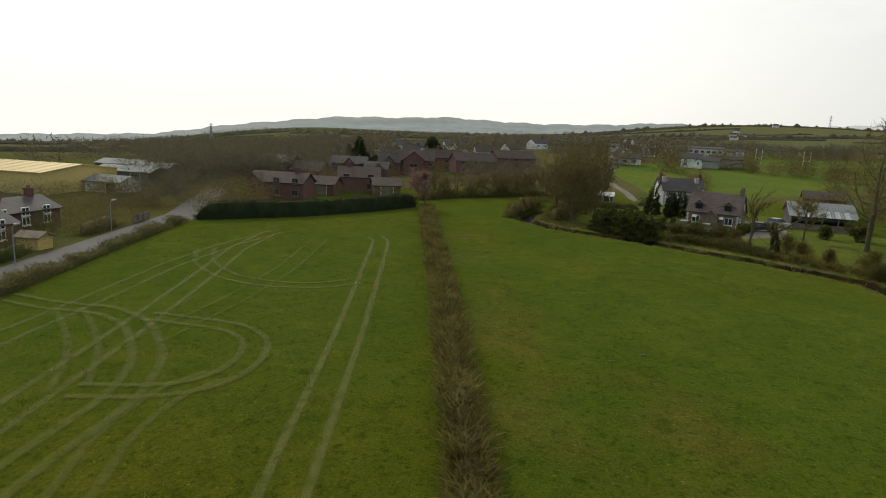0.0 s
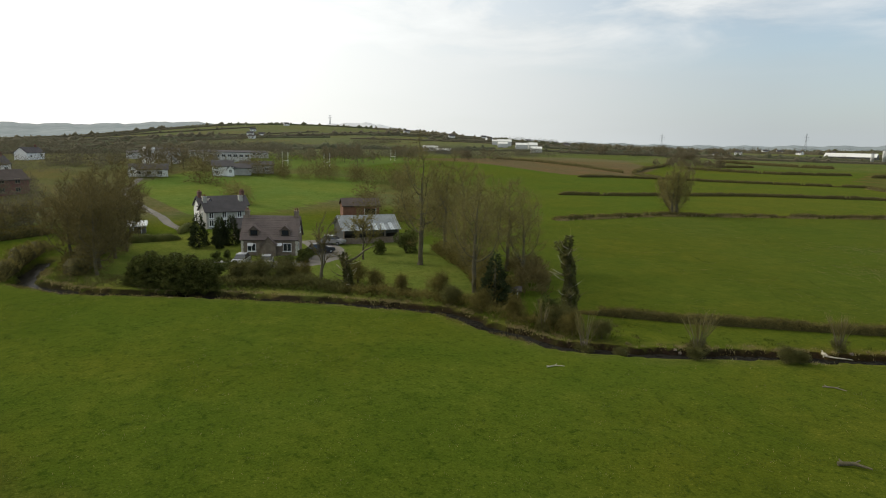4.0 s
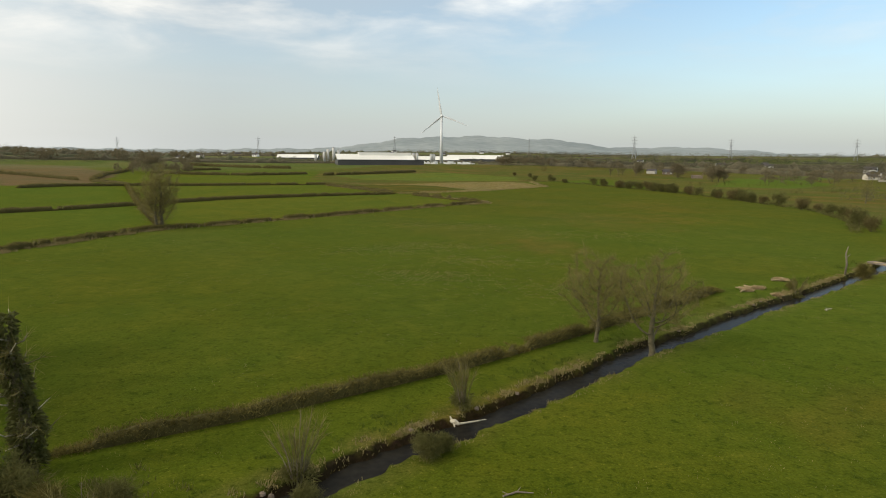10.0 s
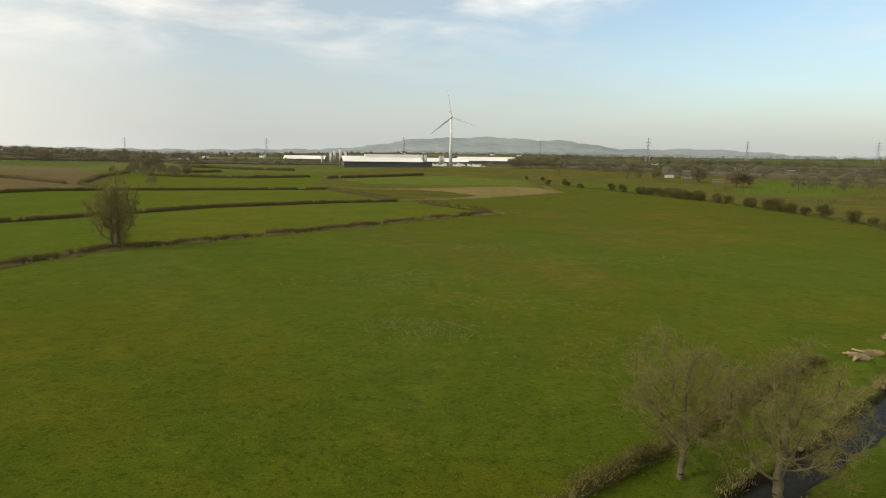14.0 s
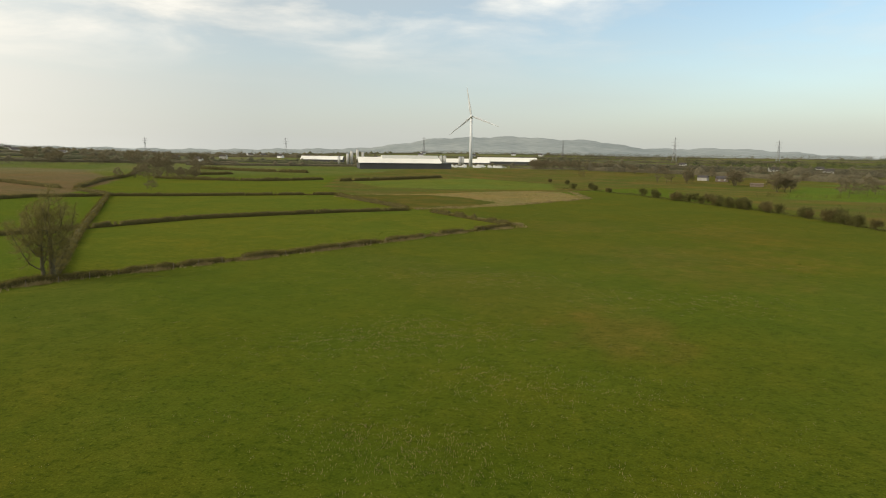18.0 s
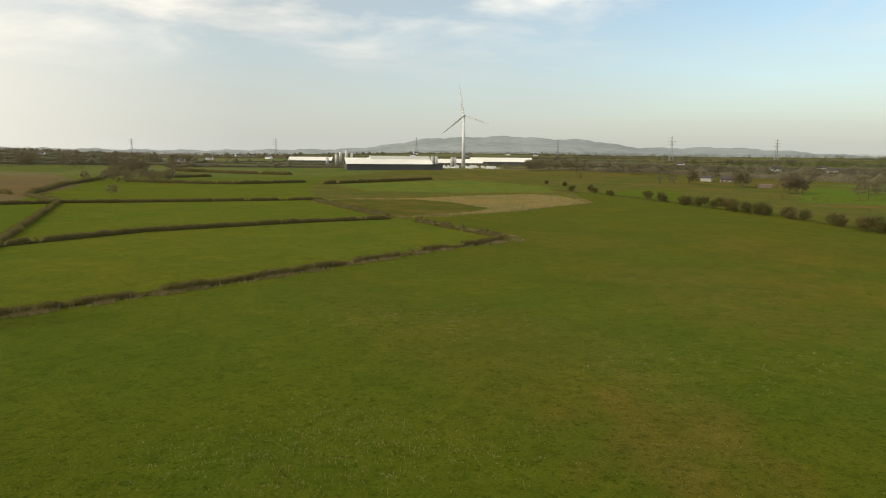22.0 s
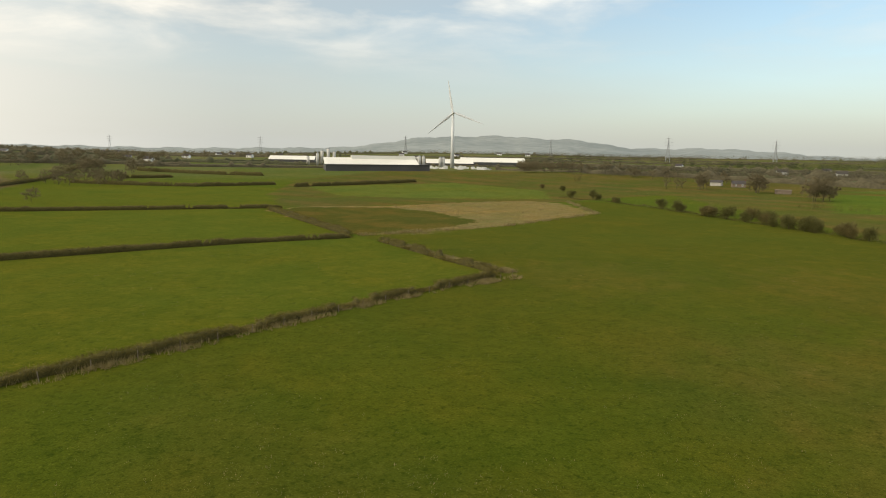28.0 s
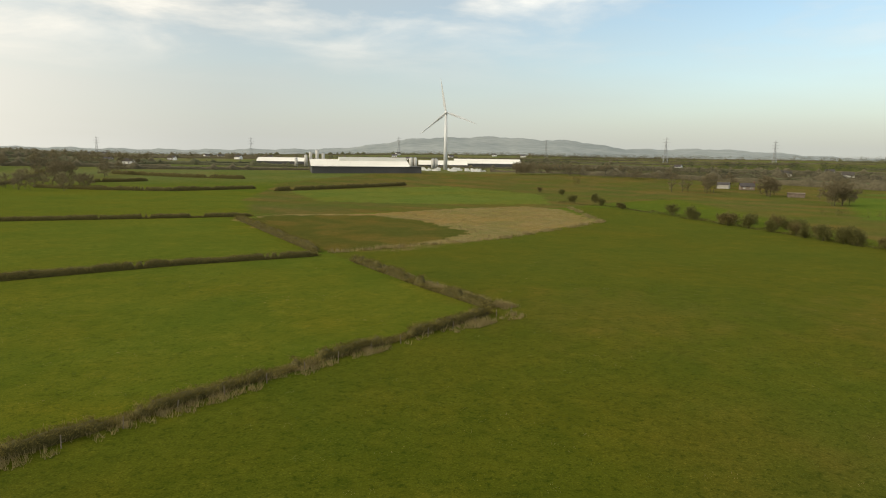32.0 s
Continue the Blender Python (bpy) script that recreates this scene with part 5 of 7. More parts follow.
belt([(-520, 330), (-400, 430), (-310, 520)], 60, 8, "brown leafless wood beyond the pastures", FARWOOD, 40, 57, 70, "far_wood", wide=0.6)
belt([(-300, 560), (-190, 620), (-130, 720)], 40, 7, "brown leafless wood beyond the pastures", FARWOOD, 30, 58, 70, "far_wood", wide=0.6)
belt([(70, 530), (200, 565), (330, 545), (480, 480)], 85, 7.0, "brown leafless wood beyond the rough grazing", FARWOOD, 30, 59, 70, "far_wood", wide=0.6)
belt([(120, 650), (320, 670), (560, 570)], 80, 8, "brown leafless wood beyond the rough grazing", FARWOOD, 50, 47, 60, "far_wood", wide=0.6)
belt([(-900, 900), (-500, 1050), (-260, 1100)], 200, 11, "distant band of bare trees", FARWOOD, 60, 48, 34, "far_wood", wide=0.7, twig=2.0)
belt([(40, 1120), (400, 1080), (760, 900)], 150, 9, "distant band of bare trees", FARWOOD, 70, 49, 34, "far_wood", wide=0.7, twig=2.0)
belt([(-60, -163.5), (-70, -166), (-84, -170)], 34, 4.6, "brown scrubby thicket behind the clipped hedge", TWIG_DARK, 5, 43, 240, wide=0.6, twig=1.15)
belt([(290, 335), (330, 345), (380, 380)], 20, 5.0, "bare trees before the estate", FARWOOD, 8, 41, 90, wide=0.6)
belt([(-44, -178), (-58, -184), (-78, -192), (-96, -200)], 60, 3.6, "brown scrub and garden trees behind the terrace", TWIG_DARK, 10, 38, 170, wide=0.6, twig=1.0)
belt([(-18, -176.5), (-34, -177.5), (-48, -178)], 24, 2.6, "dark green garden shrubs before the terrace", SHRUB, 3, 37, 160, wide=0.6, twig=1.1)
belt([(30, -176.5), (-12, -177.5), (-38, -176.6), (-66, -176.5), (-80, -180)], 90, 3.0, "brown scrub along the far side of the road", TWIG_DARK, 4, 40, 150, wide=0.7, twig=1.0)
belt([(-50, -190), (-66, -196), (-84, -203)], 40, 3.0, "brown leafless trees before the warehouse", FARWOOD, 8, 39, 150, wide=0.6, twig=1.1)
def far_hedge(points, high, seed, material):
    """A distant hedgerow: a low ragged bank of thorn with tree crowns along it."""
    r = np.random.default_rng(seed)
    q, w = along(points, 3.0)
    n = len(q)
    side = np.stack([-w[:, 1], w[:, 0]], 1)
    tall = high * (0.42 + 0.25 * np.convolve(r.random(n + 4), np.ones(3) / 3, "same")[2:-2])
    for c in r.integers(0, n, max(3, n // 7)):
        tall = np.maximum(tall, high * r.uniform(0.8, 1.5) * np.sqrt(np.clip(1 - ((np.arange(n) - c) * 3.0 / (high * r.uniform(0.5, 0.9))) ** 2, 0, 1)))
    z = land(q[:, 0], q[:, 1])
    rows = []
    for a, b in ((-0.5, -0.05), (-0.45, 0.6), (0.0, 1.0), (0.45, 0.6), (0.5, -0.05)):
        rows.append(np.c_[q + side * (a * tall[:, None] * r.uniform(0.8, 1.2, (n, 1))), z + b * tall * r.uniform(0.88, 1.1, n)])
    v = np.stack(rows, 1).reshape(-1, 3)
    i = np.arange(n - 1)[:, None] * 5 + np.arange(4)[None]
    faces = np.stack([i, i + 1, i + 6, i + 5], -1).reshape(-1, 4)
    tri = np.concatenate([faces[:, [0, 1, 2]], faces[:, [0, 2, 3]]])
    k = r.integers(0, n, n * 9)
    u = r.normal(size=(len(k), 3))
    p = np.c_[q[k] + side[k] * (r.uniform(-0.45, 0.45, (len(k), 1)) * tall[k][:, None]) + r.normal(0, 1.0, (len(k), 2)), z[k] + tall[k] * r.uniform(0.3, 1.0, len(k))]
    spray = slivers(p, u + [0, 0, 0.5], tall[k] * r.uniform(0.15, 0.35, len(k)), tall[k] * 0.09)
    tagged(new("hedgerow", mesh_of("hedgerow", joined((v, tri), spray), material)), "distant hedgerow of bare trees", "trees", kind="stuff")


far_spots = np.random.default_rng(71)
for cx, cy, sx, sy, count, high, kinds, what in (
        (-226, 352, 26, 26, 16, 8.5, (0, 3, 1), "brown bare tree in a copse beyond the pastures"), (-262, 440, 24, 22, 14, 9.5, (3, 0, 1), "brown bare tree in a copse beyond the pastures"),
        (-345, 600, 34, 30, 11, 11, (0, 1, 3), "brown bare tree in a copse beyond the pastures"), (-380, 500, 60, 50, 16, 10.5, (0, 3), "brown bare tree in a wood beyond the pastures"), (-164, 229, 1, 1, 1, 7.6, (0,), "bare tree in a low hedge"),
        (-420, 800, 80, 50, 9, 11, (1, 0), "brown bare tree on the skyline"), (52, 560, 26, 26, 16, 10, (3, 0), "brown bare tree in a scrubby wood by the sheds"), (95, 560, 30, 20, 12, 9, (3, 1), "brown bare tree in a scrubby wood by the sheds"),
        (127, 400, 12, 4, 8, 12, (2,), "slender bare tree on rough ground"), (163, 384, 5, 4, 4, 13, (0, 1), "bare tree beside a ruined farm"), (170, 326, 6, 6, 5, 12, (0, 3), "dense bare tree in the green fields"),
        (200, 300, 30, 24, 8, 9, (0, 1), "bare tree in a field hedge"), (260, 350, 30, 30, 9, 9, (1, 0), "bare tree before the estate"), (200, 470, 90, 40, 14, 8, (3, 0), "bare tree on the rough grazing"),
        (-222, -44, 14, 10, 6, 9, (3, 1), "dark bare tree by the white house"), (-260, 60, 40, 30, 12, 9, (3, 0), "brown bare tree on the rising ground"), (-330, 150, 50, 50, 14, 9, (0, 1), "brown bare tree on the rising ground"),
        (-250, -125, 40, 30, 14, 8, (0, 3), "brown bare tree among village houses"), (-330, -170, 60, 40, 16, 9, (3, 1), "brown bare tree in the wood beyond the village")):
    for i in range(count):
        x, y = cx + sx * far_spots.uniform(-1, 1), cy + sy * far_spots.uniform(-1, 1)
        bare_tree("copse_tree", float(x), float(y), DISTANT[kinds[i % len(kinds)]], what, float(far_spots.uniform(0, 360)), high / 10 * float(far_spots.uniform(0.75, 1.15)), "copse trees")

# broken hedgerows over the far country, out to the skyline
rows_ = np.random.default_rng(99)
for i in range(140):
    az = radians(rows_.uniform(-128, 44))
    dist = (430 if az < radians(-62) else 600) + 1350 * rows_.random() ** 1.3
    x, y = math.sin(az) * dist, -100 + math.cos(az) * dist
    if -170 < x < 70 and y < 760:
        continue
    turn, half_ = az + radians(90) + rows_.normal(0, 0.35), rows_.uniform(50, 150) * (0.5 + dist / 900)
    a_ = (x - math.sin(turn) * half_, y - math.cos(turn) * half_)
    b_ = (x + math.sin(turn) * half_, y + math.cos(turn) * half_)
    far_hedge([a_, b_], rows_.uniform(2.5, 6.5), 100 + i, FAR_OLIVE if i % 3 == 0 else FARWOOD)
for i in range(34):
    az, dist = radians(3 + 1.2 * i + rows_.uniform(-2, 2)), rows_.uniform(620, 1550)
    x, y = math.sin(az) * dist, -100 + math.cos(az) * dist
    turn, half_ = az + radians(90) + rows_.normal(0, 0.15), rows_.uniform(50, 110) * (0.4 + dist / 1000)
    belt([(x - math.sin(turn) * half_, y - math.cos(turn) * half_), (x + math.sin(turn) * half_, y + math.cos(turn) * half_)], 60, rows_.uniform(5.5, 8.5), "dark strip of wood in the distance", FARSHADE if i % 3 else FARWOOD, 24, 400 + i, 60, "far_wood", wide=0.75, twig=2.0)
for i, (x0, y0, x1, y1, n) in enumerate(((-1250, 1500, -500, 1900, 150), (-500, 1900, 250, 1850, 150), (250, 1850, 1000, 1450, 150), (-1700, 700, -1250, 1500, 110), (1000, 1450, 1500, 900, 100), (-900, -620, -1500, -500, 90))):
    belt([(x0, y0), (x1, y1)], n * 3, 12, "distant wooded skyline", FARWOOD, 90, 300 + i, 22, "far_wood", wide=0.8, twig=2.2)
for i, (x0, y0, x1, y1, n, h) in enumerate(((150, 800, 420, 760, 40, 9), (-60, 980, 160, 980, 40, 10), (420, 640, 620, 560, 40, 11), (300, 1000, 560, 920, 40, 12))):
    belt([(x0, y0), (x1, y1)], n, h, "dark conifer plantation in the distance", CONIFER, 18, 330 + i, 70, "plantation", wide=0.5)

for pts, high in (([(-228, 348), (-190, 350), (-158, 354), (-121, 380)], 2.2), ([(-106, 366), (-72, 392), (-40, 420)], 2.4), ([(-253, 463), (-200, 452), (-152, 449)], 2.6), ([(-225, 396), (-212, 406), (-202, 416)], 2.4),
                  ([(-192, 214), (-228, 290), (-250, 356), (-300, 470)], 2.0), ([(-200, 216), (-240, 230), (-330, 240)], 1.8), ([(-160, 190), (-192, 214)], 1.6)):
    hedge("boundary_hedge", pts, high, 2.2, "brown hedge between distant pastures", per_m=60, size=0.6, gaps=0.03, uneven=0.14)
hedge("garden_hedge", [(-93, -102), (-91.5, -92.5)], 1.3, 1.3, "clipped dark green garden hedge", LEYLAND, 160, size=0.3, uneven=0.03)
hedge("garden_hedge", [(-104, -86), (-97, -91)], 1.4, 1.5, "clipped dark green garden hedge", LEYLAND, 160, size=0.3, uneven=0.03)
hedge("road_hedge", [(60, -167), (-16, -167), (-34, -167.4), (-54, -167.6)], 0.9, 1.3, "low scruffy brown hedge along the road", HAW_GREEN, 190, 0.12, 0.4, True, 0.35)
hedge("garden_hedge", [(20, -173.8), (-20, -174.0), (-30, -173.8)], 1.2, 1.3, "dark green hedge across the road", SHRUB, 200, size=0.35, uneven=0.15)
hedge("garden_hedge", [(-40, -174), (-49, -174)], 1.3, 2.0, "bushy brown hedge across the road", HAW_GREEN, 200, size=0.4, uneven=0.4)

# ---- buildings ----
_windows = {}


def window_on(parent, x, y, z, w, h, turn=0.0, frame_mat=WHITE, name="window"):
    """A framed window set on a wall: frame, pane and sill. Its outer side faces -y, turned by turn."""
    key = (w, h, frame_mat.name)
    if key not in _windows:
        t = 0.09
        rim = Shape().box(-w / 2, -0.06, 0, -w / 2 + t, 0.1, h).box(w / 2 - t, -0.06, 0, w / 2, 0.1, h).box(-w / 2 + t, -0.06, 0, w / 2 - t, 0.1, t).box(-w / 2 + t, -0.06, h - t, w / 2 - t, 0.1, h)
        rim.box(-0.04, -0.05, t, 0.04, 0.1, h - t)
        _windows[key] = (mesh_of("window_frame", rim, frame_mat), mesh_of("pane", Shape().box(-w / 2 + t, -0.02, t, w / 2 - t, 0.1, h - t), GLASS),
                         mesh_of("sill", Shape().box(-w / 2 - 0.08, -0.13, -0.1, w / 2 + 0.08, 0.1, -0.003), frame_mat))
    f, p, s = _windows[key]
    ob = part(name, f, None, parent)
    ob.matrix_local = pose(x, y, z, 0, 0, turn)
    part("pane", p, None, ob), part("sill", s, None, ob)
    return ob


def pitched(parent, w, d, eaves, ridge, roof, over=0.3, thick=0.16, name="roof", cx=0.0, cy=0.0):
    """Two roof slopes with the ridge along x."""
    k = (ridge - eaves) / (d / 2)
    for s in (-1, 1):
        y0, z0 = s * (d / 2 + over), eaves - over * k
        a, b, c, e = (-w / 2 - over, y0, z0), (w / 2 + over, y0, z0), (w / 2 + over, 0, ridge), (-w / 2 - over, 0, ridge)
        pts = [(p[0] + cx, p[1] + cy, p[2] + 0.06) for p in ((a, b, c, e) if s < 0 else (b, a, e, c))]
        part(name, Shape().slab(*pts, thick), roof, parent)


def chimney(parent, x, y, z0, z1, mat=BRICK, w=0.7):
    ch = part("chimney", Shape().box(x - w / 2, y - 0.4, z0, x + w / 2, y + 0.4, z1).box(x - w / 2 - 0.07, y - 0.47, z1 + 0.003, x + w / 2 + 0.07, y + 0.47, z1 + 0.15), mat, parent)
    for s in (-0.17, 0.17):
        part("chimney_pot", Shape().tube([(x + s, y, z1 + 0.15), (x + s, y, z1 + 0.55)], [0.12, 0.10], 8), RUST, ch)


def house(name, x, y, turn, w, d, eaves, ridge, wall, roof, label, windows=(), side=(), stacks=(), wing=None, door=None, category="house", group="", stack_mat=BRICK, frame_mat=WHITE):
    ob = thing(name, pose(x, y, gz(x, y) - 0.02, 0, 0, turn), label, category, group)
    part("wall", Shape().add([(-w / 2, -d / 2, 0), (w / 2, -d / 2, 0), (w / 2, d / 2, 0), (-w / 2, d / 2, 0), (-w / 2, -d / 2, eaves), (w / 2, -d / 2, eaves), (w / 2, d / 2, eaves), (-w / 2, d / 2, eaves), (-w / 2, 0, ridge), (w / 2, 0, ridge)],
                             [(0, 1, 5, 4), (2, 3, 7, 6), (1, 2, 6, 9, 5), (3, 0, 4, 8, 7), (4, 5, 9, 8), (6, 7, 8, 9), (3, 2, 1, 0)]), wall, ob)
    pitched(ob, w, d, eaves, ridge, roof)
    for wx, wz, ww, wh in windows:
        window_on(ob, wx, -d / 2, wz, ww, wh, 0, frame_mat)
    for sgn, wy, wz, ww, wh in side:
        window_on(ob, sgn * w / 2, wy, wz, ww, wh, 90 * sgn, frame_mat)
    for cx in stacks:
        chimney(ob, cx, 0, ridge - 0.7, ridge + 0.8, stack_mat)
    if door:
        dx, dw, dh, mat = door
        dd = part("door", Shape().box(dx - dw / 2, -d / 2 - 0.05, 0.05, dx + dw / 2, -d / 2 + 0.1, dh), mat, ob)
        part("door_frame", Shape().box(dx - dw / 2 - 0.1, -d / 2 - 0.07, 0.05, dx - dw / 2 - 0.003, -d / 2 + 0.1, dh + 0.1).box(dx + dw / 2 + 0.003, -d / 2 - 0.07, 0.05, dx + dw / 2 + 0.1, -d / 2 + 0.1, dh + 0.1), frame_mat, dd)
    if wing:
        gx_, gw, out, ge, gr = wing
        wg = part("gable_wing", Shape().prism([(gx_ - gw / 2, 0), (gx_ + gw / 2, 0), (gx_ + gw / 2, ge), (gx_, gr), (gx_ - gw / 2, ge)], -d / 2 - out, 0), wall, ob)
        k = (gr - ge) / (gw / 2)
        for s in (-1, 1):
            e = gw / 2 + 0.25
            a, b = (gx_ + s * e, -d / 2 - out - 0.25, ge - 0.25 * k + 0.06), (gx_, -d / 2 - out - 0.25, gr + 0.06)
            c, f = (gx_, 0, gr + 0.06), (gx_ + s * e, 0, ge - 0.25 * k + 0.06)
            part("wing_roof", Shape().slab(*((a, b, c, f) if s < 0 else (b, a, f, c)), 0.14), roof, wg)
        window_on(ob, gx_, -d / 2 - out, ge * 0.52, gw * 0.36, 1.1, 0, frame_mat)
        if ge > 3:
            window_on(ob, gx_, -d / 2 - out, 0.9, gw * 0.42, 1.2, 0, frame_mat)
    return ob


def hipped_courses(ob, w, d, eaves, ridge, mat, courses, over=0.3):
    """Rows of tiles on the front slope, each a little proud of the last."""
    k = (ridge - eaves) / (d / 2)
    for i in range(courses):
        t0, t1 = i / courses, (i + 1) / courses
        y0, y1 = -(d / 2 + over) * (1 - t0), -(d / 2 + over) * (1 - t1)
        z0, z1 = ridge + 0.06 + k * y0, ridge + 0.06 + k * y1
        part("tile_course", Shape().slab((-w / 2 - over, y0, z0 + 0.065), (w / 2 + over, y0, z0 + 0.065), (w / 2 + over, y1, z1 + 0.02), (-w / 2 - over, y1, z1 + 0.02), 0.03), mat, ob)


# the stone cottage
cott = house("cottage", -72.3, -86.0, 53, 9.0, 6.8, 2.9, 6.3, STONE, PURPLE_TILE, "stone cottage with a brown tiled roof and two dormers", windows=((-2.9, 0.75, 1.4, 1.35), (2.9, 0.75, 1.4, 1.35)),
             side=((1, -1.4, 0.8, 1.0, 1.2), (1, 1.2, 3.4, 0.9, 1.1)), stacks=(-4.1, 4.1), stack_mat=STONE)
hipped_courses(cott, 9.0, 6.8, 2.9, 6.3, PURPLE_TILE, 14)
for dx in (-2.55, 2.55):
    dm = part("dormer", Shape().prism([(dx - 0.8, 3.3), (dx + 0.8, 3.3), (dx + 0.8, 4.25), (dx, 4.95), (dx - 0.8, 4.25)], -3.05, -0.9), STONE, cott)
    for s in (-1, 1):
        a, b, c, f = (dx + s * 1.0, -3.3, 4.14), (dx, -3.3, 5.04), (dx, -0.6, 5.04), (dx + s * 1.0, -0.6, 4.14)
        part("dormer_roof", Shape().slab(*((a, b, c, f) if s < 0 else (b, a, f, c)), 0.1), PURPLE_TILE, dm)
    wd = window_on(cott, dx, -3.05, 3.45, 1.15, 0.8, 0, DARK)
porch = part("porch", Shape().prism([(-1.15, 0), (1.15, 0), (1.15, 2.1), (0, 3.3), (-1.15, 2.1)], -4.5, -3.35), STONE, cott)
for s in (-1, 1):
    a, b, c, f = (s * 1.4, -4.7, 1.92), (0, -4.7, 3.40), (0, -3.0, 3.40), (s * 1.4, -3.0, 1.92)
    part("porch_roof", Shape().slab(*((a, b, c, f) if s < 0 else (b, a, f, c)), 0.1), PURPLE_TILE, porch)
part("front_door", Shape().box(-0.45, -4.56, 0.02, 0.45, -4.4, 1.95).prism([(-0.45, 1.95), (0.45, 1.95), (0.25, 2.25), (-0.25, 2.25)], -4.56, -4.4), WOOD, porch, "arched wooden door")
for sx in (-4.42, 4.42):
    for i in range(7):
        q_ = 0.36 if i % 2 else 0.24
        part("quoin", Shape().box(sx - q_ / 2 - 0.03, -3.46, 0.05 + i * 0.40, sx + q_ / 2 + 0.03, -3.30, 0.41 + i * 0.40), CREAM, cott, "pale cornerstone")
for sx in (-2.9, 2.9):
    part("awning", Shape().slab((sx - 0.85 + (0.25 if sx < 0 else -0.9), -3.95, 1.75), (sx + 0.05 + (0.25 if sx < 0 else -0.9), -3.95, 1.75), (sx + 0.05 + (0.25 if sx < 0 else -0.9), -3.42, 2.15), (sx - 0.85 + (0.25 if sx < 0 else -0.9), -3.42, 2.15), 0.04), WHITE, cott, "small white window blind")

cott.scale = (0.88, 0.88, 0.88)

# the old farmhouse and its rear wing
house("farmhouse", -102.5, -80.5, 84, 7.6, 4.6, 3.3, 5.0, GREYSTONE, SLATE, "two-storey pale stone farmhouse with a slate roof", windows=tuple((x, z, 0.9, 1.2) for x in (-2.9, -0.5, 2.4) for z in (0.5, 1.95)),
      side=((-1, 0, 2.1, 0.8, 1.0),), stacks=(-3.4, 3.4), stack_mat=GREYSTONE, door=(1.0, 1.0, 2.0, DARK))
house("farmhouse_wing", -109.0, -78.0, 84, 9.4, 4.6, 3.5, 5.2, RENDER, SLATE, "white rear wing of the farmhouse with small gables", wing=(-3.2, 2.8, 1.2, 3.5, 5.0), stacks=(-4.2, 4.2), windows=((0.5, 3.0, 0.8, 1.0), (3.5, 3.0, 0.8, 1.0)))
house("outhouse", -88.0, -80.5, 72, 8.0, 4.0, 2.0, 3.4, STONE, SLATE, "low stone outhouse with a slate roof", category="outhouse")
house("garden_hut", -102.5, -96.0, 70, 2.6, 2.2, 1.5, 2.1, GREYCLAD, RENDER, "small shed with a pale roof beside the lane", category="shed", door=(0, 1.2, 1.4, DARK))

# hay barn with an open front
barn = thing("barn", pose(-73.8, -67.6, gz(-73.8, -67.6) - 0.02, 0, 0, 71), "open-fronted barn with a corrugated tin roof", "barn")
W, D = 11.0, 7.0
part("low_wall", Shape().box(-W / 2, -D / 2, 0, W / 2, -D / 2 + 0.3, 1.15), STONE, barn, "rough stone front wall")
part("back_wall", Shape().box(-W / 2, D / 2 - 0.2, 0, W / 2, D / 2, 3.2), GREYCLAD, barn)
for s in (-1, 1):
    part("end_wall", Shape().prism([(-D / 2 + 0.31, 0), (D / 2 - 0.21, 0), (D / 2 - 0.21, 3.2), (0.4, 4.9), (-D / 2 + 0.31, 2.7)], -0.1, 0.1), GREYCLAD, barn).matrix_local = pose(s * (W / 2 - 0.1), 0, 0, 0, 0, 90)
for i in range(5):
    x = -W / 2 + 0.15 + i * (W - 0.3) / 4
    part("post", Shape().box(x - 0.12, -D / 2 + 0.05, 1.253, x + 0.12, -D / 2 + 0.28, 2.75), WOOD, barn)
part("loft_panel", Shape().box(-W / 2, -D / 2 + 0.32, 1.9, W / 2, -D / 2 + 0.40, 2.9), GREYCLAD, barn)
n = 44
for i in range(n):
    x0, x1 = -W / 2 - 0.4 + i * (W + 0.8) / n, -W / 2 - 0.4 + (i + 0.86) * (W + 0.8) / n
    lift = 0.03 * (i % 2)
    part("roof_sheet", Shape().slab((x0, -1.75, 3.72 + lift), (x1, -1.75, 3.72 + lift), (x1, 0.4, 5.05 + lift), (x0, 0.4, 5.05 + lift), 0.03), TIN, barn)
    light = i % 6 in (0, 1, 2) and 6 < i < 42
    part("eave_sheet", Shape().slab((x0, -D / 2 - 0.5, 2.60 + lift), (x1, -D / 2 - 0.5, 2.60 + lift), (x1, -1.70, 3.70 + lift), (x0, -1.70, 3.70 + lift), 0.03), TINLIGHT if light else TIN, barn, "clear plastic sheet" if light else "")
    part("rear_sheet", Shape().slab((x1, D / 2 + 0.4, 2.95 + lift), (x0, D / 2 + 0.4, 2.95 + lift), (x0, 0.42, 5.05 + lift), (x1, 0.42, 5.05 + lift), 0.03), TIN, barn)
barn.scale = (0.88, 0.88, 0.88)
shed = house("cart_shed", -103.0, -48.5, 64, 8.0, 5, 2.8, 4.2, RUST, BROWN_TILE, "old red-walled shed with a weathered roof and dark doorway", category="shed", door=(2.0, 2.4, 2.1, DARK))
hut = house("hen_hut", -31.0, -78.0, 40, 1.2, 1.0, 0.85, 1.1, WOOD, SLATE, "small wooden hut with a grey felt roof", category="hut", door=(0.1, 0.5, 0.8, DARK))

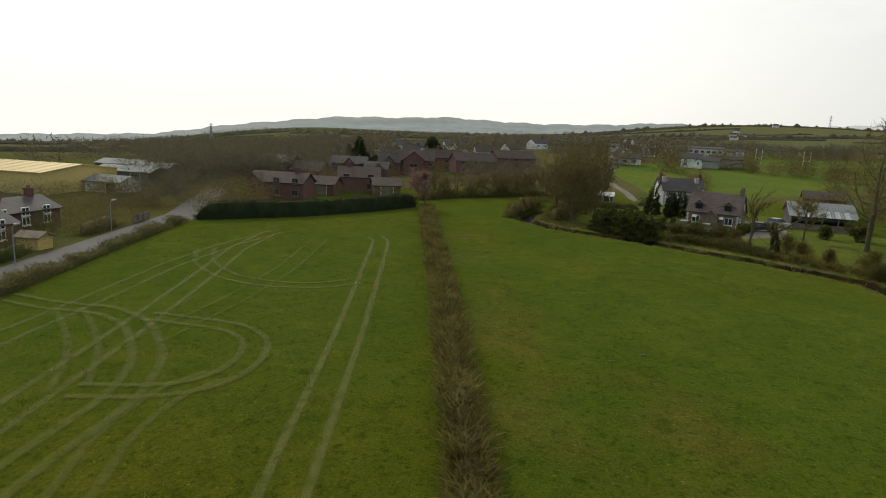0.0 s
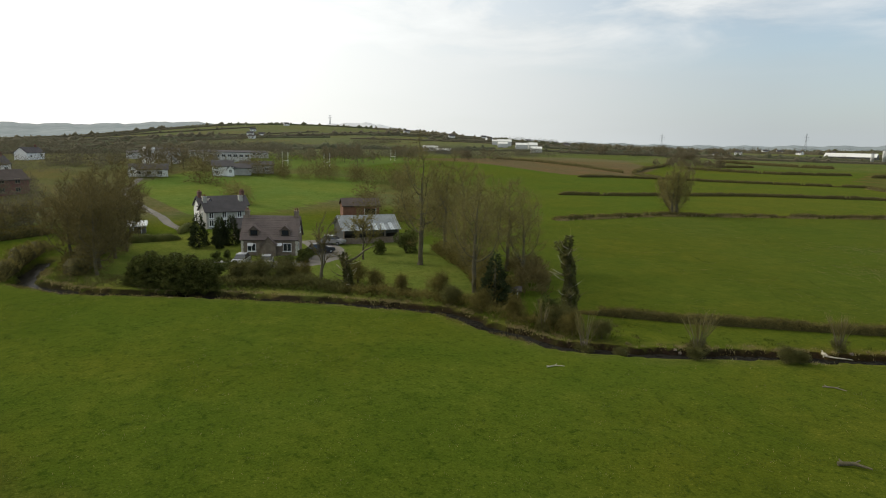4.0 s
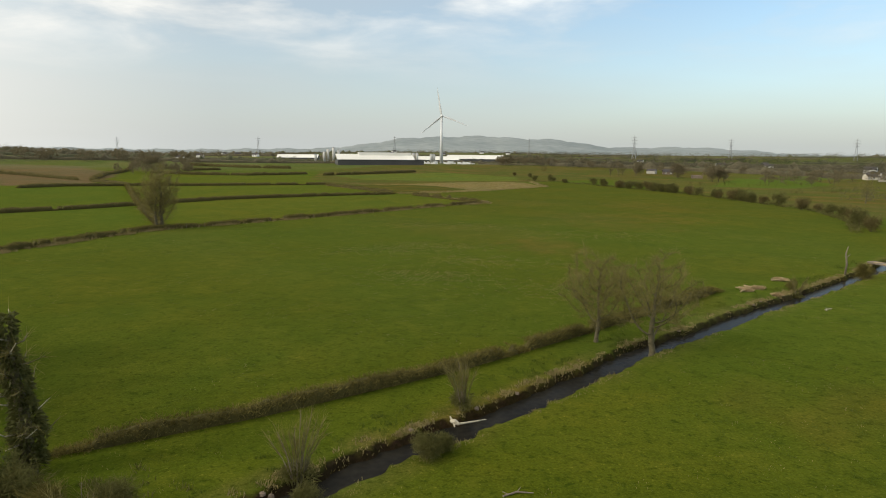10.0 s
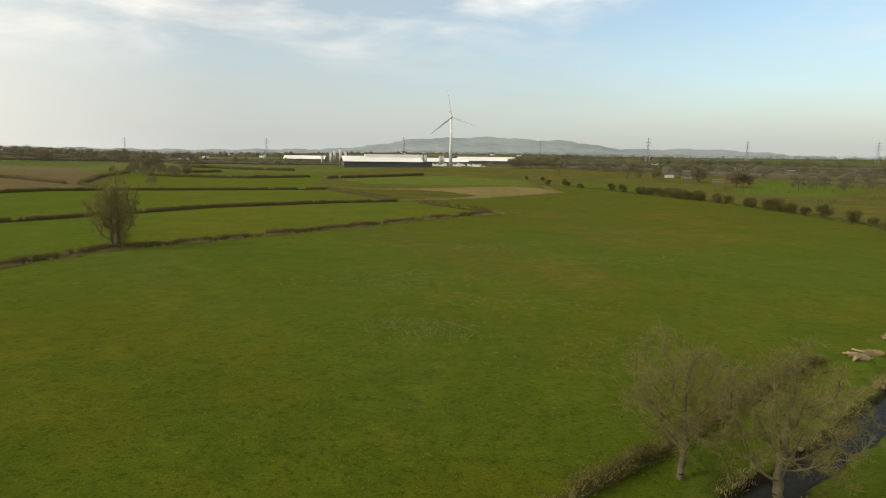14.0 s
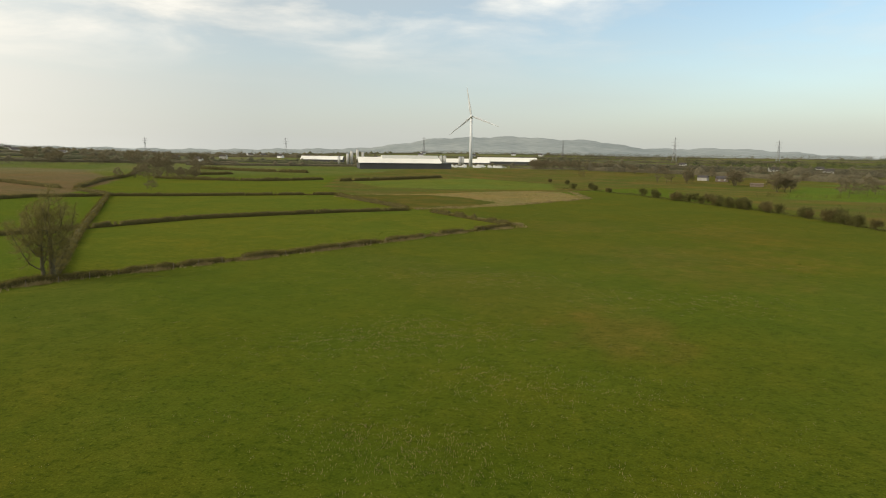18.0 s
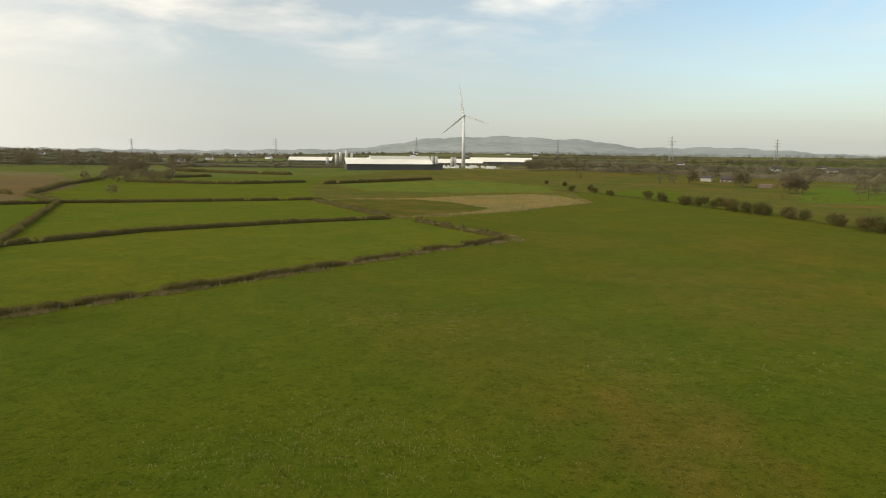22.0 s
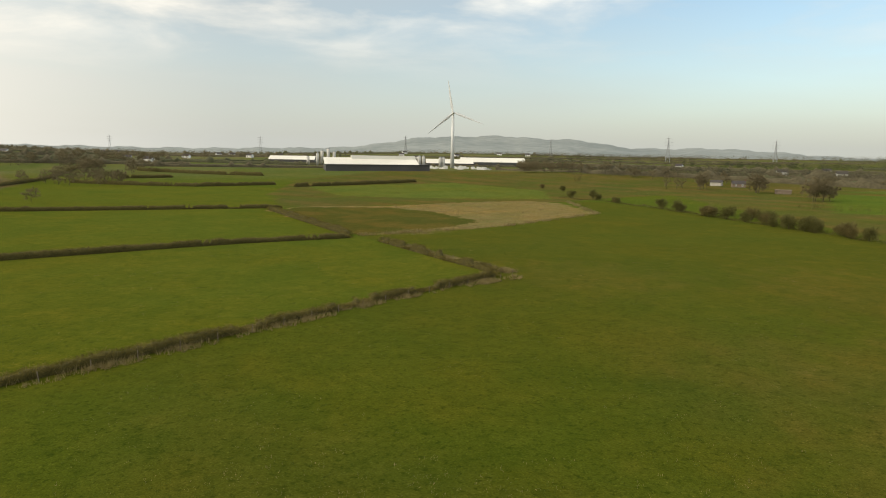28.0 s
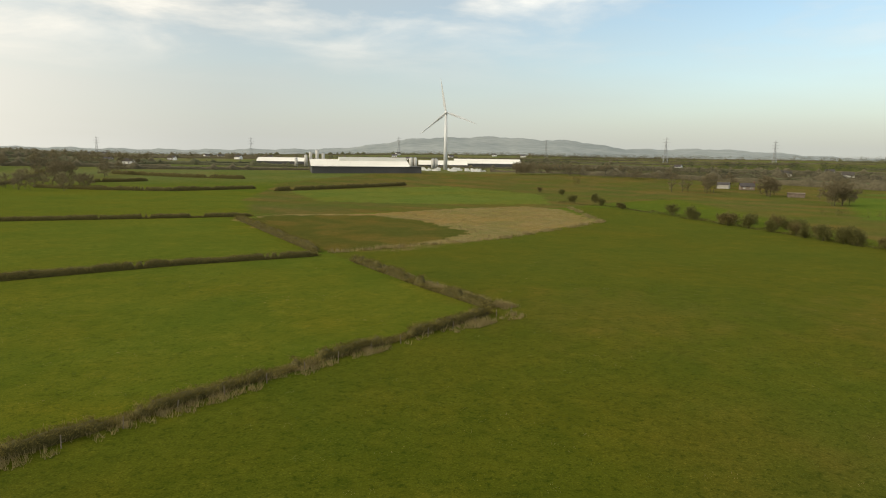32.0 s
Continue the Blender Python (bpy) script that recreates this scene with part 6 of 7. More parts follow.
# yard, drive and lane
tagged(new("driveway", mesh_of("driveway", ribbon([(-66.5, -94.5), (-63.5, -91.0), (-61.5, -86.5), (-64.5, -80.5), (-70.5, -77.5), (-80, -75)], 2.3, 0.02, 1.0, 0.04), GRAVEL, True)), "grey gravel drive round the cottage", "driveway", kind="structure")
tagged(new("lane", mesh_of("lane", ribbon([(-101, -88.5), (-110, -88), (-120, -86), (-133, -85), (-160, -82), (-195, -66)], 0.9, 0.02, 1.0, 0.04), GRAVEL, True)), "pale gravel lane running up to the houses", "lane", kind="structure")


def car(x, y, turn, mat, label):
    ob = thing("car", pose(x, y, gz(x, y) + 0.03, 0, 0, turn), label, "car", "parked cars")
    part("body", Shape().prism([(-2.0, 0.32), (2.0, 0.32), (2.05, 0.62), (1.9, 0.82), (1.0, 0.92), (-1.8, 0.95), (-2.05, 0.7)], -0.82, 0.82), mat, ob)
    cab = part("cabin", Shape().add([(-1.7, -0.76, 0.93), (1.0, -0.76, 0.91), (1.0, 0.76, 0.91), (-1.7, 0.76, 0.93), (-1.3, -0.6, 1.42), (0.25, -0.6, 1.42), (0.25, 0.6, 1.42), (-1.3, 0.6, 1.42)],
                                    [(0, 1, 5, 4), (1, 2, 6, 5), (2, 3, 7, 6), (3, 0, 4, 7)]), GLASS, ob)
    part("roof_panel", Shape().box(-1.3, -0.6, 1.423, 0.25, 0.6, 1.47), mat, cab)
    for wx in (-1.25, 1.3):
        for wy in (-0.83, 0.83):
            wheel = part("wheel", Shape().tube([(wx, wy - 0.1, 0.31), (wx, wy + 0.1, 0.31)], [0.31, 0.31], 14), TYRE, ob)
            part("rim", Shape().tube([(wx, wy - 0.11, 0.31), (wx, wy + 0.11, 0.31)], [0.19, 0.19], 10), STEEL, wheel)
    for wy in (-0.6, 0.6):
        part("headlight", Shape().box(1.98, wy - 0.16, 0.58, 2.07, wy + 0.16, 0.72), TINLIGHT, ob)


car(-65.6, -94.2, 320, CAR_SILVER, "silver car parked in front of the cottage")
car(-63.4, -91.6, 150, CAR_SILVER, "grey car parked by the cottage porch")
car(-67.5, -80.6, 80, CAR_DARK, "dark car parked beside the cottage")
car(-73.5, -74.6, 30, CAR_SILVER, "pale car parked near the barn")

# brick houses beyond the clipped hedge
front = tuple((x, z, 1.2, 1.1) for x in (-3.8, 0.2, 3.8) for z in (0.8, 2.9))
house("brick_house", -87, -161.5, 78, 10.5, 6.0, 3.2, 4.8, BRICK, BROWN_TILE, "red-brick house with a brown tiled roof", windows=front, wing=(-3.8, 3.0, 0.9, 3.2, 4.6), group="brick houses", frame_mat=WOOD, stacks=(3.0,))
house("brick_house", -104, -149.0, 96, 8.5, 6.5, 3.4, 5.3, BRICK, BROWN_TILE, "red-brick house with a broad tiled gable", windows=((-2.6, 2.9, 1.3, 1.1), (2.4, 2.9, 1.3, 1.1), (2.4, 0.8, 1.6, 1.2)), side=((-1, 0, 2.9, 1.0, 1.0),), group="brick houses", frame_mat=WOOD, stacks=(-2.0,))
house("garage", -96, -155.0, 80, 5.5, 5.5, 2.3, 3.6, BRICK, BROWN_TILE, "brick garage with a pitched tiled roof", category="garage", door=(0, 2.4, 2.0, WOOD), group="garages")
house("garage", -99, -143.0, 100, 5.5, 5.5, 2.3, 3.6, BRICK, BROWN_TILE, "brick garage with a pitched tiled roof", category="garage", door=(0, 2.4, 2.0, WOOD), group="garages")
house("brick_house", -136, -173.0, 70, 10.5, 6.5, 3.8, 5.6, BRICK, SLATE, "red-brick house with a slate roof and front gable", windows=front, wing=(-1.0, 3.0, 1.0, 3.8, 5.4), group="brick houses", frame_mat=WOOD)
house("brick_house", -128, -163.5, 70, 8.0, 5.5, 2.6, 4.6, BRICK, BROWN_TILE, "red-brick house with two bright roof windows", windows=((-2, 0.8, 1.2, 1.1), (2, 0.8, 1.2, 1.1)), group="brick houses", frame_mat=WOOD)
house("brick_house", -144, -155.5, 84, 9.5, 6.5, 3.8, 5.6, BRICK, SLATE, "red-brick house with a slate roof and front gable", windows=front, wing=(0.6, 3.0, 1.0, 3.8, 5.4), group="brick houses", frame_mat=WOOD)
house("brick_house", -136, -147.5, 84, 6.0, 5.5, 3.2, 4.8, BRICK, SLATE, "small brick house with a dormer gable", windows=((-1.5, 0.8, 1.2, 1.1),), wing=(0.8, 1.8, 0.3, 3.4, 4.6), group="brick houses", frame_mat=WOOD)
house("brick_house", -158, -137.5, 92, 10.0, 7.5, 4.6, 7.4, BRICK, BROWN_TILE, "tall red-brick house with a wide gable", windows=front, wing=(-1.0, 6.0, 1.0, 4.8, 7.2), group="brick houses", frame_mat=WOOD)
house("brick_house", -156, -145.5, 92, 6.0, 6, 4.0, 6.2, BRICK, SLATE, "red-brick house with an arched dormer", windows=((0, 0.8, 1.4, 1.2),), wing=(0, 2.4, 0.4, 4.4, 6.0), group="brick houses", frame_mat=WOOD)
house("brick_house", -172, -129.0, 100, 11, 7, 4.4, 6.8, BRICK, BROWN_TILE, "red-brick house half hidden by trees", windows=front, group="brick houses", frame_mat=WOOD, stacks=(-2,))
house("brick_house", -160, -121.0, 104, 12, 7, 4.0, 6.2, BRICK, BROWN_TILE, "red-brick house half hidden by trees", windows=front, group="brick houses", frame_mat=WOOD)
house("brick_house", -168, -108.0, 110, 13, 7, 3.8, 6.0, BRICK, BROWN_TILE, "long red-brick house half hidden by trees", windows=front, group="brick houses", frame_mat=WOOD)
for i, (x, y, w, mat, roof) in enumerate(((-262, -141, 8, RENDER, SLATE), (-216, -112, 8, CREAM, BROWN_TILE), (-226, -100, 7, RENDER, SLATE), (-330, -72, 11, RENDER, SLATE), (-320, -163, 12, RENDER, SLATE), (-290, -176, 9, CREAM, SLATE), (-236, -150, 9, CREAM, BROWN_TILE),
                                        (-275, -118, 9, RENDER, SLATE), (-300, -135, 9, RENDER, BROWN_TILE), (-250, -168, 8, CREAM, SLATE), (-340, -120, 10, RENDER, SLATE), (-360, -150, 10, CREAM, SLATE))):
    house("village_house", x, y, 80 + 17 * (i % 4), w, 6.5, 3.4, 5.8, mat, roof, "pale rendered village house among bare trees", windows=((-w * 0.28, 1.2, 1.2, 1.2), (w * 0.28, 1.2, 1.2, 1.2)), group="village houses", stacks=(w * 0.35,))
spire_cloud = mesh_of("crown", cone_cloud(2600, 10.5, 2.9, 0.8, 2, 0.8), CONIFER)
round_cloud = mesh_of("crown", leaf_cloud(3000, (4.4, 4.2, 5.2), 0.9, 16, seed=31), CONIFER)
for x, y, s, me in ((-198, -158.5, 1.0, spire_cloud), (-212, -168, 0.62, spire_cloud), (-206, -163, 0.7, spire_cloud), (-232, -131.5, 1.0, round_cloud), (-190, -155, 0.5, spire_cloud), (-185, -152, 0.45, round_cloud)):
    leafy_tree("dark_conifer", x, y, me, CONIFER, "tall dark evergreen among the village houses", high=10, group="village conifers", size=s, turn=x * 13, stem=3, trunk=0.35)
sail = thing("garden_tepee", pose(-172, -174.5, gz(-172, -174.5)), "small white pointed canopy behind the houses", "canopy")
part("canvas", Shape().tube([(0, 0, 1.2), (0, 0, 3.0), (0, 0, 5.0)], [1.3, 0.7, 0.05], 8), WHITE, sail)
part("mast", Shape().tube([(0, 0, 0), (0, 0, 5.3)], [0.06, 0.05], 6), STEEL, sail)

# beside the road: brick terrace, yellow warehouse, industrial sheds
house("terrace_house", -43.0, -185.0, 165, 12.0, 6.0, 2.2, 3.5, BRICK, SLATE, "brick terrace row with a dark slate roof", windows=tuple((x, z, 1.1, 1.0) for x in (-5, -2, 1, 4) for z in (0.5, 1.65)), category="terrace", stacks=(-4.5, 0, 4.5), side=((1, 0, 2.0, 1.0, 1.0),))
house("terrace_house", -30.5, -182.5, 165, 12.0, 6.0, 2.2, 3.5, BRICK, SLATE, "brick terrace row with a dark slate roof", windows=tuple((x, z, 1.1, 1.0) for x in (-5, -2, 1, 4) for z in (0.5, 1.65)), category="terrace", stacks=(-4.5, 0, 4.5))
house("garden_shed", -32.6, -174.6, 80, 2.4, 2.0, 1.4, 1.8, YELLOW, WOOD, "small yellow timber shed behind a hedge", category="shed")
ware = house("warehouse", -88, -213.0, 76, 34, 18, 3.8, 4.8, YELLOW, YELLOW, "large yellow clad warehouse with a shallow roof", category="warehouse")
for i in range(14):
    x = -16.5 + i * 2.5
    part("roof_seam", Shape().slab((x, -9.2, 3.92), (x + 0.12, -9.2, 3.92), (x + 0.12, 0, 4.96), (x, 0, 4.96), 0.05), YELLOW, ware)
for i, (x, y, w, d, e) in enumerate(((-126, -208, 11, 7, 2.4), (-106, -197.5, 13, 7, 2.4), (-86, -192.0, 7, 6, 2.0), (-118, -196.5, 8, 6, 2.4))):
    house("industrial_shed", x, y, 78, w, d, e, e + 0.9, GREYCLAD if i != 2 else CREAM, GREYSHEET, "low industrial shed with a grey roof", category="shed", group="industrial sheds", door=(w * 0.25, 1.8, 1.8, DARK))
for x, y in ((-25.0, -171.9), (-44.5, -172.6), (-8.0, -172.0)):
    lamp = thing("street_lamp", pose(x, y, gz(x, y)), "grey steel street lamp beside the road", "street lamp", "street lamps")
    part("pole", Shape().tube([(0, 0, 0), (0, 0, 3.4), (0, 0.25, 3.75)], [0.07, 0.05, 0.04], 8), STEEL, lamp)
    part("lamp_head", Shape().tube([(0, 0.2, 3.74), (0, 0.7, 3.82)], [0.10, 0.08], 6), TINLIGHT, lamp)
fence = thing("garden_fence", pose(-52.5, -172.6, 0), "pale board fence beside the road", "fence")
for i in range(16):
    part("board", Shape().box(-2.4 + i * 0.3, -0.02, 0, -2.12 + i * 0.3, 0.02, 1.05 + 0.03 * (i % 3)), WOOD, fence)
for i in range(4):
    part("post", Shape().box(-2.42 + i * 1.55, 0.022, 0, -2.32 + i * 1.55, 0.12, 1.15), WOOD, fence)

# works and houses above the meadow
works = thing("silo_works", pose(-245, -46, gz(-245, -46), 0, 0, 70), "pale works with twin round silos and a hopper", "works")
for x in (-3.2, 0.4):
    part("silo", Shape().tube([(x, 0, 0), (x, 0, 8.4), (x, 0, 9.2)], [1.1, 1.1, 0.5], 16), RENDER, works)
part("base_block", Shape().box(-4.6, -1.6, 0, 1.8, 2.0, 4.0), RENDER, works)
part("hopper", Shape().prism([(3.4, 0), (8, 0), (8, 3.2), (6.2, 7.4), (4.6, 7.4), (3.4, 5)], -2, 2), CONCRETE, works)
works.scale = (0.78, 0.78, 0.78)
part("conveyor", Shape().tube([(6.6, 0, 7.0), (11, 0, 2.0)], [0.5, 0.5], 6), STEEL, works)
house("bungalow", -199, -62.5, 72, 11, 6, 2.3, 4.0, RENDER, SLATE, "white bungalow with a grey slate roof", windows=((-3, 0.8, 1.4, 1.0), (0, 0.8, 1.4, 1.0), (3.2, 0.8, 1.4, 1.0)), wing=(-4.6, 2.6, 1.6, 2.2, 3.6))
house("white_house", -198, -38.5, 66, 7, 6, 3.4, 5.2, RENDER, SLATE, "white rendered house above the meadow", windows=((-2, 0.8, 1.2, 1.1), (1.8, 0.8, 1.2, 1.1), (-2, 2.2, 1.1, 0.9), (1.8, 2.2, 1.1, 0.9)), wing=(2.4, 2.4, 2, 2.4, 3.6))
house("stone_hall", -206, -22.0, 62, 12, 6, 3.2, 4.4, GREYSTONE, SLATE, "long grey stone hall beside the meadow", windows=((-3.5, 1.0, 1.2, 1.2), (3.5, 1.0, 1.2, 1.2)), category="hall")
house("stone_hall", -200, -30.5, 64, 6, 6, 2.6, 4.0, GREYSTONE, SLATE, "low grey stone hall beside the meadow", category="hall")
for i, (x, y, w) in enumerate(((-345, 14, 14), (-340, 46, 10), (-330, -26, 8))):
    house("works_building", x, y, 66, w, 8, 3.2, 4.2, CONCRETE, SLATE, "long pale flat-roofed works building", windows=tuple((-w / 2 + 2 + k * 3.0, 1.8, 1.8, 1.2) for k in range(int(w / 3) - 1)), category="works", group="works buildings")
house("works_building", -286, 2, 66, 22, 7, 4.6, 5.4, CONCRETE, SLATE, "long pale works building with a row of windows", windows=tuple((-9.5 + k * 2.7, 2.2, 1.9, 1.4) for k in range(8)), category="works", group="works buildings")
house("works_building", -262, -34, 66, 9, 7, 5.6, 6.6, RENDER, SLATE, "tall white works building beside the silos", windows=tuple((-3 + k * 3.0, 2.6, 1.4, 1.4) for k in range(3)), category="works", group="works buildings")
for x, y in ((-236, 6), (-228, 22), (-296, 112)):
    goal = thing("rugby_posts", pose(x, y, gz(x, y), 0, 0, 30), "white rugby goal posts on a playing field", "goal posts", "rugby posts")
    for s in (-1.4, 1.4):
        part("upright", Shape().tube([(s, 0, 0), (s, 0, 6.2)], [0.085, 0.075], 6), WHITE, goal)
    part("crossbar", Shape().tube([(-1.4, 0, 2.4), (1.4, 0, 2.4)], [0.10, 0.10], 6), WHITE, goal)
for i, (x, y, w, h) in enumerate(((-560, 505, 18, 9), (-446, 432, 12, 7), (-455, 300, 14, 5), (-520, 340, 16, 6), (-470, 455, 10, 10), (-500, 470, 14, 8), (-540, 480, 12, 7), (-585, 520, 16, 7))):
    house("quarry_works", x, y, 45, w, 10, h * 0.7, h, CONCRETE if i != 2 else GREYCLAD, SHEDROOF, "pale works building on the wooded ridge", category="works", group="ridge works")


# ---- sheds by the turbine ----
main = thing("factory_shed", pose(-88, 528, gz(-88, 528), 0, 0, 17), "long dark-clad factory shed with a pale roof", "factory")
part("wall", Shape().box(-38, -2, -1, 38, 30, 5.0), GREYCLAD, main)
for i in range(42):
    x = -39 + i * 1.86
    part("roof_sheet", Shape().slab((x, -3, 5.3), (x + 1.80, -3, 5.3), (x + 1.80, 15, 10.6), (x, 15, 10.6), 0.15), SHEDROOF, main)
for i in range(14):
    x = -37.8 + i * 5.4
    part("wall_bay", Shape().box(x, -2.12, -0.5, x + 5.0, -2.003, 4.6), GREYCLAD, main)
part("rear_roof", Shape().slab((39, 31, 5.3), (-39, 31, 5.3), (-39, 15, 10.6), (39, 15, 10.6), 0.15), SHEDROOF, main)
part("upper_roof", Shape().prism([(-16, 9.2), (38, 9.2), (38, 12.4), (-16, 12.4)], 11, 19), SHEDROOF, main)
part("end_bay", Shape().box(38.003, -2.5, -1, 48, 20, 5.0).box(38.003, -3, 5.003, 48.5, 20, 5.5), GREYCLAD, main)
for i, (x, y, w, d, e, r) in enumerate(((-250, 850, 60, 24, 7, 9), (-130, 760, 44, 22, 8.5, 10.5), (-38, 800, 58, 22, 6.5, 9), (16, 850, 84, 24, 9, 11))):
    house("factory_shed", x, y, 6, w, d, e * 0.55, r * 0.95, GREYCLAD, SHEDROOF, "long factory shed with a pale roof", category="factory", group="factory sheds")
for i, (x, y, h) in enumerate(((-178, 700, 13), (-174, 704, 16), (-166, 700, 18), (-160, 702, 15), (-60, 640, 11.5), (-56, 641, 11.5), (-40, 655, 10.5), (-37, 656, 10.5), (-190, 705, 9))):
    silo = thing("silo", pose(x, y, gz(x, y)), "pale steel feed silo beside the sheds", "silo", "feed silos")
    part("drum", Shape().tube([(0, 0, 1.2), (0, 0, h)], [1.7, 1.7], 14), CONCRETE, silo, smooth=True)
    part("cone_roof", Shape().tube([(0, 0, h + 0.003), (0, 0, h + 1.2)], [1.75, 0.3], 14), STEEL, silo)
    for a in range(4):
        part("leg", Shape().box(1.2 * math.cos(a * 1.57) - 0.1, 1.2 * math.sin(a * 1.57) - 0.1, 0, 1.2 * math.cos(a * 1.57) + 0.1, 1.2 * math.sin(a * 1.57) + 0.1, 1.25), STEEL, silo)
yard = np.random.default_rng(5)
for i in range(34):
    x, y = -58 + 72 * yard.random(), 606 + 44 * yard.random()
    if abs(x + 28.5) < 4:
        continue
    w, h = yard.uniform(2.5, 6), yard.uniform(1.2, 3.2)
    st = thing("wrapped_stack", pose(x, y, gz(x, y), 0, 0, float(yard.uniform(-20, 20))), "stack of white plastic-wrapped blocks in the yard", "stack", "yard stacks")
    part("block", Shape().box(-w / 2, -1.2, 0, w * 0.1, 1.2, h), WHITE, st)
    part("block", Shape().box(w * 0.1 + 0.05, -1.0, 0, w / 2, 1.1, h * yard.uniform(0.5, 0.95)), WHITE, st)

# estate to the east
for i, (x, y, w, turn, mat) in enumerate(((300, 352, 11, 40, GREYSTONE), (286, 352, 9, -30, CREAM), (268, 362, 8, 50, GREYSTONE), (318, 385, 12, -30, CREAM), (340, 372, 12, 40, CREAM), (290, 395, 10, 10, GREYSTONE), (355, 410, 13, -30, CREAM), (330, 425, 12, 40, CREAM), (272, 385, 9, 0, CREAM), (316, 362, 10, -30, CREAM), (345, 392, 10, 50, GREYSTONE))):
    house("estate_house", x + 34, y, turn, w * 0.85, 6.5, 3.0, 5.2, mat, SLATE, "pale grey estate house with a slate roof", windows=tuple((-w / 2 + 2 + k * 3.4, z, 1.3, 1.2) for k in range(max(1, int((w - 2) / 3.4))) for z in (0.9,)), group="estate houses")
house("ruined_farm", 167, 424, -10, 8, 5, 2.4, 4.2, STONE, SLATE, "old stone farmhouse among bare trees", windows=((-2, 0.9, 1, 1.1), (2, 0.9, 1, 1.1)), stacks=(4,))
house("ruined_farm", 175, 380, -14, 8, 4, 2.2, 2.5, STONE, STONE, "roofless pale farm outbuilding", category="outhouse")
house("farm_shed", 156, 432, -30, 7, 6, 2.6, 3.8, GREYSTONE, SLATE, "pale-gabled farm shed among bare trees", category="shed")
far_house = house("far_house", -420, 900, 0, 10, 7, 3.4, 6.0, RENDER, SLATE, "distant white house among hedgerows", windows=((-2.5, 1.1, 1.4, 1.3), (2.5, 1.1, 1.4, 1.3)), group="far houses")
spots = np.random.default_rng(17)
for i in range(46):
    az = radians(spots.uniform(-66, 42))
    dist = spots.uniform(700 if az > radians(-62) else 850, 1600)
    x, y = math.sin(az) * dist, -100 + math.cos(az) * dist
    if -300 < x < 260 and y < 950:
        continue
    copy_thing(far_house, pose(x, y, gz(x, y), 0, 0, float(-math.degrees(az) + spots.uniform(-40, 40))))


# ---- pylons ----
def pylon(x, y, high, turn):
    ob = thing("pylon", pose(x, y, gz(x, y), 0, 0, turn), "grey steel lattice electricity pylon on the skyline", "pylon", "pylons")
    b = high * 0.085
    for sx in (-1, 1):
        for sy in (-1, 1):
            part("leg", Shape().tube([(sx * b, sy * b, 0), (sx * b * 0.35, sy * b * 0.35, high * 0.6), (sx * 0.2, sy * 0.2, high)], [0.34, 0.26, 0.16], 4), STEEL, ob)
    lattice = Shape()
    levels = [0.0, 0.12, 0.24, 0.35, 0.46, 0.56, 0.66, 0.76, 0.86, 0.95]
    half_at = lambda t: b * (1 - t / 0.6 * 0.65) if t < 0.6 else b * 0.35 * (1 - (t - 0.6) / 0.4) + 0.2
    for t0, t1 in zip(levels, levels[1:]):
        w0, w1 = half_at(t0), half_at(t1)
        for s in (-1, 1):
            lattice.tube([(-w0, s * w0, t0 * high), (w1, s * w1, t1 * high)], [0.14, 0.14], 3).tube([(w0, s * w0, t0 * high), (-w1, s * w1, t1 * high)], [0.14, 0.14], 3)
            lattice.tube([(s * w0, -w0, t0 * high), (s * w1, w1, t1 * high)], [0.14, 0.14], 3)
    part("lattice", lattice, STEEL, ob, kind="stuff")
    for t, arm in ((0.64, 0.15), (0.77, 0.17), (0.90, 0.13)):
        part("cross_arm", Shape().tube([(-arm * high, 0, t * high), (0, 0, t * high + 1.2), (arm * high, 0, t * high)], [0.12, 0.35, 0.12], 4), STEEL, ob)


for x, y, h, turn in ((-514, 1480, 44, 20), (-171, 1460, 40, 15), (337, 1186, 46, -10), (536, 1209, 40, -15), (160, 1500, 38, 0), (-800, 1350, 38, 30), (690, 1050, 38, -30), (-760, -395, 20, 80), (-1130, 600, 24, 60)):
    pylon(x, y, h, turn)


# ---- distant hills ----
RIDGE = [(-135, -1.9), (-122, -1.75), (-113, -1.4), (-107, -0.4), (-98, 0.7), (-93, 0.8), (-89, 1.05), (-81, 0.8), (-74, 1.0), (-70, 1.35), (-65, 1.1), (-61, 1.0), (-56, 1.15), (-48, 0.75), (-37, 0.35), (-25, 0.3),
         (-12, 0.55), (-9, 0.9), (-5.5, 1.5), (1.6, 1.75), (5, 1.5), (8, 1.5), (12, 0.85), (16, 0.80), (19, 0.9), (23, 0.65), (28, 0.3), (36, 0.05), (60, -0.1)]
az_ = np.arange(-135, 60, 0.5)
el_ = np.interp(az_, [a for a, _ in RIDGE], [e for _, e in RIDGE])
el_ = np.convolve(np.pad(el_, 3, "edge"), np.array([1, 2, 3, 4, 3, 2, 1]) / 16, "valid")
el_ = el_ + 0.05 * np.sin(az_ * 1.9) + 0.03 * np.sin(az_ * 5.3 + 1)
steps_ = np.linspace(0, 1, 14)
hv = []
for t in steps_:
    dist = 2300 + 2100 * t
    crest = 17 + 4400 * np.tan(np.radians(el_))
    foot = land(np.sin(np.radians(az_)) * 2300, -100 + np.cos(np.radians(az_)) * 2300) - 14
    z = foot + (crest - foot) * (t * t * (3 - 2 * t)) + 12 * np.sin(az_ * 0.9 + 6 * t) * t * (1 - t)
    hv.append(np.stack([np.sin(np.radians(az_)) * dist, -100 + np.cos(np.radians(az_)) * dist, z], 1))
hv = np.stack(hv, 1)
k1, k2 = hv.shape[:2]
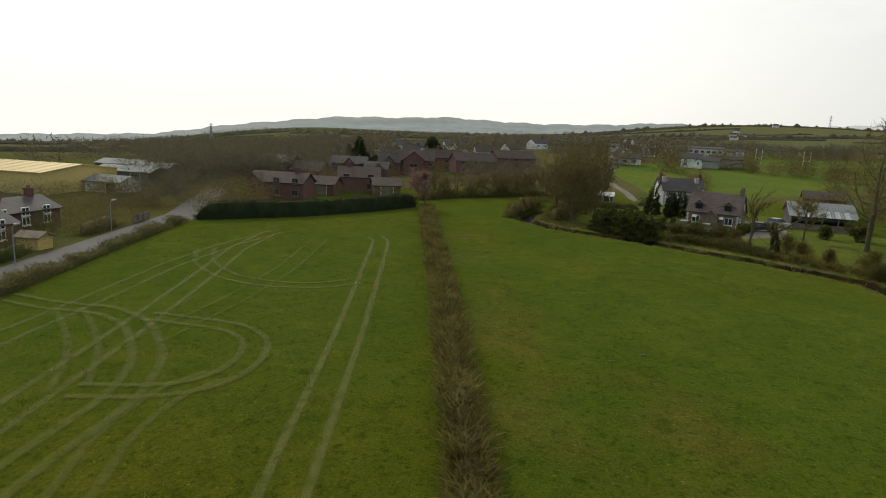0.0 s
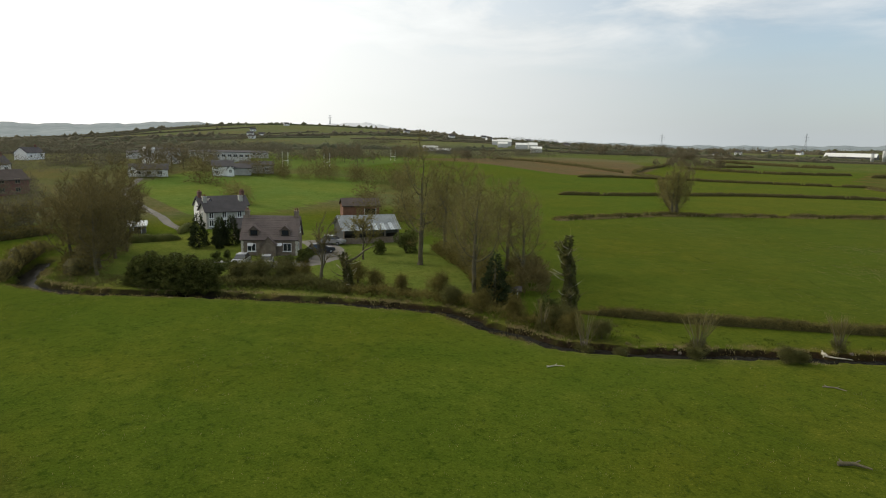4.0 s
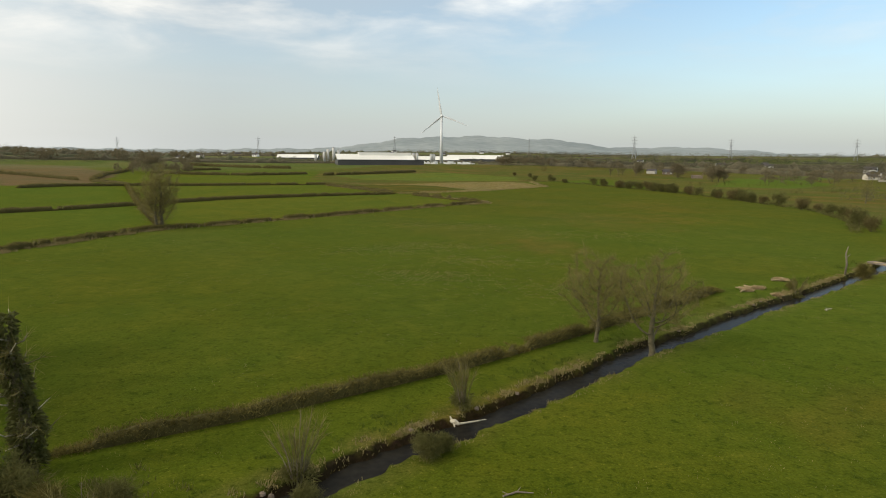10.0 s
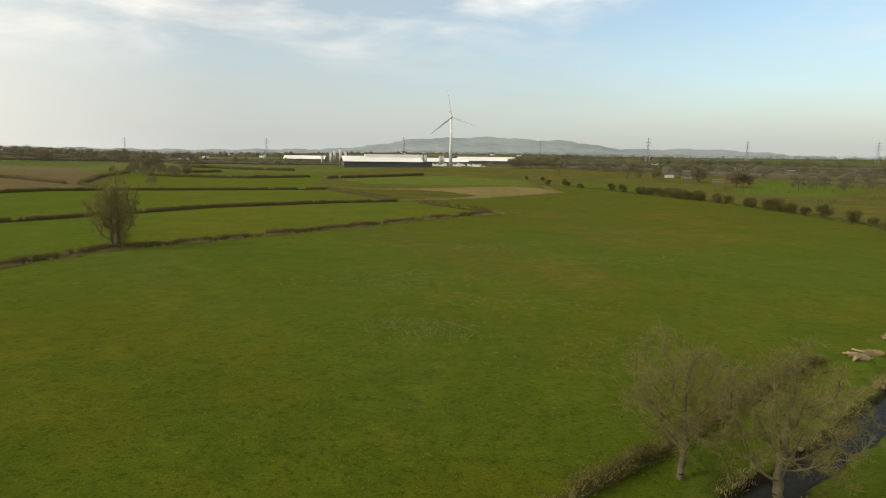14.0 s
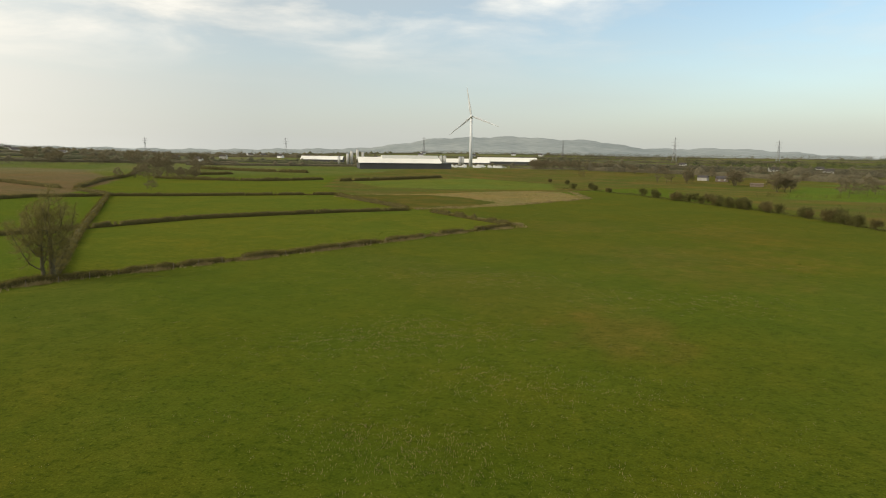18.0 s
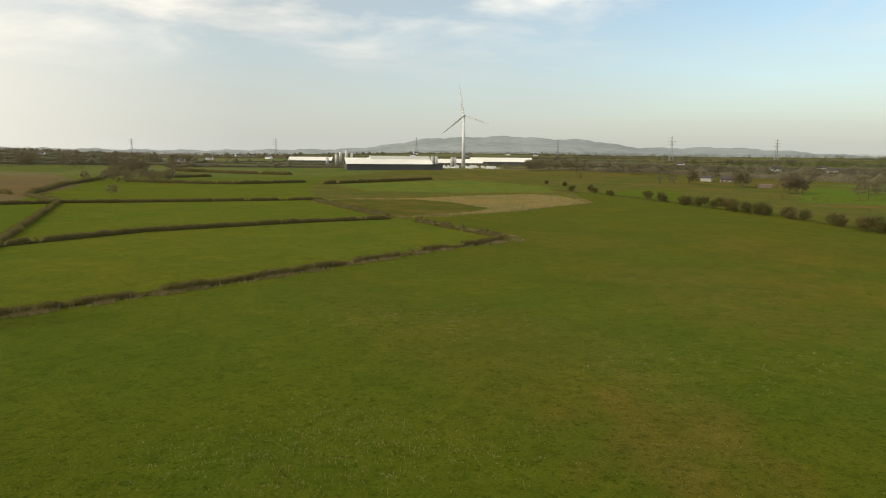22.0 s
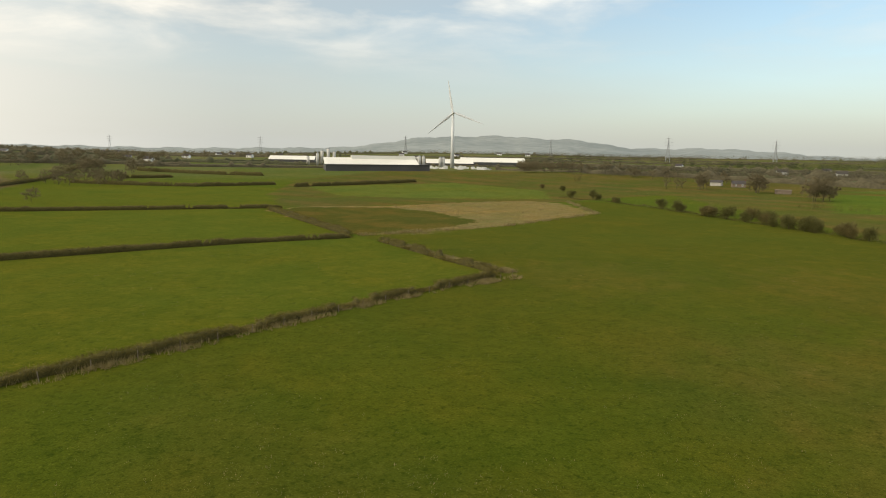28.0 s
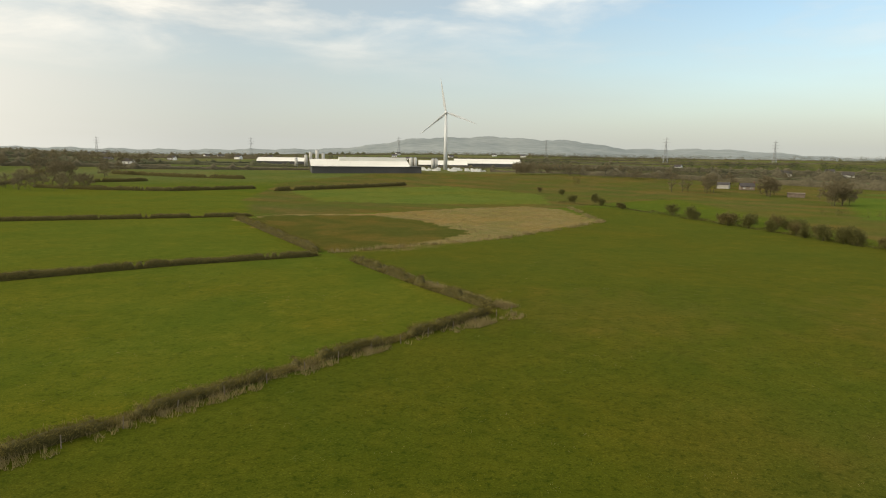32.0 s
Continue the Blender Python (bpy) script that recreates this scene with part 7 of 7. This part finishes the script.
ids = np.arange(k1 * k2).reshape(k1, k2)
tagged(new("distant_hills", mesh_of("distant_hills", (hv.reshape(-1, 3), np.stack([ids[:-1, :-1], ids[:-1, 1:], ids[1:, 1:], ids[1:, :-1]], -1).reshape(-1, 4)[:, ::-1]), HAZY_HILL, True)), "moorland hills on the horizon, haze painted in blue-grey", "hills", kind="structure")

# bare pale quarry slope on the western ridge
qa = np.arange(-64, -48.4, 0.4)
top_ = np.interp(qa, [-64, -61, -58.5, -56.5, -54.5, -52, -49], [0.95, 1.22, 1.42, 1.62, 1.68, 1.30, 0.95]) + 0.04 * np.sin(qa * 4.1) + 0.03 * np.sin(qa * 9.7)
qv = []
for t in np.linspace(0, 1, 9):
    dist = 1750 + 260 * t
    bench = 3.0 * np.round(t * 4) / 4
    z = 17 + dist * np.tan(np.radians(0.70)) * (1 - t) + (2010 * np.tan(np.radians(top_))) * t - bench * t * (1 - t) * 4
    qv.append(np.stack([np.sin(np.radians(qa)) * dist, -100 + np.cos(np.radians(qa)) * dist, z], 1))
qv = np.stack(qv, 1)
ids = np.arange(qv.shape[0] * 9).reshape(-1, 9)
tagged(new("quarry_slope", mesh_of("quarry_slope", (qv.reshape(-1, 3), np.stack([ids[:-1, :-1], ids[:-1, 1:], ids[1:, 1:], ids[1:, :-1]], -1).reshape(-1, 4)[:, ::-1]), SNOWY, True)), "bare pale quarry slope on the ridge", "quarry", kind="structure")

# flower bed and low round hedge before the cottage
bed = thing("flower_bed", pose(-67.4, -96.4, gz(-67.4, -96.4), 0, 0, 57), "oval gravel flower bed with clipped low hedging", "flower bed")
ring_ = [(2.6 * math.cos(a), 1.7 * math.sin(a)) for a in np.linspace(0, 6.2832, 41)]
oval_ = Shape().add([(x, y, 0.03) for x, y in ring_[:-1]] + [(x, y, 0.10) for x, y in ring_[:-1]], [tuple(range(40, 80))] + [(i, (i + 1) % 40, 40 + (i + 1) % 40, 40 + i) for i in range(40)])
part("gravel_top", oval_, GRAVEL, bed)
pts_ = np.array(ring_)[rng.integers(0, 40, 2600)] + rng.normal(0, 0.16, (2600, 2))
part("low_hedge", slivers(np.c_[pts_, rng.uniform(0.05, 0.55, 2600)], rng.normal(size=(2600, 3)) + [0, 0, 0.5], 0.2, 0.09), SHRUB, bed, "clipped low hedge", kind="stuff")
for a, b in ((-0.9, 0.2), (0.3, -0.4), (1.2, 0.3), (0.1, 0.7)):
    part("stone", Shape().tube([(a, b, 0.1), (a, b, 0.3), (a + 0.05, b, 0.42)], [0.26, 0.22, 0.08], 7), GREYSTONE, bed)
for x, y, n in ((-64.2, -89.4, 5), (-64.6, -97.4, 4)):
    for i in range(n):
        leafy_tree("shrub", x + 0.9 * i * 0.6, y + 0.9 * i * 0.8, shrub, SHRUB, "low evergreen garden shrub", "shrub", group="garden shrubs", size=0.34 + 0.08 * (i % 3), turn=77 * i, stem=0.4, trunk=0.05)

# ---- small things on the ground ----
def soft_strip(name):
    m = paint(name, (0.092, 0.112, 0.014), (0.150, 0.160, 0.030), 0.9, 0.95, 0.3, 8)
    nodes, links = m.node_tree.nodes, m.node_tree.links
    edge = nodes.new("ShaderNodeVertexColor")
    edge.layer_name = "edge"
    where, n = nodes.new("ShaderNodeTexCoord"), nodes.new("ShaderNodeTexNoise")
    n.inputs["Scale"].default_value, n.inputs["Detail"].default_value = 1.1, 5
    links.new(where.outputs["Object"], n.inputs["Vector"])
    grow = nodes.new("ShaderNodeMapRange")
    grow.inputs["From Min"].default_value, grow.inputs["From Max"].default_value = 0.10, 0.55
    links.new(n.outputs[0], grow.inputs["Value"])
    mul = nodes.new("ShaderNodeMath")
    mul.operation = "MULTIPLY"
    links.new(edge.outputs["Color"], mul.inputs[0]), links.new(grow.outputs[0], mul.inputs[1])
    links.new(mul.outputs[0], nodes["Principled BSDF"].inputs["Alpha"])
    return m


TRACK = soft_strip("flattened_pale_grass")


def wheel_track(points, half=0.30, strength=0.85, lift=0.01):
    p = np.asarray(points, float)
    q, w = along(p, 0.7)
    for _ in range(6):
        q[1:-1] = (q[:-2] + q[1:-1] * 2 + q[2:]) / 4
    w = np.gradient(q, axis=0)
    w /= np.linalg.norm(w, axis=1, keepdims=True)
    side = np.stack([-w[:, 1], w[:, 0]], 1)
    cols = [q + side * half * s for s in (-1.6, -0.7, 0.7, 1.6)]
    k = len(q)
    v = np.concatenate([np.c_[c, np.full(k, lift)] for c in cols])
    i = np.arange(k - 1)
    faces = np.concatenate([np.stack([i + j * k, i + 1 + j * k, i + 1 + (j + 1) * k, i + (j + 1) * k], 1)[:, ::-1] for j in range(3)])
    me = mesh_of("wheel_track", (v, faces), TRACK, True)
    col = me.color_attributes.new("edge", "FLOAT_COLOR", "POINT")
    e = np.concatenate([np.full(k, s) for s in (0, strength * 0.75, strength * 0.75, 0)])
    col.data.foreach_set("color", np.c_[e, e, e, np.ones(4 * k)].astype(np.float32).ravel())
    tagged(new("wheel_track", me), "pale tractor wheel track pressed into the grass", "wheel track", "wheel tracks", "structure")


lifts = [0.006]


def both_wheels(points, gauge=1.75, half=0.28, strength=0.85):
    p = np.asarray(points, float)
    w = np.gradient(p, axis=0)
    w /= np.linalg.norm(w, axis=1, keepdims=True)
    side = np.stack([-w[:, 1], w[:, 0]], 1)
    for s in (-0.5, 0.5):
        lifts[0] += 0.006
        wheel_track(p + side * gauge * s, half * 0.72, strength * 0.9, lifts[0])


both_wheels([(60, -140.1), (9, -140.1), (-8, -139.9), (-30, -140.0), (-46, -140.2), (-48.6, -141.6)], 1.8, 0.26, 0.9)
both_wheels([(30, -154.3), (5, -154.1), (-8.5, -154.1), (-25.5, -154.7), (-36.7, -155.3), (-49, -154.2)], 1.8, 0.26, 0.8)
both_wheels([(20, -161.5), (-5.5, -160.8), (-17.4, -159.6), (-27.2, -159.0), (-38, -157), (-49, -153.6)], 1.8, 0.26, 0.6)
both_wheels([(-36, -158.5), (-29, -156.4), (-23.6, -152.6), (-21.4, -148.5), (-21.3, -144.1), (-23.9, -140.6)], 1.7, 0.26, 0.6)
both_wheels([(-11.1, -154.2), (-10.2, -150.4), (-9.2, -147.2), (-6.4, -145.2), (-2.7, -145.0), (0.3, -146.0), (1.6, -148.4), (1.7, -153)], 1.5, 0.28, 0.7)
both_wheels([(-0.9, -146.2), (1.6, -147.8), (6.2, -148.4), (12, -147.5), (30, -147)], 1.6, 0.25, 0.5)
both_wheels([(-14.6, -166.2), (-12.4, -160.9), (-12.4, -157.8), (-9.4, -154.1), (-3.0, -150.6), (2.3, -149.7), (9, -150.6), (30, -152)], 1.6, 0.30, 0.6)
both_wheels([(-11.8, -160), (-8.2, -157.4), (-4.1, -154.9), (2, -152.6)], 1.6, 0.25, 0.5)
both_wheels([(-6, -152), (-16, -149.6), (-28, -148.0), (-44, -147.5)], 1.8, 0.2, 0.3)

# fallen log across the stream, sticks in the grass
log = thing("fallen_log", pose(-0.7, -73.2, -0.15), "bleached fallen tree trunk lying across the stream", "log")
part("root_plate", Shape().tube([(-0.7, 0.3, 0.55), (-0.2, 0.1, 0.5), (0.3, -0.1, 0.25)], [0.22, 0.36, 0.2], 8), PALEWOOD, log)
part("trunk", Shape().tube([(0.2, 0.0, 0.25), (1.3, 0.7, 0.12), (2.4, 1.0, 0.22), (3.6, 1.7, 0.16)], [0.16, 0.13, 0.10, 0.06], 7), PALEWOOD, log, smooth=True)
part("stub", Shape().tube([(-0.5, 0.2, 0.6), (-0.8, 0.6, 1.05)], [0.14, 0.06], 6), PALEWOOD, log)
part("stub", Shape().tube([(-0.3, 0.0, 0.5), (-0.2, -0.4, 0.0)], [0.16, 0.08], 6), PALEWOOD, log)


log.scale = (0.5, 0.5, 0.45)


def stick(x, y, turn, length, mat, label, r=0.05):
    ob = thing("fallen_branch", pose(x, y, gz(x, y), 0, 0, turn), label, "branch", "fallen branches")
    part("main_stem", Shape().tube([(-length / 2, 0, r), (0, 0.12 * length, r * 1.6), (length / 2, -0.04 * length, r * 1.4)], [r, r * 0.9, r * 0.4], 6), mat, ob)
    part("side_stem", Shape().tube([(0, 0.12 * length, r * 1.4), (0.2 * length, 0.32 * length, r * 2.5)], [r * 0.6, r * 0.3], 5), mat, ob)
    part("side_stem", Shape().tube([(-0.3 * length, 0.05 * length, r), (-0.45 * length, 0.2 * length, r * 2.2)], [r * 0.5, r * 0.25], 5), mat, ob)


stick(-13.4, -93.2, 60, 1.4, PALEWOOD, "pale forked branch lying in the grass", 0.045)
stick(6.8, -93.4, 25, 1.6, BARK, "dark rotten branch lying in the grass", 0.12)
stick(2.3, -81.2, 15, 1.5, WOOD, "bent bare branch lying in the grass", 0.05)
stick(26.6, -76.3, 330, 0.8, WOOD, "short brown stick lying in the grass", 0.045)
stick(38.2, -42.3, 40, 1.2, PALEWOOD, "short pale stick lying in the grass", 0.06)
stick(-6.4, -120.6, 100, 0.6, WOOD, "brown stick lying in the grass", 0.035)
stick(-5.2, -123.0, 100, 0.4, WOOD, "brown stick lying in the grass", 0.03)
stick(8.2, -64.0, 30, 0.9, PALEWOOD, "pale driftwood on the stream bank", 0.07)

for x, y, n, s in ((33.6, -32.8, 5, 1.0), (35.6, -31.6, 3, 0.8), (41.0, -26.0, 4, 0.9), (36.5, -35.0, 3, 0.6)):
    pile = thing("wood_chip_pile", pose(x, y, gz(x, y)), "low heap of fresh sawn wood chips and brash", "pile", "wood chip piles")
    r = np.random.default_rng(int(x * 10))
    heap = Shape()
    part("heap", leaf_cloud(1500, (1.2 * s, 0.8 * s, 0.20 * s), 0.24, 12, seed=int(x), thin=0.18), CHIPS, pile, kind="stuff")
    for k in range(n):
        a = r.uniform(0, 3.14)
        c = Vector((r.uniform(-1, 1) * s, r.uniform(-0.7, 0.7) * s, 0.22 * s))
        dvec = Vector((math.cos(a), math.sin(a), 0.05)) * r.uniform(0.5, 1.0) * s
        part("sawn_log", Shape().tube([c - dvec, c + dvec], [0.09, 0.08], 7), CHIPS, pile)

bridge = thing("footbridge", pose(63.2, -13.4, 0.05, 0, 0, 105), "plank footbridge over the stream", "bridge")
for i in range(12):
    part("plank", Shape().box(-3.2 + i * 0.54, -0.7, 0.20, -2.7 + i * 0.54, 0.7, 0.27), CHIPS if i % 3 == 0 else WOOD, bridge)
for s in (-0.6, 0.6):
    part("beam", Shape().box(-3.3, s - 0.1, 0.0, 3.3, s + 0.1, 0.197), WOOD, bridge)


# fence posts along the field boundary
def fence_line(points, step, label):
    q, w = along(points, step)
    ob = thing("post_fence", pose(q[0][0], q[0][1], 0), label, "fence", "field fences")
    me = mesh_of("post", Shape().tube([(0, 0, -0.1), (0.01, 0, 0.95)], [0.045, 0.04], 6), WOOD)
    for a, b in q:
        c = part("post", me, None, ob)
        c.matrix_local = pose(a - q[0][0], b - q[0][1], gz(a, b), float(rng.normal(0, 3)), float(rng.normal(0, 3)), 0)


fence_line([(-64, 16.6), (-57, 27), (-42, 45), (-28, 63), (-11, 86.5), (-2, 97), (7.5, 108.5)], 4.2, "old timber fence posts along a low hedge")
fence_line([(7.5, 108.5), (4.2, 113), (-3, 123.5), (-20, 148)], 4.6, "old timber fence posts along a gappy hedge")


# rough grass along the banks and hedges
def tufts(name, places, high, material, label, per=14, width=0.035, spread=0.18):
    places = np.asarray(places, float)
    k = np.repeat(np.arange(len(places)), per)
    base_ = places[k] + rng.normal(0, spread, (len(k), 2))
    z = ground_z(base_[:, 0], base_[:, 1])
    way = np.c_[rng.normal(0, 0.45, (len(k), 2)), np.ones(len(k))]
    v = slivers(np.c_[base_, z - 0.02], way, high * rng.uniform(0.5, 1.25, len(k)), width * rng.uniform(0.6, 1.4, len(k)))
    tagged(new(name, mesh_of(name, v, material)), label, "grass", kind="stuff")


def beside(points, lo, hi, count, seed):
    r = np.random.default_rng(seed)
    q, w = along(points, 0.4)
    k = r.integers(0, len(q), count)
    side = np.stack([-w[:, 1], w[:, 0]], 1)
    lump = 0.5 + 0.5 * np.sin(k * 0.4 * 0.55 + 1.7 * np.sin(k * 0.4 * 0.21))
    keep = r.random(count) < 0.12 + 0.88 * lump ** 2
    return (q[k] + side[k] * r.uniform(lo, hi, (count, 1)))[keep]


near_stream = [p for p in STREAM if -80 < p[0] < 70]
tufts("bank_grass", beside(near_stream, 1.15, 2.2, 1300, 1), 0.24, DRY, "pale dry grass hanging over the north bank", 18, 0.07)
tufts("bank_scrub", beside(near_stream, 1.1, 1.7, 260, 2), 0.24, HAW, "brown dead stems along the bank", 14, 0.04)
tufts("bank_grass", beside(near_stream, 2.2, 4.5, 900, 3), 0.24, TUFT, "rough green tussocks along the bank", 14, 0.045)
tufts("bank_grass", beside(near_stream, -1.9, -1.2, 520, 4), 0.20, DRY, "thin dry grass on the south bank", 12, 0.035)
tufts("bank_grass", beside([p for p in STREAM if -80 < p[0] < -8], 2.0, 7.5, 1500, 12), 0.4, HAW_GREEN, "rough olive undergrowth below the garden", 14, 0.05)
tufts("bank_scrub", beside([p for p in STREAM if -75 < p[0] < -12], -1.8, -1.0, 350, 13), 0.3, HAW, "brown dead stems along the south bank", 14, 0.04)
for line, seed in (([(-75, -14), (-66, 18), (-58, 28), (-43, 46), (-29, 64), (-12, 87.5), (-3, 98), (8, 108)], 5), ([(7, 110), (-4, 122), (-21, 147)], 6)):
    tufts("hedge_grass", beside(line, -2.3, 0.3, 2600, seed), 0.66, DRY, "pale dry grass in the bottom of a hedge", 12, 0.05)
tufts("hedge_grass", beside([(-28, 156), (8, 184), (43, 232), (41, 288)], -1.2, 1.2, 700, 7), 0.9, DRY, "pale rushes round the boggy patch", 10, 0.12, 0.5)
tufts("hedge_grass", beside([(-82, -136), (-72, -143.6), (-64, -152), (-56, -165.5)], -3.4, -1.2, 500, 14), 0.5, DRY, "pale rough grass below the clipped hedge", 12, 0.06)
r_ = np.random.default_rng(8)
box_ = np.c_[r_.uniform(-75, 45, 5200), r_.uniform(154, 292, 5200)]
tufts("rushes", box_[inside(box_[:, 0], box_[:, 1], BOG) & ~inside(box_[:, 0], box_[:, 1], BOG_DARK)], 0.34, DRY, "pale dead rushes in the boggy patch", 7, 0.14, 0.5)
box_ = np.c_[r_.uniform(-75, 45, 1800), r_.uniform(154, 292, 1800)]
tufts("rushes", box_[inside(box_[:, 0], box_[:, 1], BOG_DARK)], 0.12, TUFT, "dark rushes in the boggy patch", 6, 0.07, 0.5)
box_ = np.c_[r_.uniform(-120, 260, 5000), r_.uniform(232, 540, 5000)]
keep_ = inside(box_[:, 0], box_[:, 1], SCRUB) & ~inside(box_[:, 0], box_[:, 1], BOG) & (np.sin(box_[:, 0] / 14 + np.sin(box_[:, 1] / 11)) > -0.1)
tufts("rushes", box_[keep_], 0.4, HAW_GREEN, "brown rushes over the rough ground", 6, 0.10, 0.9)
# tussocks over the open fields
for x0, x1, y0, y1, n, seed in ((-60, 60, -131, -90, 3400, 21), (-20, 70, -90, -20, 3000, 22), (-66, 60, -50, 60, 5200, 23), (0, 90, 60, 150, 1600, 24), (-60, 40, -166, -134, 2600, 25), (-60, 0, 60, 140, 1500, 26)):
    r_ = np.random.default_rng(seed)
    p_ = np.c_[r_.uniform(x0, x1, n), r_.uniform(y0, y1, n)]
    mask_ = np.sin(p_[:, 0] / 6 + 2 * np.sin(p_[:, 1] / 9)) + np.sin(p_[:, 1] / 5 + p_[:, 0] / 11) > -0.4
    p_ = p_[mask_ & (stream_gap(p_[:, 0], p_[:, 1]) > 2)]
    tufts("field_grass", p_[: len(p_) * 2 // 3], 0.16, TUFT, "short pale tussocks over the pasture", 16, 0.03, 0.25)
    tufts("field_grass", p_[len(p_) * 2 // 3:], 0.14, DRY, "withered blades over the pasture", 7, 0.022, 0.3)
# withered patches where old grass lies flat
for x0, y0, rx, ry, n, seed in ((-5.5, -27, 5, 3.0, 420, 31), (3, -14, 7, 3, 300, 32), (-6, 2, 6, 3, 360, 33), (12, -34, 5, 4, 220, 34), (-14, -4, 6, 3, 260, 35), (24, 20, 9, 4, 260, 36), (-2, 34, 8, 4, 260, 37)):
    r_ = np.random.default_rng(seed)
    p_ = np.c_[x0 + rx * r_.normal(size=n), y0 + ry * r_.normal(size=n)]
    tufts("dead_grass", p_, 0.20, DRY, "flattened withered grass in the pasture", 6, 0.03, 0.2)
# stones and debris along the water's edge
r_ = np.random.default_rng(61)
for x, y in beside([p for p in STREAM if -20 < p[0] < 50], 1.1, 1.5, 34, 62):
    st = thing("bank_stone", pose(float(x), float(y), gz(float(x), float(y)) + 0.02, 0, 0, float(r_.uniform(0, 180))), "small brown stone at the edge of the stream", "stone", "bank stones")
    k = float(r_.uniform(0.07, 0.14))
    part("rock", Shape().tube([(0, 0, -0.06), (0, 0, 0.06), (0.02, 0, k * 0.9)], [k * 1.3, k * 1.2, k * 0.6], 7), STONE, st)
